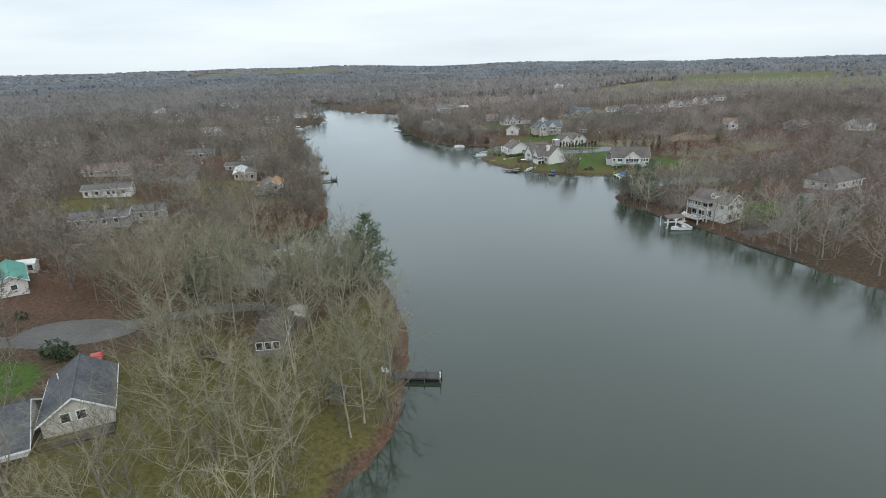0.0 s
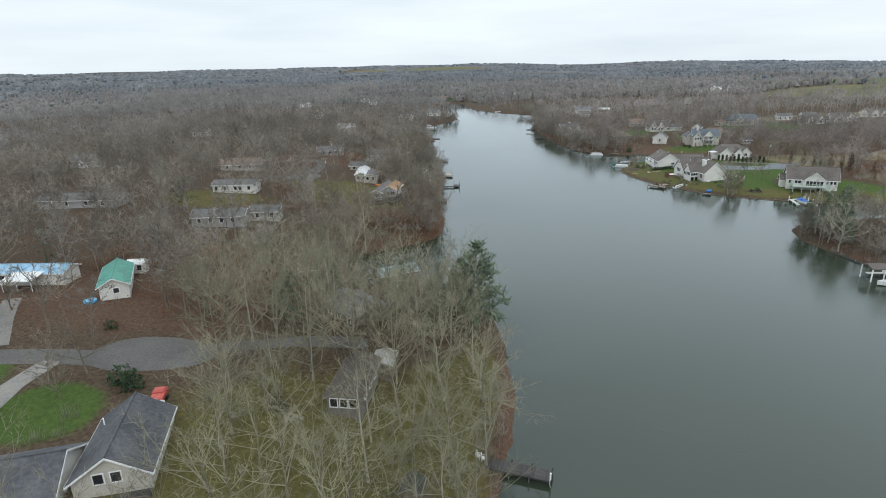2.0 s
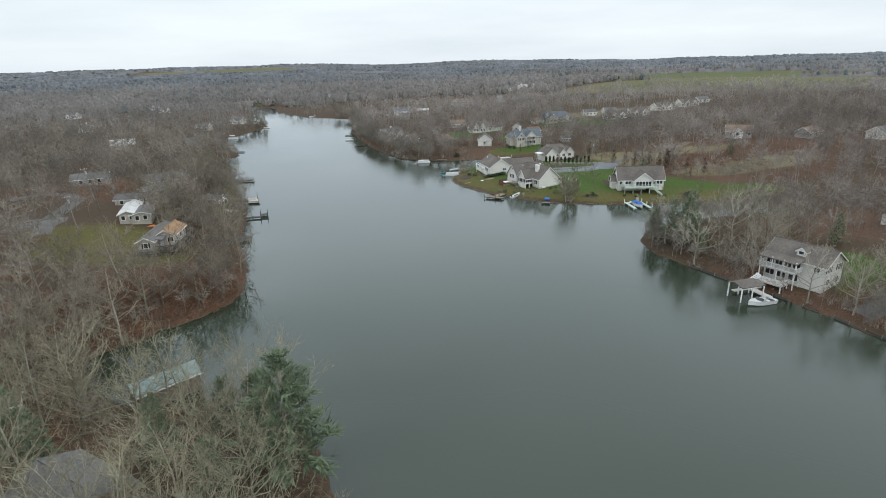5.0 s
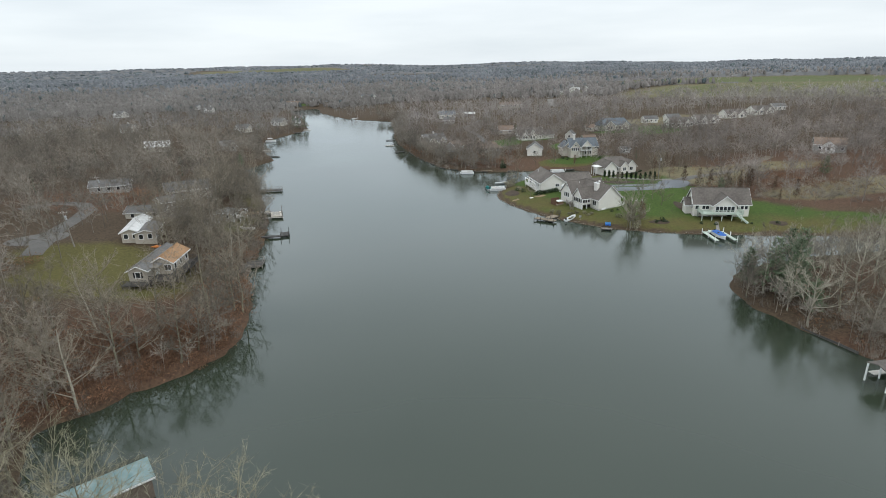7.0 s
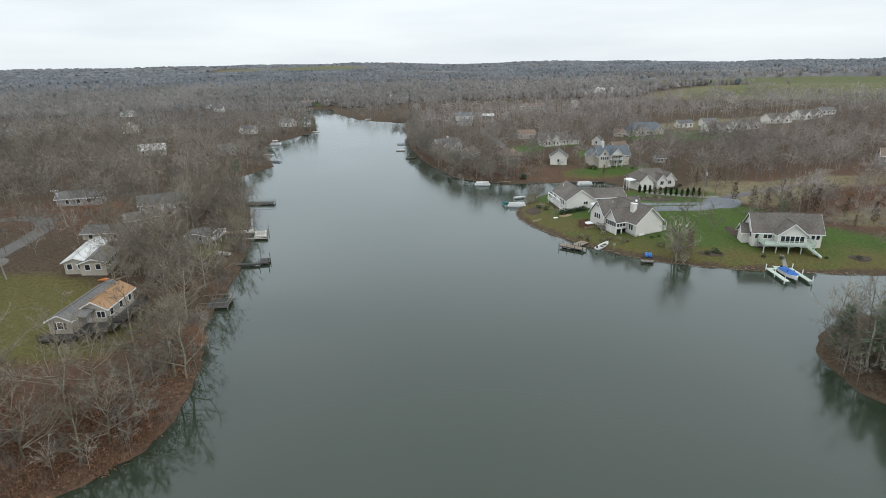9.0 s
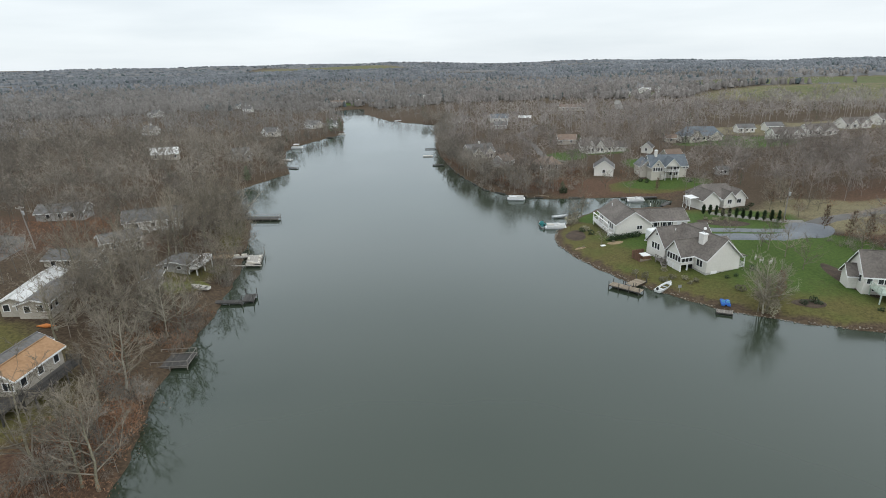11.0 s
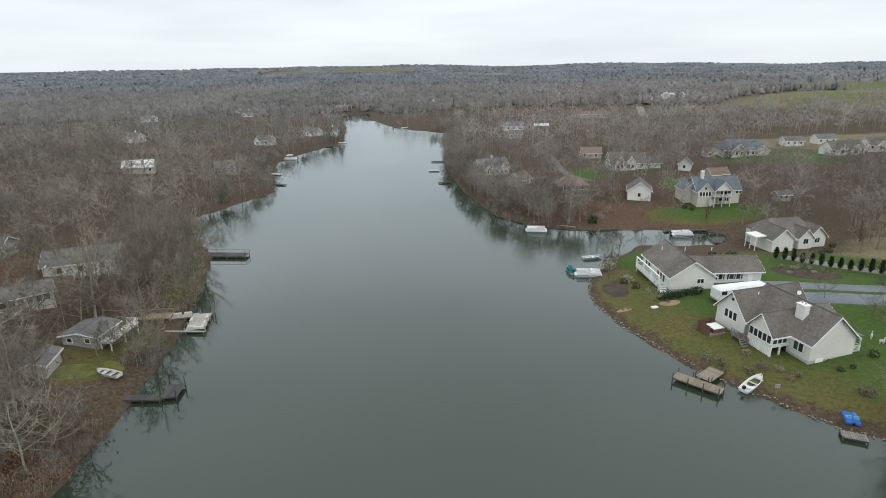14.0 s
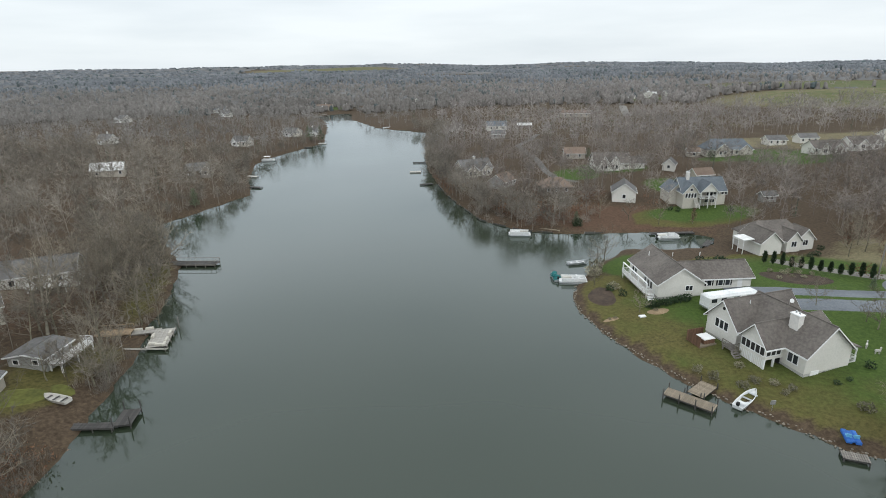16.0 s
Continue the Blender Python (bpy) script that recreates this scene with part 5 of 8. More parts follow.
# ---- docks, boats, vehicles, poles ----
def dock(x, y, turn, length, width, material, label, z=0.6, post_mat=None, rails="", gap=2.2, reach=0.0, plank=0.24, name="dock"):
    """A plank dock on posts, its length along local x; reach: how far the posts stand above the deck."""
    d = thing(name, pose(x, y, z, 0, 0, turn), label, "dock")
    n = int(length / plank)
    me = Geo().chamfer(-plank / 2 + 0.012, -width / 2, -0.05, plank / 2 - 0.012, width / 2, 0, 0.012).mesh("plank", material)
    for k in range(n):
        p = new("plank", me)
        p.parent, p.location = d, ((k + 0.5) * length / n, random.uniform(-0.025, 0.025), random.uniform(-0.008, 0.008))
    for s in (-1, 1):
        part("beam", Geo().box(0, s * (width / 2 - 0.12) - 0.06, -0.28, length, s * (width / 2 - 0.12) + 0.06, -0.052), post_mat or material, d)
    k = max(2, int(length / gap) + 1)
    for i in range(k):
        for s in (-1, 1):
            px, py = 0.1 + (length - 0.2) * i / (k - 1), s * (width / 2 + 0.06)
            part("post", Geo().tube((px, py, -2.0), (px + random.uniform(-0.05, 0.05), py, reach + random.uniform(0, 0.15)), 0.09, 0.08, 7), post_mat or material, d)
    w = width / 2
    c = {"S": ((0, -w, 0), (length, -w, 0)), "N": ((0, w, 0), (length, w, 0)), "E": ((length, -w, 0), (length, w, 0)), "W": ((0, -w, 0), (0, w, 0))}
    for s in rails:
        rail(d, c[s], 0.95, 1.1, post_mat or material)
    return d


def chair(x, y, z, turn, material, label):
    c = thing("garden_chair", pose(x, y, z, 0, 0, turn), label, "chair")
    part("seat", Geo().chamfer(-0.27, -0.27, 0.36, 0.27, 0.27, 0.42, 0.02), material, c)
    part("backrest", Geo().box(-0.27, 0.22, 0.42, 0.27, 0.30, 0.98), material, c)
    for sx in (-0.24, 0.24):
        for sy in (-0.22, 0.24):
            part("leg", Geo().tube((sx, sy, 0), (sx, sy, 0.38), 0.03, 0.03, 5), material, c)
        part("armrest", Geo().box(sx - 0.05, -0.27, 0.60, sx + 0.05, 0.24, 0.64), material, c)


dock(-11.4, 74.9, -3, 9.8, 1.9, M_WOOD_DARK, "dark wet plank dock on posts", 0.75, reach=0.25)
tagged(part("dock_post", Geo().tube((-1.75, 73.4, -1), (-1.75, 73.4, 1.9), 0.09, 0.09, 8).tube((-1.75, 73.4, 1.9), (-1.75, 73.4, 2.0), 0.13, 0.02, 8), M_TRIM),
       "white post at the dock's end", "post")
chair(-10.4, 75.2, 0.75, 80, M_TRIM, "white garden chair on the dark dock")
chair(-9.7, 75.0, 0.75, 100, M_TRIM, "white garden chair on the dark dock")
dock(-55.3, 204.0, 12, 5.6, 4.2, M_WOOD_DARK, "square weathered dock platform with low rails", 0.6, M_WOOD_GREY, "SEN")
dock(-60.4, 226.6, 9, 7.8, 1.3, M_WOOD_DARK, "narrow dark dock walkway", 0.6)
dock(-53.4, 229.3, 15, 2.4, 3.6, M_WOOD_DARK, "dark square dock end with tall corner posts", 0.62, reach=1.2, gap=2.4)
dock(-74.2, 250.6, 16, 6.6, 2.0, M_WOOD_STRAW, "tan boarded landing with a slatted rail", 1.15, rails="NW")
dock(-68.2, 252.6, 22, 4.8, 1.5, M_WOOD_BLEACHED, "pale plank gangway to a dock platform", 0.62, M_WOOD_GREY)
dock(-63.2, 254.9, -69, 7.0, 3.4, M_WOOD_BLEACHED, "pale painted dock platform with storage benches", 0.6, M_WOOD_GREY, reach=0.35)
pp = thing("pipe_pier", pose(-71.2, 246.5, 0.45, 0, 0, 6.5), "narrow pale pipe pier with a cross piece", "pier")
for off in (0.0, 0.32):
    part("pipe", Geo().tube((0, off, 0), (12.8, off, 0.02), 0.08, 0.08, 8), M_WOOD_BLEACHED, pp)
part("cross_piece", Geo().tube((4.4, -0.5, 0.05), (4.4, 1.4, 0.05), 0.08, 0.08, 8), M_WOOD_BLEACHED, pp)
for px in (0.4, 4.4, 8.4, 12.4):
    part("post", Geo().tube((px, 0.16, -2.0), (px, 0.16, 0.25), 0.06, 0.06, 7), M_WOOD_GREY, pp)
tagged(part("mooring_post", Geo().tube((-61.6, 256.4, -2), (-61.6, 256.4, 2.3), 0.1, 0.09, 8), M_WOOD_GREY), "grey mooring post at the dock's corner", "post")
for bx, by, bt in ((-67.6, 253.6, 22), (-65.9, 254.3, 22), (-61.2, 253.2, -69), (-60.3, 250.8, -69), (-59.7, 249.2, -69), (-60.4, 248.7, 10), (-61.7, 248.9, 10), (-63.4, 251.6, -69)):
    tagged(part("bench_box", Geo().chamfer(-0.66, -0.22, 0, 0.66, 0.22, 0.42, 0.06, pose(bx, by, 0.625, 0, 0, bt)), M_CREAM), "cream storage bench on the dock", "bench")
dock(-83.9, 287.8, 5.5, 12.0, 2.6, M_WOOD_DARK, "weathered grey dock with side railings", 0.6, M_WOOD_GREY, "SNE")
dock(20.9, 243.6, -34, 6.7, 2.1, M_WOOD_TAN, "tan plank dock with tall dark corner posts", 0.7, M_WOOD_DARK, reach=0.75, gap=2.0)
dock(24.7, 242.9, 47, 4.2, 2.3, M_WOOD_TAN, "tan plank landing joining dock and lawn", 0.72, M_WOOD_DARK, reach=0.7, gap=2.6)
dock(38.2, 232.3, -14, 2.8, 1.5, M_WOOD_GREY, "small grey dock platform at the lawn's edge", 0.5, M_WOOD_DARK)
dock(-29.6, 126.6, 20, 4.2, 3.0, M_WOOD_DARK, "small dark dock platform under trees", 0.6)
dock(-51, 436, 6, 6, 1.6, M_WOOD_DARK, "dark dock off the wooded point", 0.5)
dock(-34, 386, 200, 5, 1.5, M_WOOD_DARK, "dark dock on the wooded shore", 0.5)
dock(-43, 412, 190, 5, 2.5, M_WOOD_PALE, "pale dock on the wooded shore", 0.5)
dock(-106, 376, -10, 5, 1.8, M_WOOD_DARK, "dark dock under bare trees", 0.5)
dock(-118, 398, -10, 5, 1.8, M_WOOD_PALE, "pale dock under bare trees", 0.5)
dock(-126, 505, 0, 7, 3.0, M_WOOD_PALE, "pale dock at the far point", 0.5)
dock(-128, 488, 0, 6, 2.0, M_WOOD_DARK, "dark dock at the far point", 0.5)
dock(3.5, 326.8, -20, 9, 2.2, M_WOOD_TAN, "tan landing along the shore wall", 0.6)
dock(36, 322.8, 8, 12, 1.4, M_WOOD_DARK, "dark dock along the inlet bank", 0.5)
dock(47, 312, 60, 6, 1.6, M_WOOD_DARK, "dark dock across the inlet", 0.5)


def rowboat(x, y, z, turn, length, hull, inner, label, tilt=0.0, name="rowboat"):
    b = thing(name, pose(x, y, z, 0, tilt, turn), label, "boat")
    n, w, g = 9, length * 0.17, Geo()
    prof = [0.86, 0.94, 1.0, 1.0, 1.0, 0.95, 0.82, 0.55, 0.06]
    for k in range(n):
        px, s = length * (k / (n - 1) - 0.5), prof[k] * w
        lift = 0.03 * max(0, k - 4) ** 1.6
        for yy, zz in ((-s, 0.55 + lift), (-s * 0.8, 0.05 + lift), (s * 0.8, 0.05 + lift), (s, 0.55 + lift), (s * 0.88, 0.53 + lift), (s * 0.7, 0.14 + lift), (-s * 0.7, 0.14 + lift), (-s * 0.88, 0.53 + lift)):
            g.v.append((px, yy, zz))
    for k in range(n - 1):
        for j in range(8):
            g.f.append((k * 8 + j, k * 8 + (j + 1) % 8, k * 8 + 8 + (j + 1) % 8, k * 8 + 8 + j))
    g.f += [(7, 6, 5, 4, 3, 2, 1, 0), tuple(range((n - 1) * 8, n * 8))]
    g.box(-length / 2, -w * 0.8, 0.1, -length / 2 + 0.08, w * 0.8, 0.52)
    part("hull", g, hull, b)
    for k in (-0.3, 0.02, 0.3):
        part("seat", Geo().chamfer(k * length - 0.16, -w * 0.86, 0.36, k * length + 0.16, w * 0.86, 0.42, 0.02), inner, b)
    return b


def outboard(parent, x, y=0.0, z=0.4):
    part("outboard_motor", Geo().chamfer(x - 0.25, y - 0.18, z + 0.25, x + 0.15, y + 0.18, z + 0.75, 0.08).box(x - 0.12, y - 0.06, z - 0.7, x + 0.05, y + 0.06, z + 0.25), M_BLACK, parent)


def pontoon(x, y, turn, label, length=6.4, canopy=None, cover=None):
    b = thing("pontoon_boat", pose(x, y, 0.05, 0, 0, turn), label, "boat")
    w = 1.25
    for s in (-1, 1):
        g = Geo().tube((-length / 2, s * 0.85, 0.1), (length / 2 - 0.7, s * 0.85, 0.1), 0.32, 0.32, 10).tube((length / 2 - 0.7, s * 0.85, 0.1), (length / 2, s * 0.85, 0.25), 0.32, 0.05, 10)
        part("pontoon", g, M_ALU, b)
    part("deck", Geo().chamfer(-length / 2, -w, 0.4, length / 2 - 0.2, w, 0.5, 0.03), M_BOAT, b)
    for s in (-1, 1):
        part("side_panel", Geo().box(-length / 2 + 0.5, s * w - 0.03, 0.5, length / 2 - 0.6, s * w + 0.03, 1.15), M_BOAT, b)
        part("seat", Geo().chamfer(-length / 2 + 0.6, s * (w - 0.35) - 0.28, 0.5, -0.3, s * (w - 0.35) + 0.28, 0.95, 0.1), M_WOOD_PALE, b)
    part("end_panel", Geo().box(length / 2 - 0.63, -w, 0.5, length / 2 - 0.57, w, 1.15), M_BOAT, b)
    part("console", Geo().chamfer(0.4, 0.3, 0.5, 1.0, 1.0, 1.35, 0.1), M_BOAT, b)
    outboard(b, -length / 2 - 0.1)
    if canopy:
        c = part("canopy", Geo().slab([(-1.8, -w - 0.1, 2.4), (1.4, -w - 0.1, 2.4), (1.4, 0, 2.55), (-1.8, 0, 2.55)], 0.05).slab([(-1.8, 0, 2.55), (1.4, 0, 2.55), (1.4, w + 0.1, 2.4), (-1.8, w + 0.1, 2.4)], 0.05), canopy, b)
        for s in (-1, 1):
            for px in (-1.7, 1.3):
                part("canopy_pole", Geo().tube((px * 0.5, s * w, 0.5), (px, s * w, 2.4), 0.025, 0.025, 5), M_ALU, c)
    if cover:
        part("cover", Geo().add([(-2.6, -w, 1.15), (2.2, -w, 1.1), (2.2, w, 1.1), (-2.6, w, 1.15), (-2.0, 0, 1.75), (1.6, 0, 1.6)], [(0, 1, 5, 4), (2, 3, 4, 5), (1, 2, 5), (3, 0, 4)]), cover, b)
    return b


def speedboat(x, y, turn, label, length=6.0, trim=None, cover=None, z=-0.05):
    b = thing("motor_boat", pose(x, y, z, 0, 0, turn), label, "boat")
    n, g = 9, Geo()
    prof = [0.95, 1, 1, 1, 0.98, 0.9, 0.72, 0.42, 0.04]
    for k in range(n):
        px, s = length * (k / (n - 1) - 0.5), prof[k] * 1.15
        up = 0.05 * max(0, k - 4)
        for yy, zz in ((-s, 0.95 + up), (-s * 0.82, 0.15 + up), (0, -0.15 + up * 2), (s * 0.82, 0.15 + up), (s, 0.95 + up)):
            g.v.append((px, yy, zz))
    for k in range(n - 1):
        for j in range(4):
            g.f.append((k * 5 + j, k * 5 + j + 1, k * 5 + 6 + j, k * 5 + 5 + j))
        if k >= 5 or k < 1:
            g.f.append((k * 5 + 4, k * 5, k * 5 + 5, k * 5 + 9))
    g.f.append((4, 3, 2, 1, 0))
    part("hull", g, M_BOAT, b)
    part("cockpit_floor", Geo().box(-length * 0.37, -0.95, 0.3, length * 0.12, 0.95, 0.36), trim or M_WOOD_PALE, b)
    part("windscreen", Geo().add([(0.5, -0.95, 1.0), (0.9, 0, 1.0), (0.5, 0.95, 1.0), (0.2, -0.85, 1.5), (0.55, 0, 1.5), (0.2, 0.85, 1.5), (0.46, -0.95, 1.0), (0.86, 0, 1.0), (0.46, 0.95, 1.0), (0.16, -0.85, 1.5), (0.51, 0, 1.5), (0.16, 0.85, 1.5)],
                                  [(0, 1, 4, 3), (1, 2, 5, 4), (9, 10, 7, 6), (10, 11, 8, 7), (3, 4, 10, 9), (4, 5, 11, 10), (0, 3, 9, 6), (2, 8, 11, 5)]), M_GLASS, b)
    for s in (-1, 1):
        part("seat", Geo().chamfer(-1.3, s * 0.5 - 0.3, 0.36, -0.7, s * 0.5 + 0.3, 1.0, 0.1), M_BOAT, b)
    outboard(b, -length / 2 - 0.1, 0, 0.6)
    if cover:
        part("cover", Geo().add([(-2.9, -1.15, 1.0), (1.6, -1.1, 1.05), (2.6, 0, 1.15), (1.6, 1.1, 1.05), (-2.9, 1.15, 1.0), (-2.0, 0, 1.6), (0.6, 0, 1.75)],
                                [(0, 1, 6, 5), (1, 2, 6), (2, 3, 6), (3, 4, 5, 6), (4, 0, 5)]), cover, b)
    return b


rowboat(31.4, 242.6, 0.35, 44, 5.0, M_BOAT, M_ALU, "white fishing boat drawn up on the bank", -7)
outboard(bpy.data.objects["rowboat"], -2.3)
rowboat(-63.4, 230.6, ground_at(-63.4, 230.6), 170, 4.4, M_WOOD_PALE, M_WOOD_DARK, "old pale rowboat lying on the grass bank")
rowboat(14.0, 297.4, 0.0, 20, 5.0, M_ALU, M_BOAT, "grey metal fishing boat moored at the point")
pontoon(12.0, 285.8, 2, "white pontoon boat moored at the point", 6.2)
heap = rowboat(8.2, 287.6, 0.0, 100, 4.6, M_ALU, M_BLACK, "small boat heaped with a crumpled teal canvas")
for k in range(7):
    part("canvas", Geo().chamfer(-0.5, -0.55, 0, 0.5, 0.55, random.uniform(0.5, 1.2), 0.3, pose(-1.7 + 0.55 * k, random.uniform(-0.25, 0.25), 0.3, random.uniform(-15, 15), random.uniform(-15, 15), 40 * k)), M_TEAL, heap, "crumpled teal canvas")
pontoon(0.4, 319.8, 182, "white pontoon boat moored by the wooded bank", 6.2)
pontoon(40, 319.6, 12, "white motor boat in the inlet", 6.0)
rowboat(52, 312.6, 0, 30, 5.0, M_ALU, M_ALU, "dark metal boat in the inlet")
pontoon(-127.5, 440, 10, "white pontoon boat off the far shore", 7.0, canopy=M_TRIM)
speedboat(-101, 594, 10, "white boat off the far wooded point", 6.0)
speedboat(-112, 368, 80, "white boat at the wooded shore", 4.5)

# blue pedal boat on the bank
pb = thing("pedal_boat", pose(40.7, 235.2, 0.72, 0, 0, 78), "bright blue plastic pedal boat on the bank", "boat")
for s in (-1, 1):
    part("float", Geo().chamfer(-1.25, s * 0.5 - 0.3, 0, 1.25, s * 0.5 + 0.3, 0.42, 0.12), M_BLUE, pb)
    part("seat", Geo().chamfer(-0.5, s * 0.42 - 0.26, 0.3, 0.1, s * 0.42 + 0.26, 0.5, 0.08).box(-0.6, s * 0.42 - 0.26, 0.35, -0.45, s * 0.42 + 0.26, 0.85), M_BLUEPALE, pb)
part("hub", Geo().chamfer(-1.1, -0.25, 0.1, 1.1, 0.25, 0.34, 0.06), M_BLUE, pb)

# boat lift with a blue-covered boat
bl = thing("boat_lift", pose(67.3, 223.6, 0.5, 0, 0, 92), "white framed boat lift at the lawn's foot", "boat lift")
for s in (-1, 1):
    part("walkway", Geo().chamfer(-4.0, s * 2.4 - 0.5, 0, 4.0, s * 2.4 + 0.5, 0.15, 0.04), M_WOOD_MINT, bl)
    for px in (-3.8, 0, 3.8):
        part("post", Geo().tube((px, s * 2.9, -2), (px, s * 2.9, 1.2), 0.1, 0.1, 8), M_TRIM, bl)
part("walkway", Geo().chamfer(4.0, -0.7, 0, 9.5, 0.7, 0.15, 0.04), M_WOOD_MINT, bl)
part("walkway", Geo().chamfer(3.2, -1.9, 0, 4.0, 1.9, 0.15, 0.04), M_WOOD_MINT, bl)
speedboat(67.3, 223.3, 272, "white motor boat under a blue cover on the lift", 6.2, cover=M_BLUE, z=0.25)

# roofed boat slip by the peninsula house
bs = thing("boat_shelter", pose(62.4, 151.6, 0.5, 0, 0, 12), "boat slip with a grey shingled roof on white posts", "boat shelter")
part("roof", Geo().slab([(-4.0, -0.4, 2.5), (1.4, -0.4, 2.5), (1.4, 1.6, 3.05), (-4.0, 1.6, 3.05)], 0.14).slab([(-4.0, 1.6, 3.05), (1.4, 1.6, 3.05), (1.4, 3.4, 2.5), (-4.0, 3.4, 2.5)], 0.14), M_ROOF_TAUPE, bs)
for px in (-3.8, -1.3, 1.2):
    for py in (-0.2, 3.2):
        part("post", Geo().box(px - 0.09, py - 0.09, -2.2, px + 0.09, py + 0.09, 2.45), M_TRIM, bs)
part("walkway", Geo().chamfer(-2.0, 3.4, 0, 4.6, 4.4, 0.15, 0.04), M_WOOD_PALE, bs)
part("walkway", Geo().chamfer(1.4, -1.6, 0, 2.9, 3.2, 0.15, 0.04), M_WOOD_PALE, bs)
speedboat(62.0, 149.5, 192, "white motor boat moored beside the roofed slip", 5.8)

# boathouse with the faded blue roof
def open_front(h, w):
    part("door", Geo().box(-1.3, -0.05, -0.9, 1.3, 0.05, 1.2, on_wall(w, "E", 0, 0.6)), M_BROWNW, h)
    part("roof_sheet", Geo().slab([(-4.66, -2.52, 2.06), (1.2, -2.52, 2.06), (1.2, -0.02, 3.24), (-4.66, -0.02, 3.24)], 0.03), M_ROOF_TEAL, h, "faded teal metal sheets on the sunny slope")
    part("roof_sheet", Geo().slab([(1.23, -2.52, 2.06), (4.66, -2.52, 2.06), (4.66, -0.02, 3.24), (1.23, -0.02, 3.24)], 0.03), M_ROOF_TEAL, h, "faded teal metal sheets on the sunny slope")
    part("roof_edge", Geo().box(-4.7, -2.58, 1.78, 4.7, -2.5, 2.0), M_TRIM, h, "white painted roof edge")


plain_house(-40.4, 128.5, 43, 8.6, 4.4, 2.1, 1.0, M_BROWNW, M_MOSS, "low boathouse with faded teal metal roof and white edge", ((), ()), "boathouse", "boathouse", extra=open_front, z=0.8, over=0.3)


def car(x, y, turn, paint, label, name="car"):
    c = thing(name, at(x, y, turn), label, "car")
    sec = [(-2.35, 0.35, 0.75), (-2.3, 0.30, 0.95), (-1.6, 0.28, 1.02), (1.0, 0.28, 0.98), (2.0, 0.3, 0.85), (2.35, 0.36, 0.65)]
    g = Geo()
    for px, lo, hi in sec:
        for yy, zz in ((-0.84, lo), (-0.90, (lo + hi) / 2), (-0.80, hi), (0.80, hi), (0.90, (lo + hi) / 2), (0.84, lo)):
            g.v.append((px, yy, zz))
    for k in range(len(sec) - 1):
        for j in range(6):
            g.f.append((k * 6 + j, k * 6 + 6 + j, k * 6 + 6 + (j + 1) % 6, k * 6 + (j + 1) % 6))
    g.f += [(0, 1, 2, 3, 4, 5), tuple(reversed(range(30, 36)))]
    part("body", g, paint, c)
    part("window", Geo().add([(-1.75, -0.78, 0.98), (1.1, -0.78, 0.96), (1.1, 0.78, 0.96), (-1.75, 0.78, 0.98), (-1.05, -0.60, 1.42), (0.25, -0.60, 1.43), (0.25, 0.60, 1.43), (-1.05, 0.60, 1.42)],
                             [(0, 1, 5, 4), (1, 2, 6, 5), (2, 3, 7, 6), (3, 0, 4, 7), (4, 5, 6, 7)]), M_GLASS, c)
    part("roof", Geo().chamfer(-1.1, -0.62, 1.40, 0.3, 0.62, 1.47, 0.05), paint, c)
    for s in (-1, 1):
        for px in (-1.42, 1.42):
            t = part("wheel", Geo().tube((px, s * 0.68, 0.32), (px, s * 0.92, 0.32), 0.32, 0.32, 14), M_BLACK, c)
            part("rim", Geo().tube((px, s * 0.90, 0.32), (px, s * 0.935, 0.32), 0.19, 0.17, 10), M_ALU, t)
        part("headlight", Geo().box(2.22, s * 0.62 - 0.18, 0.62, 2.36, s * 0.62 + 0.18, 0.76), M_GLASS, c)
        part("tail_light", Geo().box(-2.38, s * 0.66 - 0.16, 0.72, -2.28, s * 0.66 + 0.16, 0.9), M_RED, c)
    return c


car(-68.9, 60.3, -104, M_CARPAINT, "silver sedan parked on the concrete drive")

tr = thing("utility_trailer", at(-50.6, 69.9, 117), "red trailer with a white cover beside the house", "trailer")
part("bed", Geo().chamfer(-1.3, -0.8, 0.45, 1.3, 0.8, 0.95, 0.06), M_RED, tr)
part("cover", Geo().chamfer(0.1, -0.8, 0.96, 1.3, 0.8, 1.25, 0.2), M_RED, tr)
part("sheet", Geo().chamfer(-3.1, -1.05, 0.05, -1.34, 1.0, 1.02, 0.34), M_TRIM, tr, "white cover over the tail")
for s in (-1, 1):
    part("wheel", Geo().tube((0, s * 0.82, 0.3), (0, s * 1.0, 0.3), 0.3, 0.3, 12), M_BLACK, tr)
part("tow_bar", Geo().tube((1.3, 0, 0.5), (2.3, 0, 0.4), 0.05, 0.05, 6), M_BLACK, tr)

wp = thing("paddling_pool", at(-85.8, 92.3), "small round pale blue paddling pool on leaf litter", "pool")
part("rim", Geo().tube((0, 0, 0), (0, 0, 0.4), 1.05, 1.1, 20), M_BLUEPALE, wp)

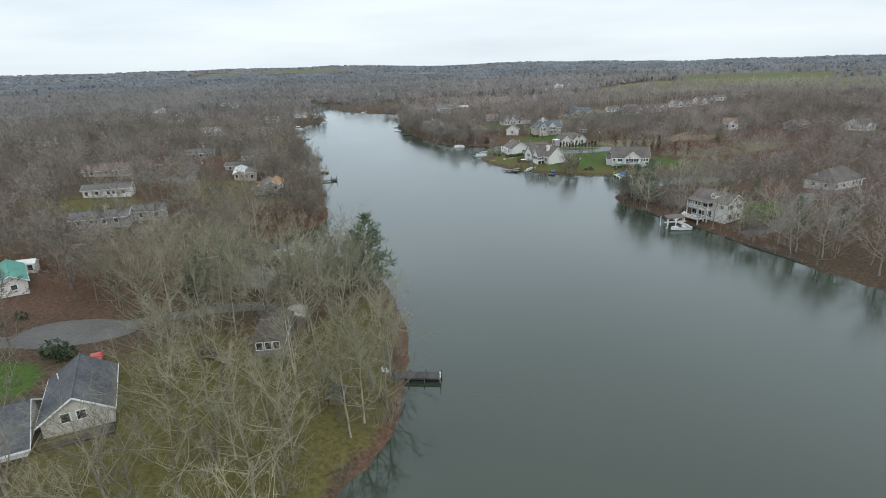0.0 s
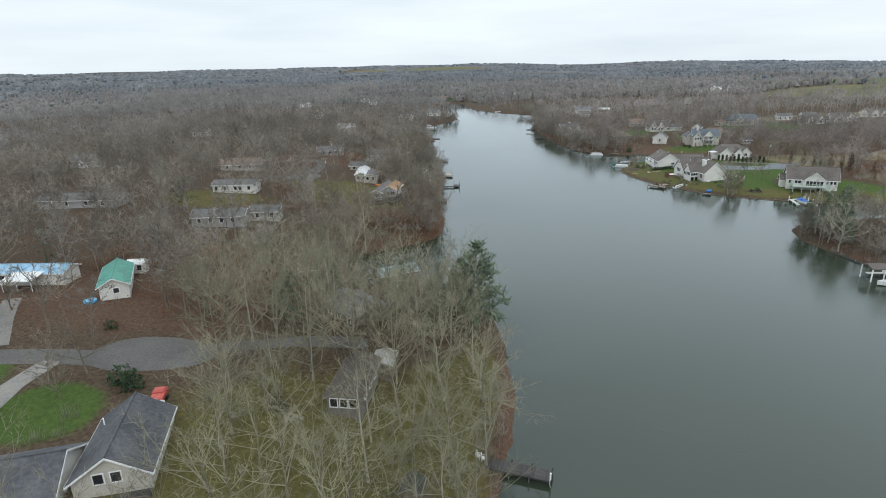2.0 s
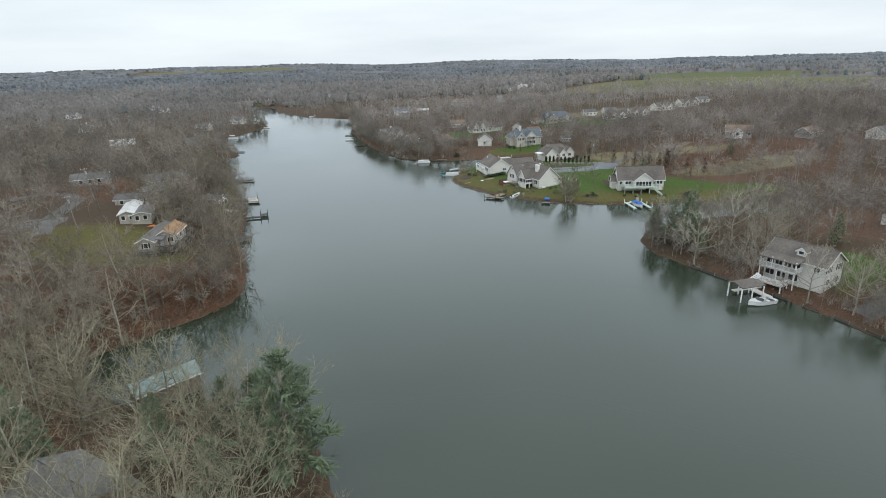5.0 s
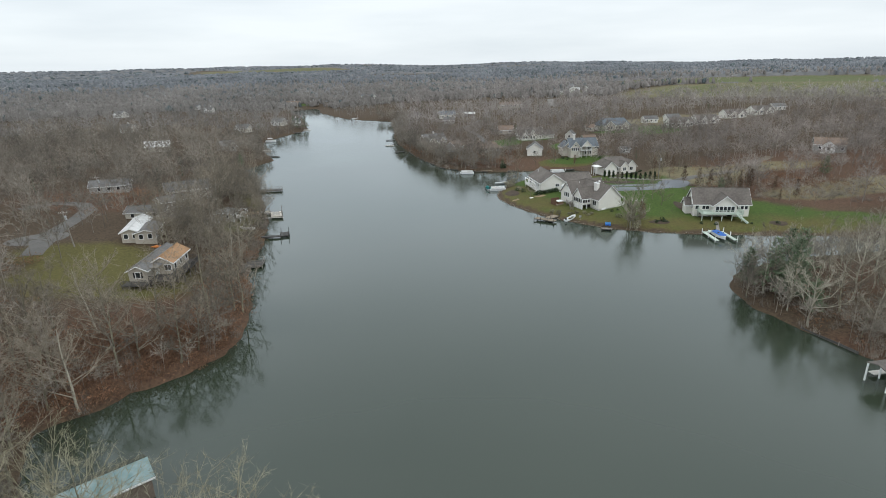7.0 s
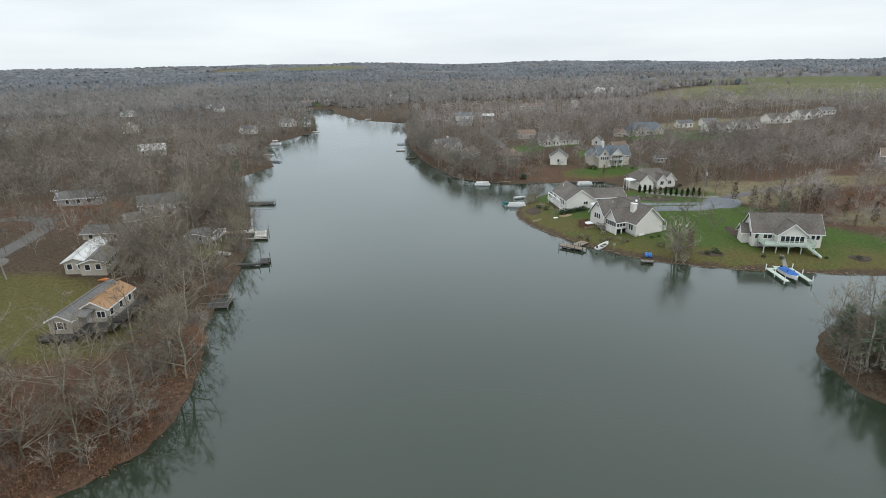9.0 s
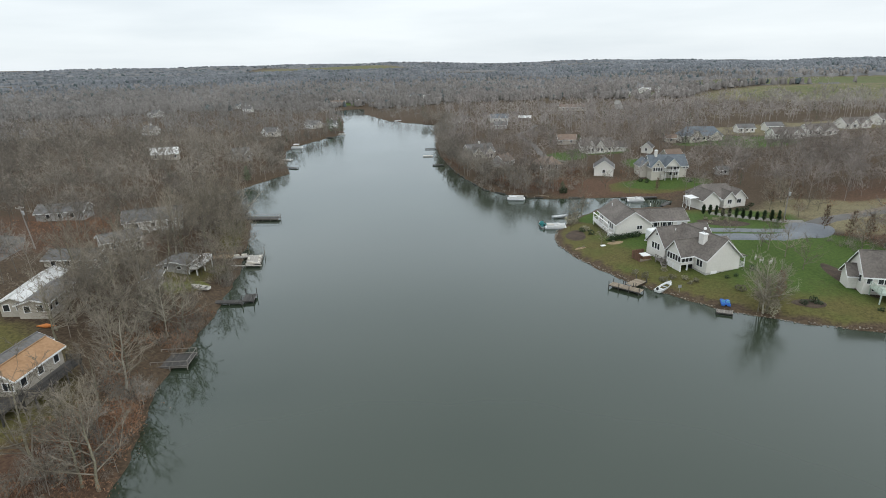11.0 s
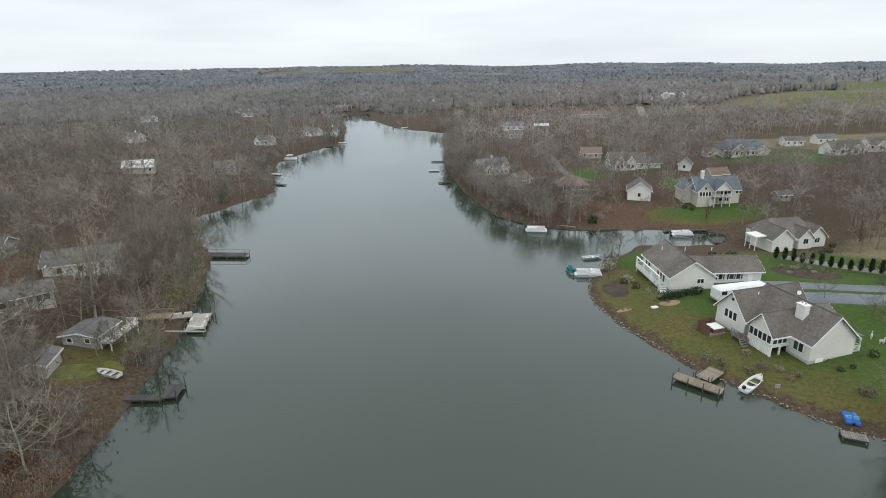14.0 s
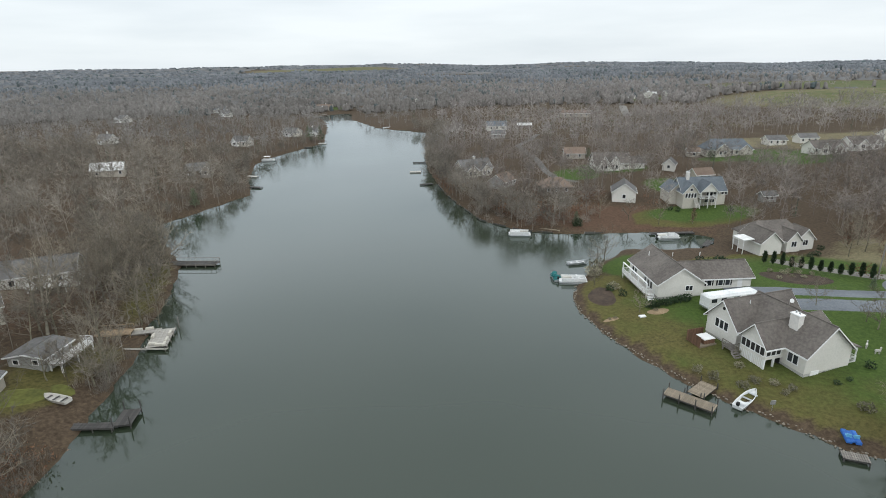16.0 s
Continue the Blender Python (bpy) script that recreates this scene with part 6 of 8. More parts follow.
# white camper parked behind the large house
rv = thing("camper_van", at(38.2, 270.4, 21), "long white camper with rounded roof parked by the hedge", "camper")
part("body", Geo().chamfer(-5.2, -1.25, 0.4, 5.2, 1.25, 2.95, 0.4), M_BOAT, rv)
for px in (-4.2, -2.2, 0.4, 3.2):
    part("window", Geo().box(px - 0.55, -1.28, 1.7, px + 0.55, -1.22, 2.4), M_GLASS, rv)
part("door", Geo().box(1.2, -1.28, 0.6, 1.9, -1.23, 2.5), M_TRIM, rv)
part("roof_vent", Geo().chamfer(-0.4, -0.4, 2.95, 0.4, 0.4, 3.1, 0.1), M_TRIM, rv)
for px in (-1.2, -2.1, 3.6):
    for s in (-1, 1):
        part("wheel", Geo().tube((px, s * 1.0, 0.4), (px, s * 1.25, 0.4), 0.4, 0.4, 12), M_BLACK, rv)
part("bumper", Geo().chamfer(-5.35, -1.1, 0.5, -5.2, 1.1, 0.8, 0.05), M_ALU, rv)

# hot tub with a brown surround
ht = thing("hot_tub", at(29.9, 257.6, 24), "brown boarded hot tub with a pale cover", "hot tub")
part("surround", Geo().chamfer(-1.7, -1.6, -0.8, 1.5, 1.5, 0.25, 0.05), M_WOOD_TAN, ht)
for k in range(10):
    part("board", Geo().box(-1.72, -1.5 + k * 0.31, -0.2, -1.65, -1.23 + k * 0.31, 1.75), M_CEDAR, ht)
    part("board", Geo().box(-1.65 + k * 0.31, 1.45, -0.2, -1.38 + k * 0.31, 1.52, 1.75), M_CEDAR, ht)
part("tub", Geo().chamfer(-0.7, -1.3, 0.2, 1.3, 0.7, 1.0, 0.1), M_CEDAR, ht)
part("cover", Geo().chamfer(-0.75, -1.35, 1.0, 1.35, 0.75, 1.16, 0.08), M_TRIM, ht)


def utility_pole(x, y, tall, lean=(0, 0), arm=True, transformer=True, label="weathered wooden utility pole with a transformer"):
    p = thing("utility_pole", at(x, y) @ pose(0, 0, 0, lean[0], lean[1], 0), label, "utility pole")
    part("pole", Geo().tube((0, 0, -1), (0, 0, tall), 0.17, 0.11, 9), M_POLE, p)
    if arm:
        part("crossarm", Geo().box(-1.1, -0.06, tall - 0.6, 1.1, 0.06, tall - 0.45), M_POLE, p)
        for k in (-1.0, -0.4, 0.4, 1.0):
            part("insulator", Geo().tube((k, 0, tall - 0.45), (k, 0, tall - 0.25), 0.05, 0.04, 6), M_TRIM, p)
    if transformer:
        part("transformer", Geo().tube((0.35, 0, tall - 2.2), (0.35, 0, tall - 1.3), 0.26, 0.26, 10).tube((0.35, 0, tall - 1.3), (0.35, 0, tall - 1.15), 0.26, 0.08, 10), M_ALU, p)


utility_pole(-77.6, 67.3, 9.0, (0, -6), False, False, "plain weathered pole leaning by the lane")
utility_pole(-111, 241.5, 10.5, (0, -7))
utility_pole(-94.5, 203, 9.0, (0, -6))
utility_pole(71.2, 284.8, 9.5, (0, 0), False, True)

# log pile in the yard
lp = thing("log_pile", at(-35.2, 73.4, -27), "untidy pile of cut logs and branches under trees", "log pile")
rl = random.Random(4)
for k in range(26):
    px, py, L = rl.uniform(-3.6, 3.6), rl.uniform(-0.9, 0.9), rl.uniform(1.0, 2.4)
    a, zz = rl.uniform(-0.5, 0.5), rl.uniform(0.1, 0.7)
    dx, dy = math.cos(a) * L / 2, math.sin(a) * L / 2
    part("log", Geo().tube((px - dx, py - dy, zz), (px + dx, py + dy, zz + rl.uniform(-0.15, 0.2)), 0.13, 0.11, 6), M_BARK, lp)

# pale deer ornaments on the lawn, as plain shapes
for k, (sx, sy) in enumerate(((54.2, 254.5), (55.8, 253.8), (53.6, 256.2))):
    tagged(part("lawn_ornament", Geo().chamfer(-0.5, -0.18, 0.55, 0.5, 0.18, 1.0, 0.12, at(sx, sy, 30 * k) @ Matrix.Scale(0.75, 4)).box(0.35, -0.1, 0.95, 0.6, 0.1, 1.5, at(sx, sy, 30 * k) @ Matrix.Scale(0.75, 4))
                .box(-0.42, -0.14, 0, -0.3, 0.14, 0.6, at(sx, sy, 30 * k) @ Matrix.Scale(0.75, 4)).box(0.3, -0.14, 0, 0.42, 0.14, 0.6, at(sx, sy, 30 * k) @ Matrix.Scale(0.75, 4)), M_WOOD_PALE), "plain white lawn ornament", "statue", "lawn ornaments")
tagged(part("yard_sign", Geo().box(-0.35, -0.03, 0.9, 0.35, 0.03, 1.5, at(33.7, 240.3, 10)).tube((0, 0, 0), (0, 0, 1.0), 0.03, 0.03, 5, at(33.7, 240.3, 10)), M_ALU), "small pale sign on a post by the bank", "sign")
tagged(part("sand_table", Geo().chamfer(-0.6, -0.35, 0, 0.6, 0.35, 0.25, 0.05, at(22.4, 266.6, 20)), M_TRIM), "low white board lying on the lawn", "board")
tagged(part("kayak", Geo().tube((-1.6, 0, 0.25), (0, 0, 0.3), 0.05, 0.4, 8, at(-76.2, 206.4, 10)).tube((0, 0, 0.3), (1.6, 0, 0.25), 0.4, 0.05, 8, at(-76.2, 206.4, 10)), M_ORANGE), "orange kayak lying behind a cottage", "kayak")


# ---- trees ----
def spike_soup(starts, ends, r0, r1, sides=3):
    """Tapered three-sided twigs as arrays: r1 of zero comes to a point."""
    s, e = np.asarray(starts, float), np.asarray(ends, float)
    d = e - s
    d /= np.linalg.norm(d, axis=1, keepdims=True) + 1e-9
    up = np.where(np.abs(d[:, 2:3]) > 0.9, [[1.0, 0, 0]], [[0, 0, 1.0]])
    a = np.cross(d, up); a /= np.linalg.norm(a, axis=1, keepdims=True) + 1e-9
    b = np.cross(d, a)
    n, r0 = len(s), np.broadcast_to(np.asarray(r0, float).reshape(-1, 1), (len(s), 1))
    base = [s + r0 * (a * math.cos(2 * math.pi * k / sides) + b * math.sin(2 * math.pi * k / sides)) for k in range(sides)]
    if np.ndim(r1) == 0 and r1 == 0:
        v = np.stack(base + [e], 1)
        f = np.array([[k, (k + 1) % sides, sides] for k in range(sides)])
    else:
        r1 = np.broadcast_to(np.asarray(r1, float).reshape(-1, 1), (n, 1))
        tip = [e + r1 * (a * math.cos(2 * math.pi * k / sides) + b * math.sin(2 * math.pi * k / sides)) for k in range(sides)]
        v = np.stack(base + tip, 1)
        f = np.array([t for k in range(sides) for t in ([k, (k + 1) % sides, sides + (k + 1) % sides], [k, sides + (k + 1) % sides, sides + k])])
    w = v.shape[1]
    return v.reshape(-1, 3), (f[None] + (np.arange(n) * w)[:, None, None]).reshape(-1, 3)


def merge(parts_):
    vs, fs, o = [], [], 0
    for v, f in parts_:
        vs.append(v); fs.append(f + o); o += len(v)
    return np.concatenate(vs), np.concatenate(fs)


def away(r, d, spread_, up):
    """Directions near d, bent by spread and lifted."""
    q = d + r.normal(0, spread_, d.shape)
    q[:, 2] += up
    return q / (np.linalg.norm(q, axis=1, keepdims=True) + 1e-9)


def slivers(r, s, e, half):
    """The finest twigs, one thin triangle each."""
    a = np.cross(e - s, r.normal(0, 1, s.shape))
    a /= np.linalg.norm(a, axis=1, keepdims=True) + 1e-9
    v = np.stack([s - a * half, s + a * half, e], 1).reshape(-1, 3)
    return v, np.arange(len(v)).reshape(-1, 3)


def bare_tree(seed, tall, limbs, subs, twigs, thick=0.2, wide=0.36, twig_r=0.034):
    """Trunk arrays and crown arrays of a leafless broadleaf tree: a forking trunk, limbs that sweep up, a rounded crown of twigs."""
    r = np.random.RandomState(seed)
    k = 7
    lean = r.normal(0, 0.035, 2)
    zz = np.linspace(-0.4, tall * 0.80, k)
    bend = np.cumsum(r.normal(0, 0.018 * tall, (k, 2)), 0) * 0.5
    axis = np.stack([bend[:, 0] + lean[0] * zz, bend[:, 1] + lean[1] * zz, zz], -1)
    rad = thick * (1 - np.linspace(0, 0.88, k)) ** 0.8
    rad[0] *= 1.35
    trunk = merge([spike_soup(axis[i:i + 1], axis[i + 1:i + 2], rad[i:i + 1], rad[i + 1:i + 2], 6) for i in range(k - 1)])
    t = r.uniform(0.18, 0.95, limbs)
    s0 = np.stack([np.interp(t * tall * 0.80, zz, axis[:, j]) for j in range(3)], -1)
    az = np.arange(limbs) * 2.4 + r.uniform(-0.5, 0.5, limbs)
    d0 = np.stack([np.cos(az), np.sin(az), 0.45 + 1.0 * t ** 2 + r.normal(0, 0.15, limbs)], -1)
    d0 /= np.linalg.norm(d0, axis=1, keepdims=True)
    L = tall * wide * (1.15 - 0.62 * t) * r.uniform(0.8, 1.2, limbs) + 0.8
    r0 = np.interp(t, np.linspace(0, 1, k), rad) * 0.66
    m0 = s0 + d0 * (L * 0.45)[:, None]
    d1 = away(r, d0, 0.2, 0.42)
    e0 = m0 + d1 * (L * 0.6)[:, None]
    crown = [spike_soup(s0, m0, r0, r0 * 0.66, 4), spike_soup(m0, e0, r0 * 0.66, 0, 4)]
    # branches off the limbs
    i = np.repeat(np.arange(limbs), subs)
    u = r.uniform(0.25, 0.98, len(i))
    s1 = np.where((u < 0.45)[:, None], s0[i] + (m0 - s0)[i] * (u / 0.45)[:, None], m0[i] + (e0 - m0)[i] * ((u - 0.45) / 0.55)[:, None])
    db = away(r, d1[i], 0.62, 0.15)
    Lb = L[i] * r.uniform(0.25, 0.48, len(i)) * (1.15 - 0.45 * u)
    e1 = s1 + db * Lb[:, None]
    crown.append(spike_soup(s1, e1, np.maximum(r0[i] * 0.40, twig_r * 1.5), 0))
    j = np.repeat(np.arange(len(i)), twigs)
    u2 = r.uniform(0.3, 1.0, len(j))
    s2 = s1[j] + (e1 - s1)[j] * u2[:, None]
    dt = away(r, db[j], 0.75, 0.1)
    e2 = s2 + dt * (Lb[j] * r.uniform(0.22, 0.48, len(j)) + 0.15)[:, None]
    crown.append(slivers(r, s2, e2, twig_r))
    return trunk, merge(crown)


def far_tree(seed, tall, limbs=11, twigs=6, fine=0.05, stem=0.17, broad=0.30):
    """A light leafless tree for the deep woods, in one piece: limbs fan out to a domed shell of short twigs."""
    r = np.random.RandomState(seed)
    top = np.array([[r.normal(0, 0.4), r.normal(0, 0.4), tall * 0.72]])
    out = [spike_soup(np.array([[0, 0, -0.5]]), top, stem, 0.03, 4)]
    t = r.uniform(0.38, 0.95, limbs)
    az = np.arange(limbs) * 2.4 + r.uniform(-0.5, 0.5, limbs)
    s = top * t[:, None]
    # limb ends lie on an uneven dome
    q = np.sqrt((np.arange(limbs) + 0.5) / limbs)
    rise = np.cos(q * 1.75)
    e = np.stack([np.cos(az) * np.sin(q * 1.6), np.sin(az) * np.sin(q * 1.6), rise], -1) * r.uniform(0.72, 1.08, (limbs, 1)) * [tall * broad, tall * broad, tall * 0.38] + [top[0, 0], top[0, 1], tall * 0.58]
    d = e - s
    L = np.linalg.norm(d, axis=1)
    d /= L[:, None]
    out.append(slivers(r, s, e, 0.055))
    i = np.repeat(np.arange(limbs), twigs)
    u = 1 - 0.75 * r.rand(len(i)) ** 1.5
    s1 = s[i] + (e - s)[i] * u[:, None]
    reach = tall * r.uniform(0.055, 0.15, len(i))
    e1 = s1 + away(r, d[i], 0.8, 0.1) * reach[:, None]
    out.append(slivers(r, s1, e1, fine))
    return merge(out)


def conifer(seed, tall, whorls=22, per=7, wide=0.20, sprays=16, droop=-0.12, broad=0.26, inner=0.25):
    """Trunk arrays and needle arrays of a pine: whorls of limbs with flat, uneven sprays of needles."""
    r = np.random.RandomState(seed)
    trunk = spike_soup(np.array([[0, 0, -0.4]]), np.array([[0, 0, tall]]), tall * 0.014, 0.0, 7)
    limbs, needles = [], []
    for w in range(whorls):
        t = 0.16 + 0.84 * (w / (whorls - 1)) ** 0.9
        z = tall * min(t, 0.985)
        reach = tall * wide * (1.06 - t) ** 0.8 * r.uniform(0.75, 1.15) + 0.25
        for p in range(per):
            if r.rand() < 0.12:
                continue
            az = 2 * math.pi * (p + r.uniform(-0.3, 0.3)) / per + w * 0.7
            d = np.array([math.cos(az), math.sin(az), droop + 0.5 * t * t + r.normal(0, 0.06)])
            L = reach * r.uniform(0.65, 1.1)
            s, e = np.array([0, 0, z]), np.array([0, 0, z]) + d * L
            limbs.append((s, e))
            u = r.uniform(inner, 1.03, sprays)
            c = s + (e - s) * u[:, None] + r.normal(0, 0.05 * L + 0.04, (sprays, 3)) * [1, 1, 0.5]
            q = away(r, np.repeat(d[None], sprays, 0), 0.6, 0.1) * (0.20 * L + 0.26) * r.uniform(0.6, 1.3, (sprays, 1))
            side = np.cross(q, [0, 0, 1.0]); side /= np.linalg.norm(side, axis=1, keepdims=True) + 1e-9
            wd = np.linalg.norm(q, axis=1, keepdims=True) * broad
            needles.append(np.stack([c - side * wd, c + side * wd, c + q], 1).reshape(-1, 3))
    ls, le = np.array([a for a, b in limbs]), np.array([b for a, b in limbs])
    nv = np.concatenate(needles)
    return merge([trunk, spike_soup(ls, le, 0.035, 0)]), (nv, np.arange(len(nv)).reshape(-1, 3))


def tree_thing(name, trunk, crown, bark, leaf, label):
    """One tree of two parts, left below the origin's plane until it is copied."""
    t = thing(name, pose(0, 0, 0), label, "tree")
    for n, (v, f), m in (("trunk", trunk, bark), ("crown", crown, leaf)):
        o = new(n, tri_mesh(n, v, f, m))
        o.parent = t
    return t


BLOCKED = []      # (x, y, radius) kept free of trees
for o in list(scene.objects):
    if o.parent is None and o.type == "EMPTY" and o.get("category") in ("house", "mobile home", "cottage", "cabin", "garage", "annexe", "boathouse"):
        c = o.matrix_world.translation
        BLOCKED.append((c.x, c.y, 4.5 if c.y < 112 and -48 < c.x < -24 else 6.5 if o["category"] != "house" else 8.0))
BLOCKED += [(43, 255, 11), (36, 280, 9), (62, 302, 9), (70.8, 62.6, 4), (-28.6, 257, 4), (-60.8, 79.6, 9), (-53, 71, 5), (-46, 61, 7), (-42, 51, 6), (-38, 56, 5), (-50, 54, 8), (-62, 186, 7), (-60, 178, 6), (-67, 178, 7), (-73, 180, 6), (-28, 74, 5), (-17.9, 108.8, 4.2), (-14.5, 102, 3.5), (-60, 50, 8), (36, 267, 6), (-38.9, 128, 4), (-66, 195, 8)]
BLOCKED += [(-114, 173, 8), (-108, 166, 6), (-120, 174, 7), (-86, 91, 8), (-94, 92, 6), (-104, 91, 7), (-80, 90, 5), (-82, 204, 7), (-90, 204, 6), (-76, 186, 9), (-86, 188, 9), (-112, 228, 5), (-104, 210, 5), (-120, 244, 7), (-62, 180, 6), (-45, 50, 6), (-146, 206, 7), (118, 170, 6), (126, 174, 7), (110, 172, 6), (-108, 166, 8), (-112, 158, 6), (-82, 88, 7), (-76, 90, 6)]
BLOCKED += [(-70 - 0.5 * k, 56 + 2.6 * k, 3.5) for k in range(8)] + [(-75 - 8 * k, 76.5 - 1.8 * k, 5) for k in range(10)]
# gaps before the houses that show between the trees
for o in list(scene.objects):
    if o.parent is None and o.type == "EMPTY" and o.get("category") in ("house", "cottage", "garage") and o.matrix_world.translation.y > 200 and (o.matrix_world.translation.x > -60 or o.matrix_world.translation.y > 330):
        c = o.matrix_world.translation
        d = Vector((-c.x, -140, 0)).normalized()
        BLOCKED += [(c.x + d.x * k, c.y + d.y * k, 6.0) for k in ((9, 17) if c.y < 330 else (10,) if c.x < 20 else (10, 18, 26) if c.y > 425 else (10, 18))]
BLOCKED += [(-70, 231, 5.5), (-62, 230, 4.5), (-66, 226, 3.5), (-69, 252, 4.0), (-66, 246, 2.5), (-57, 204, 3.4), (-54, 199, 3.0), (-76, 258, 3)]
BLOCKED += [(-75, 172, 5), (-81, 178, 6), (-90, 182, 6), (-72, 236, 4), (-107, 208, 8), (-76, 262, 4)]
BLOCKED += [(-62, 182, 6.5), (-57, 176, 6), (-69, 181, 7), (-64, 173, 5), (-60, 168, 3.5), (-75, 196, 6)]
BLOCKED += [(-61, 183, 4), (-58, 186, 3.5), (-63, 178, 4), (-55, 190, 3)]
BLOCKED += [(26, 331, 5), (34, 333, 6), (42, 334, 6), (50, 333, 5), (34, 341, 5), (44, 341, 5), (-109, 237, 4), (-62, 226, 4), (-58, 224, 3.5), (-64, 221, 3), (-87.5, 242.5, 3.5), (-91, 259, 4.5), (-87, 256, 4), (-105, 230, 4), (-74, 226, 3)]
BLOCKED += [(81 + 2.1 * k, 600 + 16 * k, 9) for k in range(9)] + [(98, 298, 4), (110, 304, 4), (122, 314, 4)]
BLOCKED += [(78, 283, 7), (84, 289, 7), (92, 293, 6), (100, 296, 6), (112, 299, 6), (70, 275, 8)]
blocked = np.array(BLOCKED)


def free(x, y, margin=1.2):
    """Where a tree may stand: on land, off roofs, roads and lawns."""
    ok = shore_distance(x, y) > margin
    for bx, by, br in blocked:
        ok &= np.hypot(x - bx, y - by) > br
    return ok


def lawnish(x, y):
    k = np.zeros(x.shape)
    for e in LAWNS:
        k = np.maximum(k, ellipse(x, y, *e))
    for e in TAN + GREENFIELD + PASTURE:
        k = np.maximum(k, ellipse(x, y, *e))
    return k


def scatter(x0, x1, y0, y1, step, seed, keep=1.0, margin=1.2):
    r = np.random.RandomState(seed)
    gx, gy = np.meshgrid(np.arange(x0, x1, step), np.arange(y0, y1, step))
    x, y = gx.ravel() + r.uniform(-0.48, 0.48, gx.size) * step, gy.ravel() + r.uniform(-0.48, 0.48, gx.size) * step
    ok = free(x, y, margin) & (r.rand(x.size) < keep) & (lawnish(x, y) < 0.4)
    return x[ok], y[ok]


near_kinds = []
for k in range(15):
    tall = (15.5, 13, 17, 11.5, 14, 16.2, 12.2, 9.5, 14.8)[k % 9]
    wide = (0.44, 0.5, 0.38, 0.46, 0.52, 0.4, 0.48, 0.5, 0.42)[k % 9]
    tk, cr = bare_tree(100 + k, tall, 15, 7, 11, 0.10 + tall * 0.006, wide, 0.022) if k < 9 else bare_tree(100 + k, tall * 0.88, 13, 7, 8, 0.09 + tall * 0.005, wide + 0.08, 0.016)
    pale = k in (2, 5, 11)
    near_kinds.append(tree_thing("bare_tree", tk, cr, M_PALEBARK if pale else M_BARK, M_PALEBARK if k == 5 else M_TWIG_BROWN if k < 9 else M_TWIG,
                                 "leafless tree with pale mottled bark" if pale else "leafless broadleaf tree with grey-brown bark"))
near_spots = [(-33.5, 93.5, -62), (-30.5, 98.5, -62), (-43, 95, -62), (-35, 88, -62), (-29, 93, -62), (-45, 101, -62), (-31.5, 86, -62), (-39, 95.2, -62)]
for (x0, x1, y0, y1, step, seed, keep) in ((-62, -8, 38, 122, 4.9, 1, 0.97), (-70, -41, 122, 176, 5.9, 2, 0.97), (-74, -46, 176, 230, 5.3, 3, 0.95),
                                             (-92, -56, 228, 300, 5.6, 4, 0.9), (54, 88, 100, 204, 5.6, 5, 0.95)):
    xs_, ys_ = scatter(x0, x1, y0, y1, step, seed, keep, 1.6 if y1 == 122 else 0.4)
    near_spots += [(a, b, x0) for a, b in zip(xs_, ys_)]
rt, placed = random.Random(11), set()
for k, (x, y, zone) in enumerate(near_spots):
    kind = 9 + k % 6 if y < 124 and zone < 0 else (2, 5, 0, 5, 4, 2, 5, 7)[k % 8] if zone > 0 else (0, 1, 3, 4, 6, 7, 8, 0, 3, 6, 2)[k % 11]
    src = near_kinds[kind]
    s = rt.uniform(0.7, 1.08) * (0.85 if zone > 0 else 1.0)
    m = pose(x, y, ground_at(x, y) - 0.05, rt.uniform(-4, 4), rt.uniform(-4, 4), rt.uniform(0, 360)) @ Matrix.Scale(s, 4)
    if kind not in placed:
        placed.add(kind)
        src.matrix_world = m
    else:
        c = copy_thing(src, m)
        c.matrix_basis = m
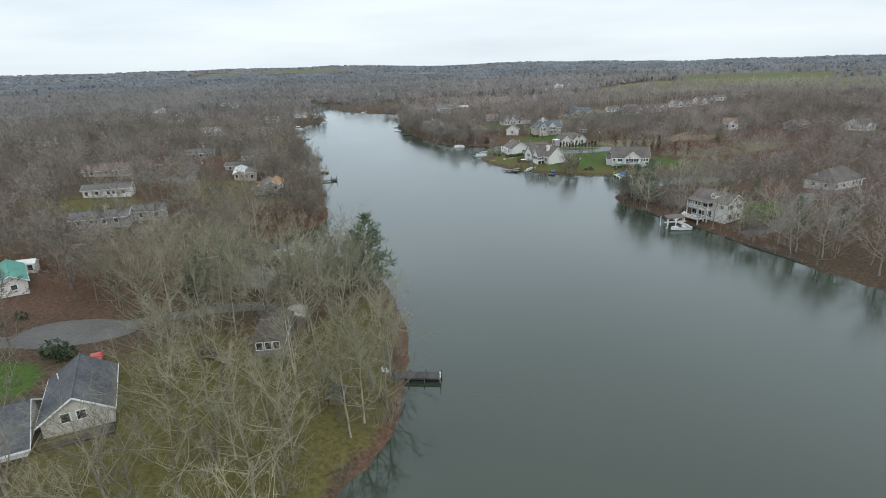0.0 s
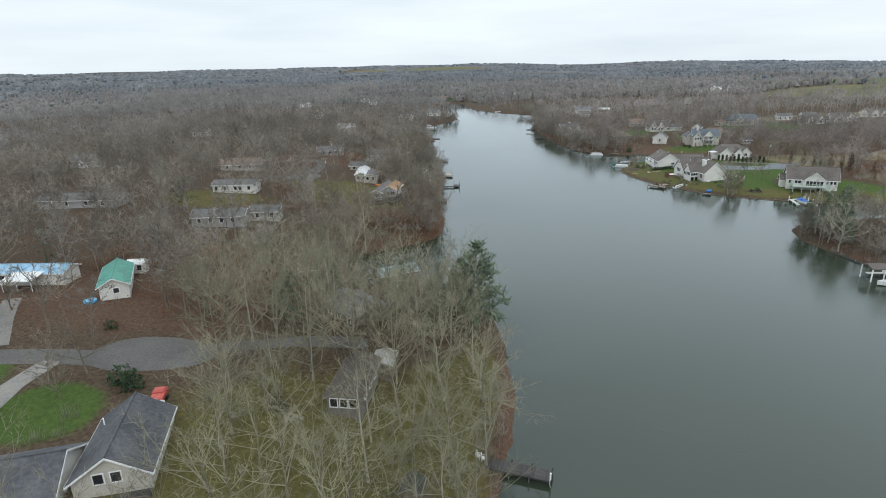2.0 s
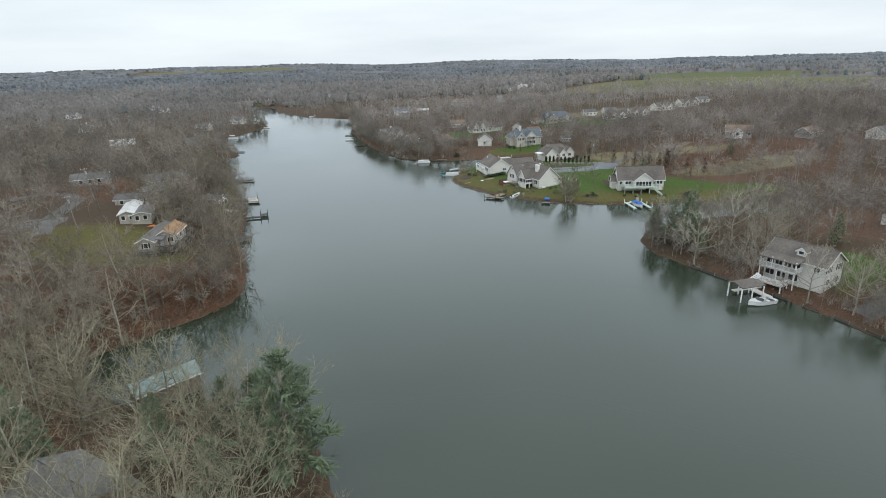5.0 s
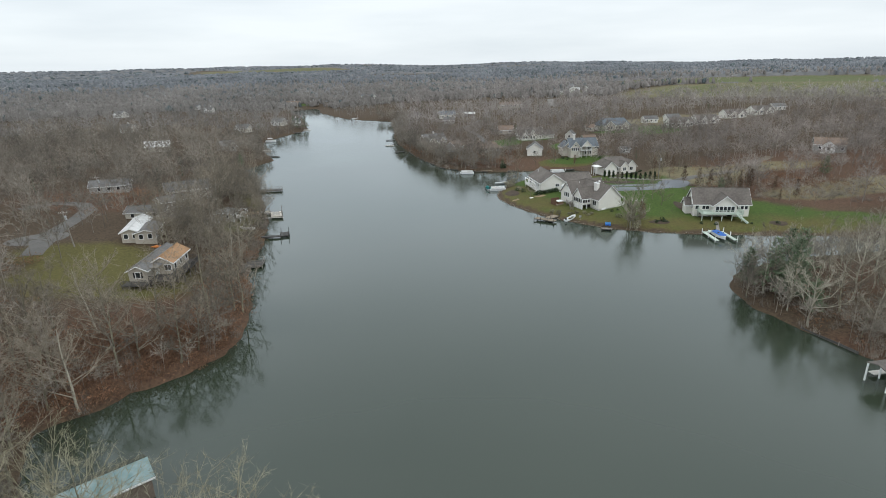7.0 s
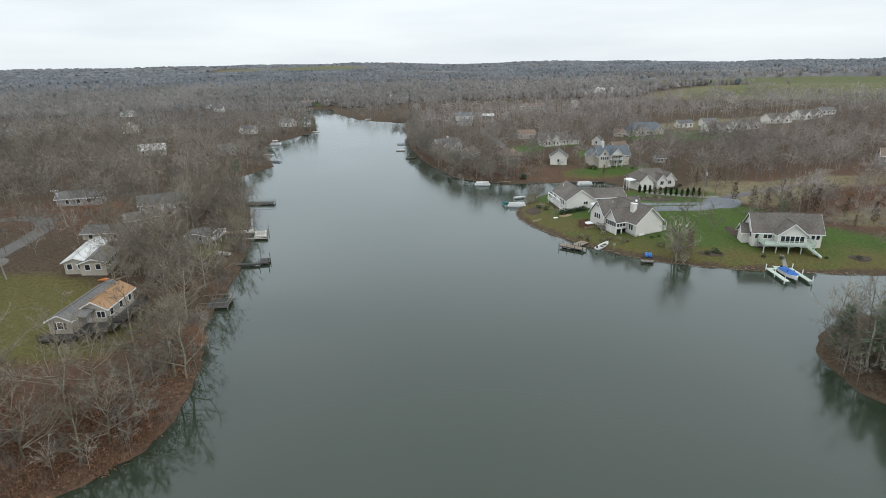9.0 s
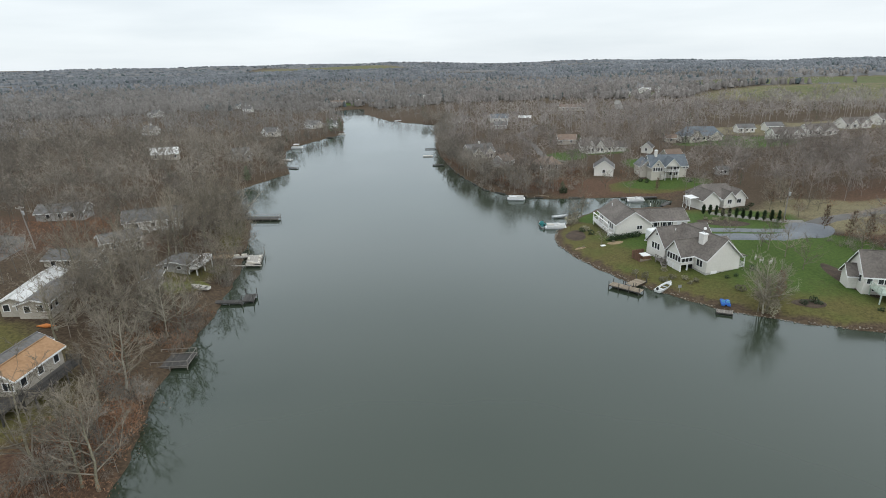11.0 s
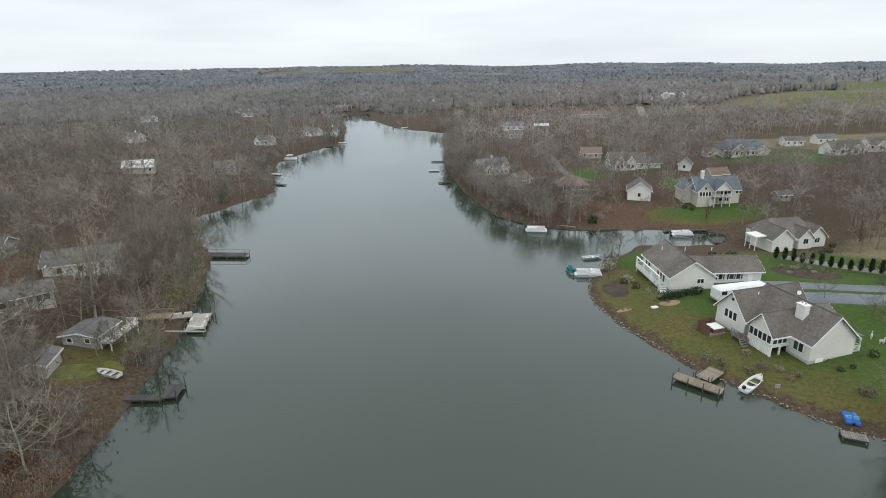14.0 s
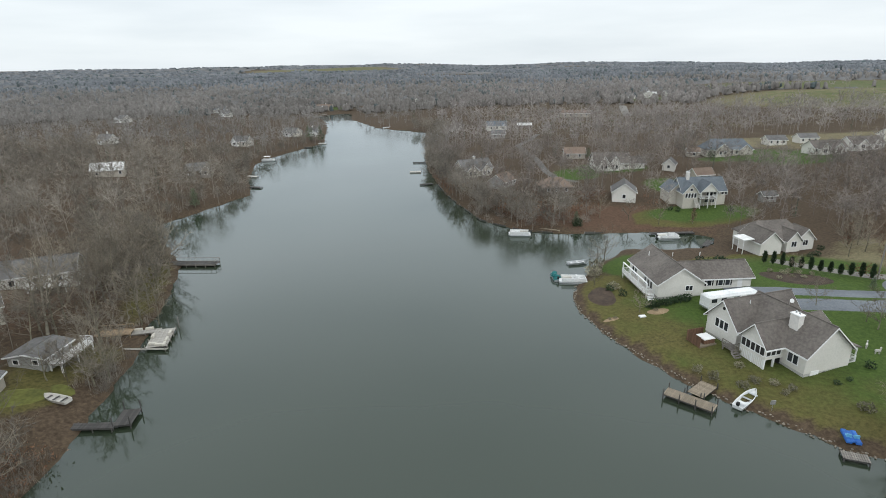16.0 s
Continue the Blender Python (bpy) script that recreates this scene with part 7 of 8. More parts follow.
LONE_TREES = [(46.2, 232.2, 0.80, 5), (47.0, 233.0, 0.74, 3), (45.6, 232.8, 0.66, 6), (46.9, 231.9, 0.62, 7), (46.4, 233.6, 0.7, 4), (58.1, 264.6, 0.42, 7), (61.2, 251.0, 0.5, 0), (79.3, 310.6, 0.6, 0), (80.6, 309.0, 0.6, 4), (85.8, 298.0, 0.55, 6), (77.3, 290.5, 0.45, 7), (15.8, 281.5, 0.5, 7), (22.2, 268.5, 0.45, 7), (17.5, 291, 0.55, 3), (20.5, 299, 0.6, 0), (58.5, 262, 0.6, 6), (60.5, 258, 0.6, 4),
              (53, 270.5, 0.45, 6), (78, 262, 0.7, 1), (83, 258, 0.7, 4), (88, 263, 0.8, 0), (74, 300, 0.6, 1), (79, 303, 0.6, 4), (84, 300, 0.6, 6), (58, 290, 0.4, 7), (96, 240, 0.4, 7),
              (-86, 270, 0.85, 0), (-83, 266, 0.8, 3), (-80.5, 262, 0.75, 4), (-88, 276, 0.9, 6), (-85, 281, 0.8, 1), (-90, 262, 0.85, 8), (-79.5, 270, 0.7, 0), (-93, 271, 0.9, 3), (-82, 274, 0.75, 6),
              (-64.5, 72.2, 0.7, 1), (-95.2, 85.4, 0.75, 3), (-88.3, 88.6, 0.7, 6), (-69.5, 93, 0.85, 8), (-63.9, 97.5, 0.9, 0), (-91.5, 112, 0.85, 4), (-66, 95, 0.8, 3), (-113, 98, 0.85, 1), (-62.5, 66.5, 0.6, 7), (-100, 82, 0.75, 4), (-67.5, 69, 0.6, 6), (-74, 103, 0.85, 6),
              (-57.5, 210.5, 0.72, 5), (-68.2, 234.4, 0.62, 3), (-74.6, 224.0, 0.7, 6), (-68.6, 224.2, 0.62, 8), (-70.7, 248.2, 0.8, 0), (-81, 247.3, 0.8, 4), (-81, 253, 0.85, 8), (-80, 232.5, 0.85, 1),
              (-71.5, 212.3, 0.9, 6), (-56.4, 199.3, 0.8, 4), (-63.4, 216.8, 0.8, 3), (-66.8, 212, 0.85, 0), (-54, 190.2, 0.8, 6), (-84, 239, 0.85, 4), (-78, 242.5, 0.8, 6), (-76.5, 255, 0.8, 1), (-77, 232.8, 0.7, 4),
              (-66.5, 257.5, 0.7, 3), (-71, 259, 0.75, 4), (-74, 266, 0.8, 8), (-87, 226, 0.85, 0), (-83, 222, 0.8, 8), (-77, 219, 0.8, 1), (-74, 206, 0.85, 3), (-98, 252, 0.85, 6), (-86, 252, 0.85, 4),
              (32, 333, 0.6, 3), (40, 330, 0.6, 1), (24, 334, 0.6, 6), (64, 328, 0.6, 4)]
for x, y, s, k in LONE_TREES:
    m = pose(x, y, ground_at(x, y) - 0.05, rt.uniform(-4, 4), rt.uniform(-4, 4), rt.uniform(0, 360)) @ Matrix.Scale(s, 4)
    copy_thing(near_kinds[k], m).matrix_basis = m

# young trees that keep their brown leaves
BROWN_TREES = [(77.9, 278, 0.9), (80, 271, 1.0), (84, 270.4, 0.9), (89.2, 268.8, 1.0), (93.1, 268.8, 0.9), (94, 264, 1.1), (98.4, 253.2, 0.5), (77.1, 306.8, 0.9), (83.6, 313, 0.9), (84.3, 307.4, 0.8),
               (90, 262, 0.7), (101, 262, 0.8), (50.3, 236.4, 0.9), (51.6, 238.4, 0.7), (105, 256, 0.9), (97, 272, 1.0), (49.2, 330.5, 0.7), (8, 333, 0.8), (-2, 338, 0.8), (4, 345, 0.9), (-14, 352, 0.9)]
brown_leaf = tree_thing("young_tree", *conifer(41, 6.5, 11, 6, 0.24, 13, 0.35, 0.2, 0.15), M_BARK, M_RUST_LEAF, "young tree still holding dry brown leaves")
for k, (x, y, s) in enumerate(BROWN_TREES):
    m = pose(x, y, ground_at(x, y) - 0.05, rt.uniform(-3, 3), rt.uniform(-3, 3), rt.uniform(0, 360)) @ Matrix.Scale(s, 4)
    if k == 0:
        brown_leaf.matrix_world = m
    else:
        copy_thing(brown_leaf, m).matrix_basis = m

# evergreens that stand out
pine_a = tree_thing("pine_tree", *conifer(7, 15.5, 15, 7, 0.44, 44, 0.10, 0.13, 0.3), M_BARK, M_NEEDLE, "tall green pine at the water's edge")
pine_b = tree_thing("pine_tree", *conifer(8, 11.0, 14, 6, 0.30, 24, 0.08, 0.17, 0.35), M_BARK, M_NEEDLE, "green pine standing among bare trees")
pine_c = tree_thing("pine_tree", *conifer(9, 8.0, 13, 6, 0.34, 22, 0.10, 0.18, 0.3), M_BARK, M_NEEDLE, "bushy green cedar among bare trees")
PINES = [(pine_a, -17.9, 108.8, 1.0), (pine_b, -21.5, 112, 1.0), (pine_b, -24, 103, 0.8), (pine_b, -48.8, 111, 0.85), (pine_c, -46.7, 95.8, 1.15), (pine_b, -32.5, 110, 0.8), (pine_c, -50, 97.5, 0.8), (pine_c, -45.5, 109.5, 0.9),
         (pine_c, -27, 116, 1.0), (pine_c, -25.6, 121.5, 0.75), (pine_b, 61.7, 180, 1.1), (pine_b, 60.2, 184.5, 1.0), (pine_b, 64.5, 184, 1.15), (pine_c, 57.8, 189, 1.0), (pine_b, 66, 190, 1.0), (pine_c, 62.5, 174.5, 0.8), (pine_b, 88, 141, 0.8), (pine_c, 96, 136, 1.0),
         (pine_c, 67, 279, 0.3), (pine_b, 93, 172, 0.7), (pine_c, 130, 283, 0.9), (pine_c, 16.5, 327.5, 0.5), (pine_b, 82, 258, 0.6), (pine_c, 31, 425, 0.6), (pine_c, 84, 428, 0.6), (pine_c, -108, 340, 0.8), (pine_c, -124.5, 511, 1.2), (pine_b, -129, 508, 0.8), (pine_c, -136, 520, 1.0)]
seen_pines = set()
for src, x, y, s in PINES:
    m = pose(x, y, ground_at(x, y) - 0.05, 0, 0, rt.uniform(0, 360)) @ Matrix.Scale(s, 4)
    if src.name not in seen_pines:
        seen_pines.add(src.name); src.matrix_world = m
    else:
        copy_thing(src, m).matrix_basis = m

# the row of small columnar evergreens along the far drive
col = tree_thing("columnar_evergreen", *conifer(21, 2.3, 14, 8, 0.2, 14, 0.9), M_BARK, M_SHRUB, "small columnar evergreen in a row along the drive")
col["group"] = "evergreens along the drive"
for k in range(12):
    u = k / 11
    m = pose(54.0 + 15.5 * u, 294.8 - 11.0 * u, ground_at(54.0 + 15.5 * u, 294.8 - 11.0 * u), 0, 0, 40 * k) @ Matrix.Diagonal((0.8, 0.8, 0.95 + 0.3 * rt.random(), 1))
    if k == 0:
        col.matrix_world = m
    else:
        copy_thing(col, m).matrix_basis = m


def shrub_arrays(seed, n=260):
    r = np.random.RandomState(seed)
    d = r.normal(0, 1, (n, 3)); d /= np.linalg.norm(d, axis=1, keepdims=True)
    lump = 1 + 0.22 * np.sin(d[:, 0] * 4 + seed) + 0.18 * np.sin(d[:, 1] * 5 + 2 * seed)
    c = d * (0.72 + 0.28 * r.rand(n, 1)) * lump[:, None] * [1, 1, 0.8] + [0, 0, 0.72]
    c[:, 2] = np.maximum(c[:, 2], 0.05)
    a = r.normal(0, 0.17, (n, 3)); b = r.normal(0, 0.17, (n, 3))
    v = np.stack([c, c + a, c + b], 1).reshape(-1, 3)
    stems = spike_soup(np.zeros((6, 3)) - [0, 0, 0.1], r.normal(0, 0.4, (6, 3)) * [1, 1, 0] + [0, 0, 0.9], 0.03, 0)
    return stems, (v, np.arange(len(v)).reshape(-1, 3))


def shrub(leaf, label, seed):
    stems, leaves = shrub_arrays(seed)
    t = thing("shrub", pose(0, 0, 0), label, "shrub")
    for n, (v, f), mm in (("stem", stems, M_BARK), ("foliage", leaves, leaf)):
        new(n, tri_mesh(n, v, f, mm)).parent = t
    return t


green_shrub = shrub(M_SHRUB, "rounded dark evergreen shrub beside a house", 3)
brown_shrub = shrub(M_TWIG, "bare twiggy brown shrub at the lawn's edge", 5)
SHRUBS = [(green_shrub, x, y, s) for x, y, s in [(24.5 + 0.9 * k, 270.3 + 0.35 * k, 0.9) for k in range(9)] + [(36, 274.3, 0.8), (39, 275.3, 0.7), (51, 250.5, 0.7), (44.5, 246.2, 0.5), (46.5, 247, 0.45),
          (42, 293, 1.3), (44.5, 294.5, 1.4), (41, 296.5, 1.1), (46, 297, 1.0), (20.5, 276, 0.8), (18.5, 279, 0.8), (46, 343, 0.9), (48, 341.5, 0.8), (63, 341, 0.8), (88, 432, 1.5), (91, 431.5, 1.3),
          (54.4, 235.2, 0.7), (56.4, 235.9, 0.8), (57.3, 235.3, 0.5), (87.2, 232.5, 0.6), (70, 232.2, 0.5), (66.5, 233.3, 0.5), (17, 326.6, 1.3), (68, 301.5, 0.8), (66, 300, 0.7), (71, 306, 0.8), (80, 232.5, 0.4), (-57.6, 71.4, 1.7), (-55.8, 70.9, 1.4), (-73.6, 84.9, 1.0)]]
SHRUBS += [(brown_shrub, x, y, s) for x, y, s in [(53, 289.4, 0.6), (55.4, 288.2, 0.7), (58.2, 288.6, 0.6), (60.5, 287.8, 0.5), (57, 290, 0.5), (25.2, 268.8, 0.4), (16.6, 265.9, 0.3), (17.6, 266.1, 0.3), (28.5, 247.2, 0.8), (26.8, 249.2, 0.7), (31.8, 245.2, 0.8), (19.5, 280, 1.0), (16.5, 288, 1.5), (17.6, 292.5, 1.7), (33.8, 246.4, 0.7), (36.2, 245.8, 0.6), (38, 244.6, 0.6),
           (53, 285, 0.5), (58, 285.5, 0.5), (56, 286.2, 0.4), (48, 238, 1.0), (47.5, 229.9 + 2, 1.2), (34.2, 254, 0.7), (33, 250.2, 0.6), (36.8, 243.8, 0.5), (49, 234, 0.9), (45.2, 240.5, 0.8)]]
done = set()
for src, x, y, s in SHRUBS:
    m = pose(x, y, ground_at(x, y), 0, 0, rt.uniform(0, 360)) @ Matrix.Diagonal((s * rt.uniform(0.85, 1.15), s, s * rt.uniform(0.8, 1.1), 1))
    if src.name not in done:
        done.add(src.name); src.matrix_world = m
    else:
        copy_thing(src, m).matrix_basis = m


# ---- the deep woods, brush and leaf drifts, which nobody could count ----
def plant(name, kinds, x, y, scale, material, label, seed, sink=0.1, category="woods"):
    """Copies of light trees at many places, joined into one mesh."""
    r = np.random.RandomState(seed)
    z = height(x, y) - sink
    pick, turn = r.randint(0, len(kinds), len(x)), r.uniform(0, 6.28, len(x))
    tone_ = np.clip(0.5 + 0.22 * waves(x, y, 70, seed) + r.normal(0, 0.25, len(x)), 0, 1)
    V, F, T, o = [], [], [], 0
    for k, (v, f) in enumerate(kinds):
        i = np.where(pick == k)[0]
        if not len(i):
            continue
        c, s = np.cos(turn[i])[:, None], np.sin(turn[i])[:, None]
        sc = (scale * r.uniform(0.62, 1.2, len(i)))[:, None]
        X = (v[None, :, 0] * c - v[None, :, 1] * s) * sc + x[i][:, None]
        Y = (v[None, :, 0] * s + v[None, :, 1] * c) * sc + y[i][:, None]
        Z = v[None, :, 2] * sc + z[i][:, None]
        V.append(np.stack([X, Y, Z], -1).reshape(-1, 3))
        F.append((f[None] + (np.arange(len(i)) * len(v))[:, None, None]).reshape(-1, 3) + o)
        T.append(np.repeat(tone_[i], len(v)))
        o += len(i) * len(v)
    me = tri_mesh(name, np.concatenate(V), np.concatenate(F), material, np.concatenate(T))
    return tagged(new(name, me), label, category, "", "stuff")


mid_kinds = [far_tree(300 + k, (13, 15, 11.5, 14, 10, 12.5, 9, 14.5)[k], 14, 24, 0.045, 0.10, (0.30, 0.26, 0.34, 0.31, 0.36, 0.28, 0.38, 0.33)[k]) for k in range(8)]
lite_kinds = [far_tree(400 + k, (13, 15, 11.5, 14, 10)[k], 9, 8, 0.125, 0.11, (0.32, 0.28, 0.36, 0.34, 0.38)[k]) for k in range(5)]


def woods(regions, seed, **k):
    X, Y = [], []
    for j, (x0, x1, y0, y1, step) in enumerate(regions):
        x, y = scatter(x0, x1, y0, y1, step, seed + j, 0.95, 2.0)
        X.append(x); Y.append(y)
    return np.concatenate(X), np.concatenate(Y)


wx, wy = woods([(-250, -62, 40, 176, 6.6), (-250, -74, 176, 228, 6.5), (-250, -90, 228, 300, 6.5), (-300, -82, 300, 430, 6.8)], 40)
plant("bare_woods_west", mid_kinds, wx, wy, 1.0, M_WOODS, "grey-brown leafless woods on the western shore", 61)
wx, wy = woods([(88, 260, 90, 222, 6.4), (84, 300, 236, 330, 6.2), (112, 320, 322, 420, 6.6), (-60, 112, 322, 450, 6.8)], 50)
plant("bare_woods_east", mid_kinds, wx, wy, 0.92, M_WOODS_EAST, "grey-brown leafless woods on the eastern shore", 62)
# distant stands take the haze-tinted copies of the woods colour
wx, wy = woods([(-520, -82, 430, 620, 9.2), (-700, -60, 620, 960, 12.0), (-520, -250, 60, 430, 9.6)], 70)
plant("bare_woods_distant", lite_kinds, wx, wy, 1.0, M_WOODS_GREY_HAZE, "leafless woods in the western distance, greyed for haze", 63)
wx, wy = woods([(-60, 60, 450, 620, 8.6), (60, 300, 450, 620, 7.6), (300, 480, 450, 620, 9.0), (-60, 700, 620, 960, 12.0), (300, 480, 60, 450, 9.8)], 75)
plant("bare_woods_upland", lite_kinds, wx, wy, 1.0, M_WOODS_ROSE_HAZE, "rosy leafless woods on the eastern upland, paled for haze", 71)
# scattered dark evergreens in the woods
ev = conifer(31, 10, 9, 5, 0.26, 3)
wx, wy = woods([(-500, 500, 350, 960, 52), (-250, -80, 60, 350, 40)], 90)
plant("evergreens_distant", [merge([ev[0], ev[1]])], wx, wy, 0.9, M_NEEDLE_WOODS, "scattered dark evergreens among bare woods", 64)


def leaf_clump(seed, n=74, high=1.3):
    r = np.random.RandomState(seed)
    c = r.normal(0, 0.62, (n, 3)) * [1, 1, 0] + np.stack([np.zeros(n), np.zeros(n), r.uniform(0.15, high, n)], -1)
    v = np.stack([c, c + r.normal(0, 0.095, (n, 3)), c + r.normal(0, 0.095, (n, 3))], 1).reshape(-1, 3)
    return v, np.arange(len(v)).reshape(-1, 3)


def brush(seed, n=34):
    r = np.random.RandomState(seed)
    s = r.normal(0, 0.5, (n, 3)) * [1, 1, 0]
    e = s + r.normal(0, 0.55, (n, 3)) * [1, 1, 0.3] + np.stack([np.zeros(n), np.zeros(n), r.uniform(0.7, 2.4, n)], -1)
    return spike_soup(s, e, 0.018, 0)


def in_patches(patches, n, seed, margin=0.3):
    r = np.random.RandomState(seed)
    X, Y = [], []
    for cx, cy, rx, ry, k in patches:
        m = int(n * k)
        a, q = r.uniform(0, 6.28, m), np.sqrt(r.rand(m))
        X.append(cx + rx * q * np.cos(a)); Y.append(cy + ry * q * np.sin(a))
    x, y = np.concatenate(X), np.concatenate(Y)
    ok = free(x, y, margin)
    return x[ok], y[ok]


rx_, ry_ = in_patches([(-50, 168, 14, 26, 1.1), (-62, 150, 16, 12, 0.55), (-45, 160, 9, 10, 0.5), (-55, 205, 7, 26, 0.5), (-82, 105, 28, 22, 0.5), (-70, 118, 24, 14, 0.4), (96, 282, 30, 16, 0.12), (112, 268, 26, 12, 0.14), (120, 290, 50, 20, 0.3),
                       (-36, 123.5, 6, 4, 0.3), (-52, 186, 5, 6, 0.25), (-100, 175, 20, 20, 0.3), (70, 160, 14, 30, 0.3), (20, 345, 30, 16, 0.5), (-30, 385, 12, 20, 0.4), (-112, 250, 26, 16, 0.3)], 480, 5)
plant("rust_leaf_brush", [leaf_clump(k) for k in range(5)], rx_, ry_, 1.4, M_RUST, "rust-brown oak brush still holding dead leaves", 65, 0.0, "brush")
rx_, ry_ = in_patches([(-30, 70, 30, 34, 0.5), (-48, 165, 14, 40, 0.8), (-60, 230, 10, 60, 0.8), (66, 150, 16, 50, 0.9), (-20, 120, 22, 10, 0.3), (-54, 205, 4, 26, 0.6), (-50, 187, 5, 12, 0.3), (-60, 236, 4, 14, 0.3), (106, 268, 32, 14, 0.5), (130, 262, 24, 16, 0.25), (0, 340, 40, 14, 0.7), (-9, 80, 3, 26, 0.2), (-40, 400, 10, 40, 0.4)], 350, 6)
plant("shore_brush", [brush(k) for k in range(5)], rx_, ry_, 1.0, M_WOODS, "grey twiggy brush along the banks", 66, 0.0, "brush")


# thickets leaning out from the banks
def bank(points, deep, step, seed):
    r = np.random.RandomState(seed)
    X, Y = [], []
    for (ax, ay), (bx, by) in zip(points, points[1:]):
        L = math.hypot(bx - ax, by - ay)
        n = int(L * deep / step ** 2)
        u, w = r.rand(n), r.rand(n) ** 1.4 * deep
        X.append(ax + (bx - ax) * u - (by - ay) / L * w); Y.append(ay + (by - ay) * u + (bx - ax) / L * w)
    x, y = np.concatenate(X), np.concatenate(Y)
    ok = free(x, y, 0.2)
    return x[ok], y[ok]


bx1, by1 = bank(LEFT_SHORE[14:31], 9, 3.6, 7)
bx2, by2 = bank(RIGHT_SHORE[-19:-7], 9, 2.9, 8)
bx4, by4 = bank(FAR_SHORE[-6:] + RIGHT_SHORE[:3], 12, 2.9, 10)
plant("bank_trees_north", mid_kinds, bx4, by4, 0.72, M_WOODS, "leafless trees crowding the far bank", 69, 0.0, "thicket")
wx, wy = scatter(-98, -64, 238, 297, 4.3, 93, 0.95, 1.5)
wx2, wy2 = scatter(-84, -51, 192, 238, 4.4, 94, 0.95, 0.5)
wx, wy = np.concatenate([wx, wx2]), np.concatenate([wy, wy2])
plant("bank_trees_west", mid_kinds, wx, wy, 0.72, M_WOODS, "leafless trees round the lakeside cabins", 70, 0.0, "thicket")
bx3, by3 = bank(LEFT_SHORE[33:] + FAR_SHORE[:9], 9, 3.2, 9)
plant("bank_thicket", mid_kinds, np.concatenate([bx1, bx2, bx3]), np.concatenate([by1, by2, by3]), 0.5, M_WOODS, "thicket of thin bare saplings along the banks", 67, 0.0, "thicket")


def far_open(x, y):
    """Clearings and fields in the far woods, drawn out across the view."""
    return smooth(waves(x * 0.55, y, 700, 33), 0.62, 0.8) * smooth(np.hypot(x, y), 1150, 1500)


def far_canopy():
    """The tree tops of the far woods to the skyline, broken by fields."""
    r = np.random.RandomState(3)
    rings = 640 * (4830 / 640) ** (np.linspace(0, 1, 130))
    ang = np.linspace(-1.1, 1.1, 480)
    ra, aa = np.meshgrid(rings, ang, indexing="ij")
    aa = aa + r.normal(0, 0.002, aa.shape)
    ra = ra * (1 + r.normal(0, 0.003, ra.shape))
    x, y = (ra * np.sin(aa)).ravel(), (100 + ra * np.cos(aa)).ravel()
    field = lawnish(x, y)
    field = np.maximum(field, far_open(x, y))
    top = 3.5 + 1.0 * r.rand(x.size) + 1.0 * waves(x, y, 140, 4)
    ease = smooth(ra.ravel(), 660, 820)
    z = height(x, y) + np.where(field > 0.4, -2.0, top * ease - 2.0 * (1 - ease))
    z = np.where(shore_distance(x, y) < 8, -3.0, z)
    n = len(ang)
    i = (np.arange(len(rings) - 1)[:, None] * n + np.arange(n - 1)[None]).ravel()
    tone_ = np.clip(0.5 + 0.35 * waves(x, y, 260, 6) + r.normal(0, 0.12, x.size), 0, 1)
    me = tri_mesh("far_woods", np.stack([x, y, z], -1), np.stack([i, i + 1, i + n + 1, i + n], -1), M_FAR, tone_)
    me.polygons.foreach_set("use_smooth", np.ones(len(me.polygons), bool))
    tagged(new("far_woods", me), "unbroken leafless woods rolling to the skyline", "woods", "", "stuff")



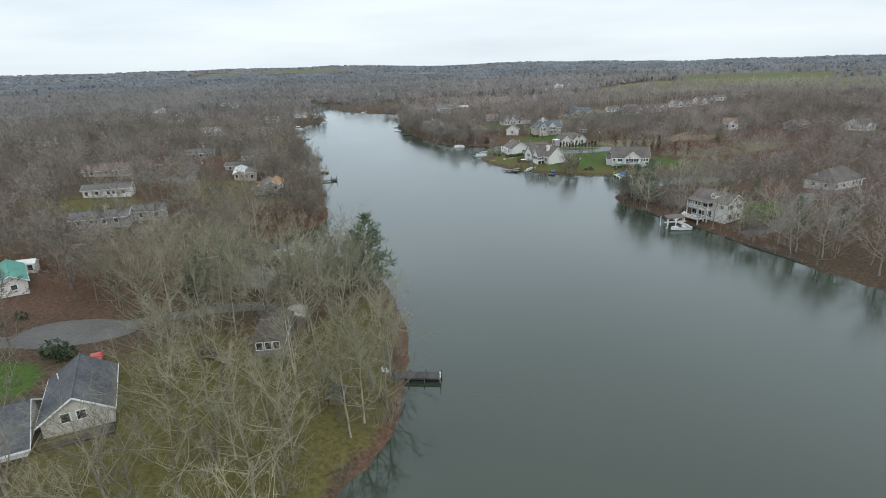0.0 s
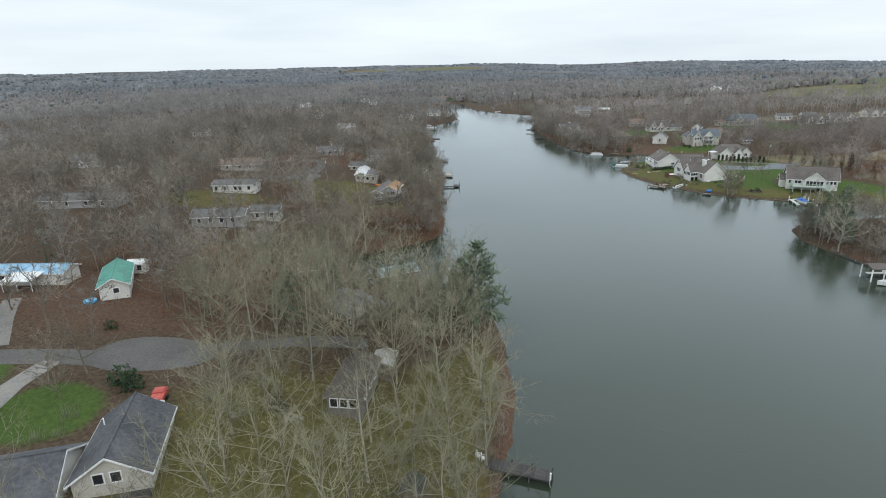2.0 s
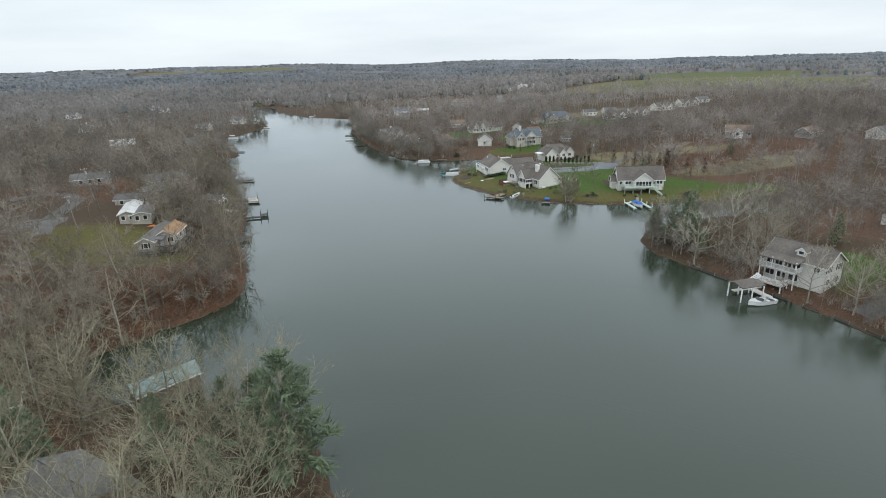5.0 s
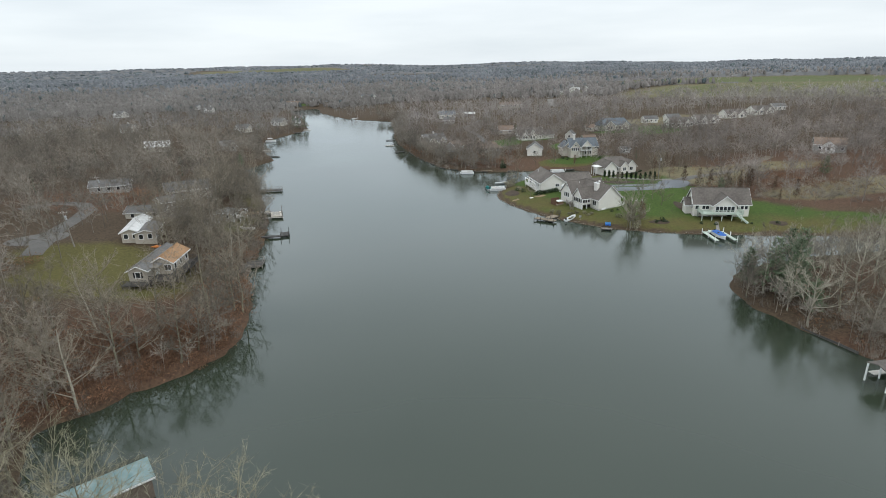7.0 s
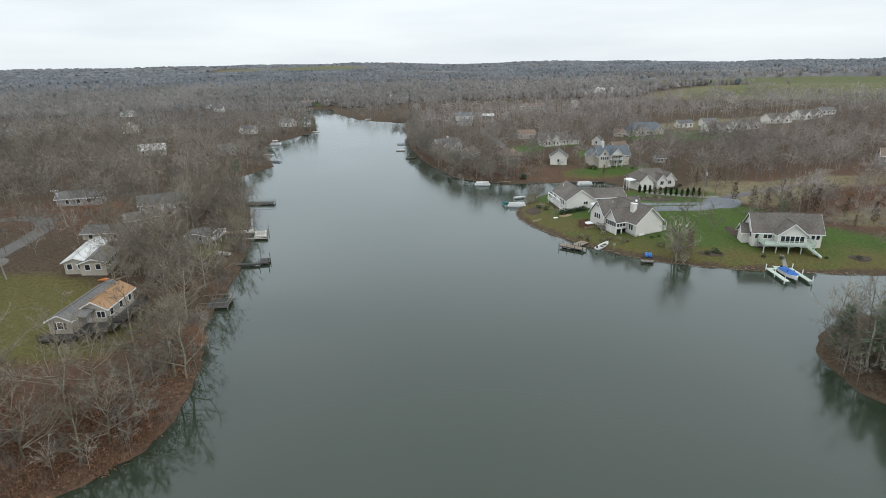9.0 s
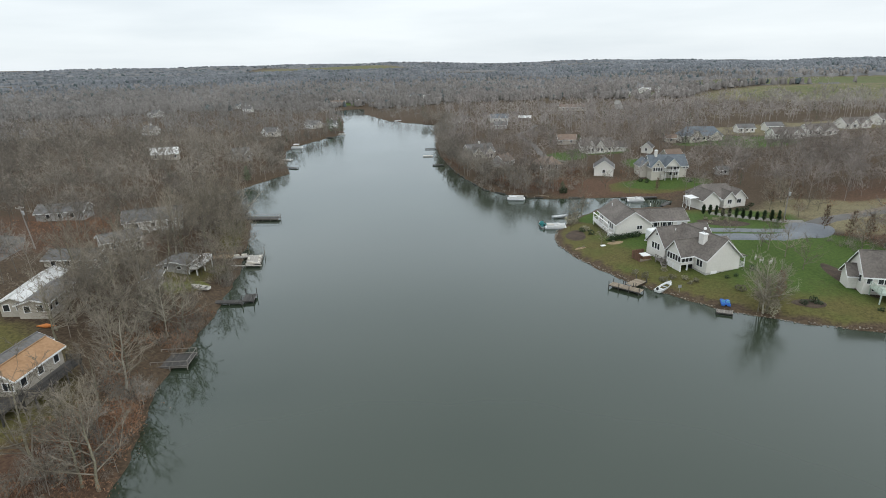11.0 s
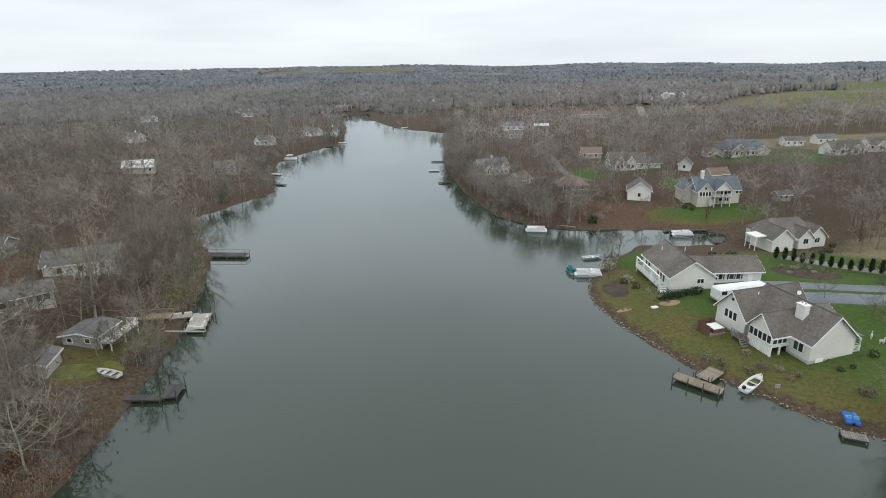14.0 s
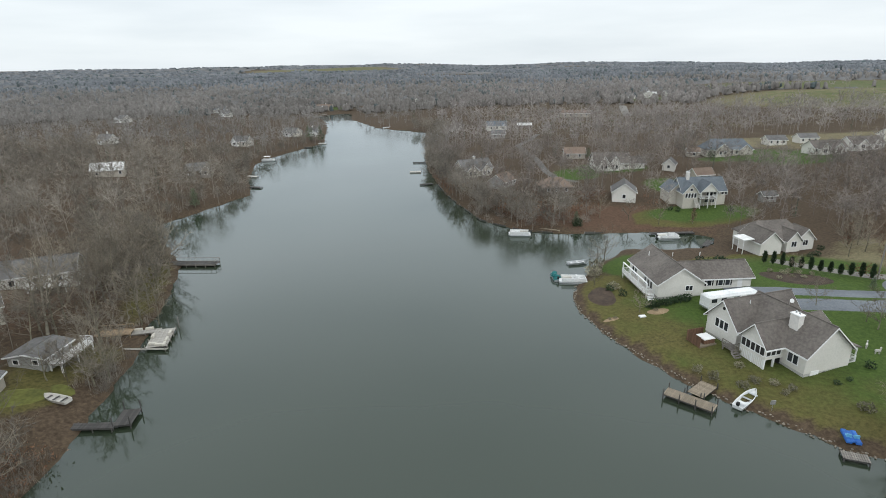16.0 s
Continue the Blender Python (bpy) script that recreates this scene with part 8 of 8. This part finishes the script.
def far_tops():
    """Ragged domed crowns standing out of the far woods, some of them evergreen."""
    r = np.random.RandomState(12)
    n = 35000
    rad = 620 * (4600 / 620) ** r.rand(n)
    a = r.uniform(-1.14, 1.0, n)
    x, y = rad * np.sin(a), 100 + rad * np.cos(a)
    ok = (lawnish(x, y) < 0.4) & (shore_distance(x, y) > 12) & (far_open(x, y) < 0.4)
    x, y, rad = x[ok], y[ok], rad[ok]
    wide = r.uniform(1.7, 3.6, len(x)) * (1 + 3.0 * smooth(rad, 900, 3600))
    tall = r.uniform(6.5, 9.5, len(x)) * (0.85 + 0.35 * smooth(rad, 650, 1300))
    green = r.rand(len(x)) < 0.05 + 0.22 * smooth(waves(x, y, 330, 14), 0.25, 0.8)
    z0 = height(x, y) - 0.5
    k = 4
    ang = np.arange(k) * 2 * math.pi / k
    V = []
    for level, (spread_, up) in enumerate(((1.0, 0.2), (0.72, 0.80))):
        rr = spread_ * wide[:, None] * r.uniform(0.6, 1.3, (len(x), k))
        th = ang + r.uniform(0, 1, (len(x), 1)) + r.normal(0, 0.14, (len(x), k))
        V.append(np.stack([x[:, None] + rr * np.cos(th), y[:, None] + rr * np.sin(th), (z0 + up * (tall + 0.5))[:, None] + r.normal(0, 0.8, (len(x), k))], -1))
    tip = np.stack([x + r.normal(0, 0.5, len(x)), y + r.normal(0, 0.5, len(x)), z0 + tall + 0.5], -1)[:, None]
    v = np.concatenate(V + [tip], 1)
    f = []
    for lv in range(1):
        for c in range(k):
            p, q, p2, q2 = lv * k + c, lv * k + (c + 1) % k, lv * k + k + c, lv * k + k + (c + 1) % k
            f += [(p, q, q2), (p, q2, p2)]
    f += [(k + c, k + (c + 1) % k, 2 * k) for c in range(k)]
    f, w = np.array(f), v.shape[1]
    # tone raised eastwards to paint the paler haze there
    tone_ = np.clip(0.4 + 0.3 * waves(x, y, 260, 6) + 0.3 * smooth(x, -200, 300) + r.normal(0, 0.2, len(x)), 0, 1)
    # with distance, brown crowns give way to those tinted for haze
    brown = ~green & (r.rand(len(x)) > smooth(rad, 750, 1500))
    for name, pick, material, label in (("far_tree_tops", ~green & ~brown, M_FARTOP_HAZE, "ragged leafless tree tops of the far woods"), ("far_brown_tops", brown, M_FAR_BROWN, "brown leafless tree tops beyond the lake"), ("far_evergreen_tops", green, M_FAR_GREEN_HAZE, "dark evergreen tops among the far woods")):
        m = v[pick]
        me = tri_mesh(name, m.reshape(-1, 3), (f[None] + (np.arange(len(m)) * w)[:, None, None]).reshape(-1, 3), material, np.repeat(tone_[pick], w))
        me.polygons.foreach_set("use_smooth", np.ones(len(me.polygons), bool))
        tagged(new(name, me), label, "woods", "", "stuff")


far_canopy()
far_tops()

# rocks along the lawn's edge
stones = [Geo(), Geo(), Geo()]
for k, g in enumerate(stones):
    rs = random.Random(k)
    bm = bmesh.new()
    bmesh.ops.create_icosphere(bm, subdivisions=1, radius=0.24)
    for v in bm.verts:
        v.co = Vector((v.co.x * rs.uniform(0.7, 1.4), v.co.y * rs.uniform(0.7, 1.2), v.co.z * rs.uniform(0.45, 0.75)))
    g.v, g.f = [tuple(v.co) for v in bm.verts], [tuple(v.index for v in f.verts) for f in bm.faces]
    bm.free()
stone_meshes = [g.mesh("rock", M_ROCK) for g in stones]
edge = thing("rock_edging", pose(29.8, 242, 0.1), "line of pale rocks edging lawn and lake", "rocks", "", "structure")
line = [Vector((*p, 0)) for p in RIGHT_SHORE[10:25]]
for a, b in zip(line, line[1:]):
    n = int((b - a).length / 0.36)
    for k in range(n):
        p = a.lerp(b, (k + rt.random() * 0.6) / n) + Vector((rt.uniform(-0.35, 0.35), rt.uniform(-0.35, 0.35), 0))
        o = new("rock", stone_meshes[rt.randrange(3)])
        o.parent = edge
        s = rt.uniform(0.4, 0.9)
        o.matrix_basis = edge.matrix_world.inverted() @ pose(p.x, p.y, max(0.05, ground_at(p.x, p.y)) + 0.04, 0, 0, rt.uniform(0, 360)) @ Matrix.Scale(s, 4)


def retaining_wall(name, points, label):
    """Low timber boards behind posts along a bank."""
    w = thing(name, pose(*points[0], 0), label, "retaining wall", "", "structure")
    board = Geo().box(-0.5, -0.05, -0.4, 0.5, 0.05, 0.38).mesh("board", M_WOOD_DARK)
    post = Geo().tube((0, 0, -0.6), (0, 0, 0.62), 0.1, 0.09, 6).mesh("post", M_WOOD_GREY)
    back = Matrix.Translation((-points[0][0], -points[0][1], 0))
    for (ax, ay), (bx, by) in zip(points, points[1:]):
        L, turn = math.hypot(bx - ax, by - ay), math.degrees(math.atan2(by - ay, bx - ax))
        n = max(1, int(L / 2.6))
        for k in range(n):
            if rt.random() < 0.3:
                continue
            x, y = ax + (bx - ax) * (k + 0.5) / n, ay + (by - ay) * (k + 0.5) / n
            b = new("board", board)
            b.parent, b.matrix_basis = w, back @ pose(x, y, rt.uniform(-0.12, 0.1), 0, rt.uniform(-1, 1), turn + rt.uniform(-1.5, 1.5)) @ Matrix.Diagonal((L / n * 0.98, 1, 1, 1))
            p = new("post", post)
            p.parent, p.matrix_basis = w, back @ pose(ax + (bx - ax) * k / n, ay + (by - ay) * k / n, rt.uniform(-0.15, 0.1), rt.uniform(-4, 4), rt.uniform(-4, 4))
    return w


retaining_wall("retaining_wall", [(58.4, 170.5), (62.3, 161.5), (66.6, 153), (70.3, 145), (73.4, 134.5), (77.8, 125.2), (81.2, 116)], "low dark timber retaining wall along the wooded bank")
retaining_wall("retaining_wall", [(-33, 390), (-26, 368), (-18.5, 350), (-11.4, 334), (0.6, 324), (13, 321.7), (24, 323.2)], "low dark timber retaining wall round the wooded point")
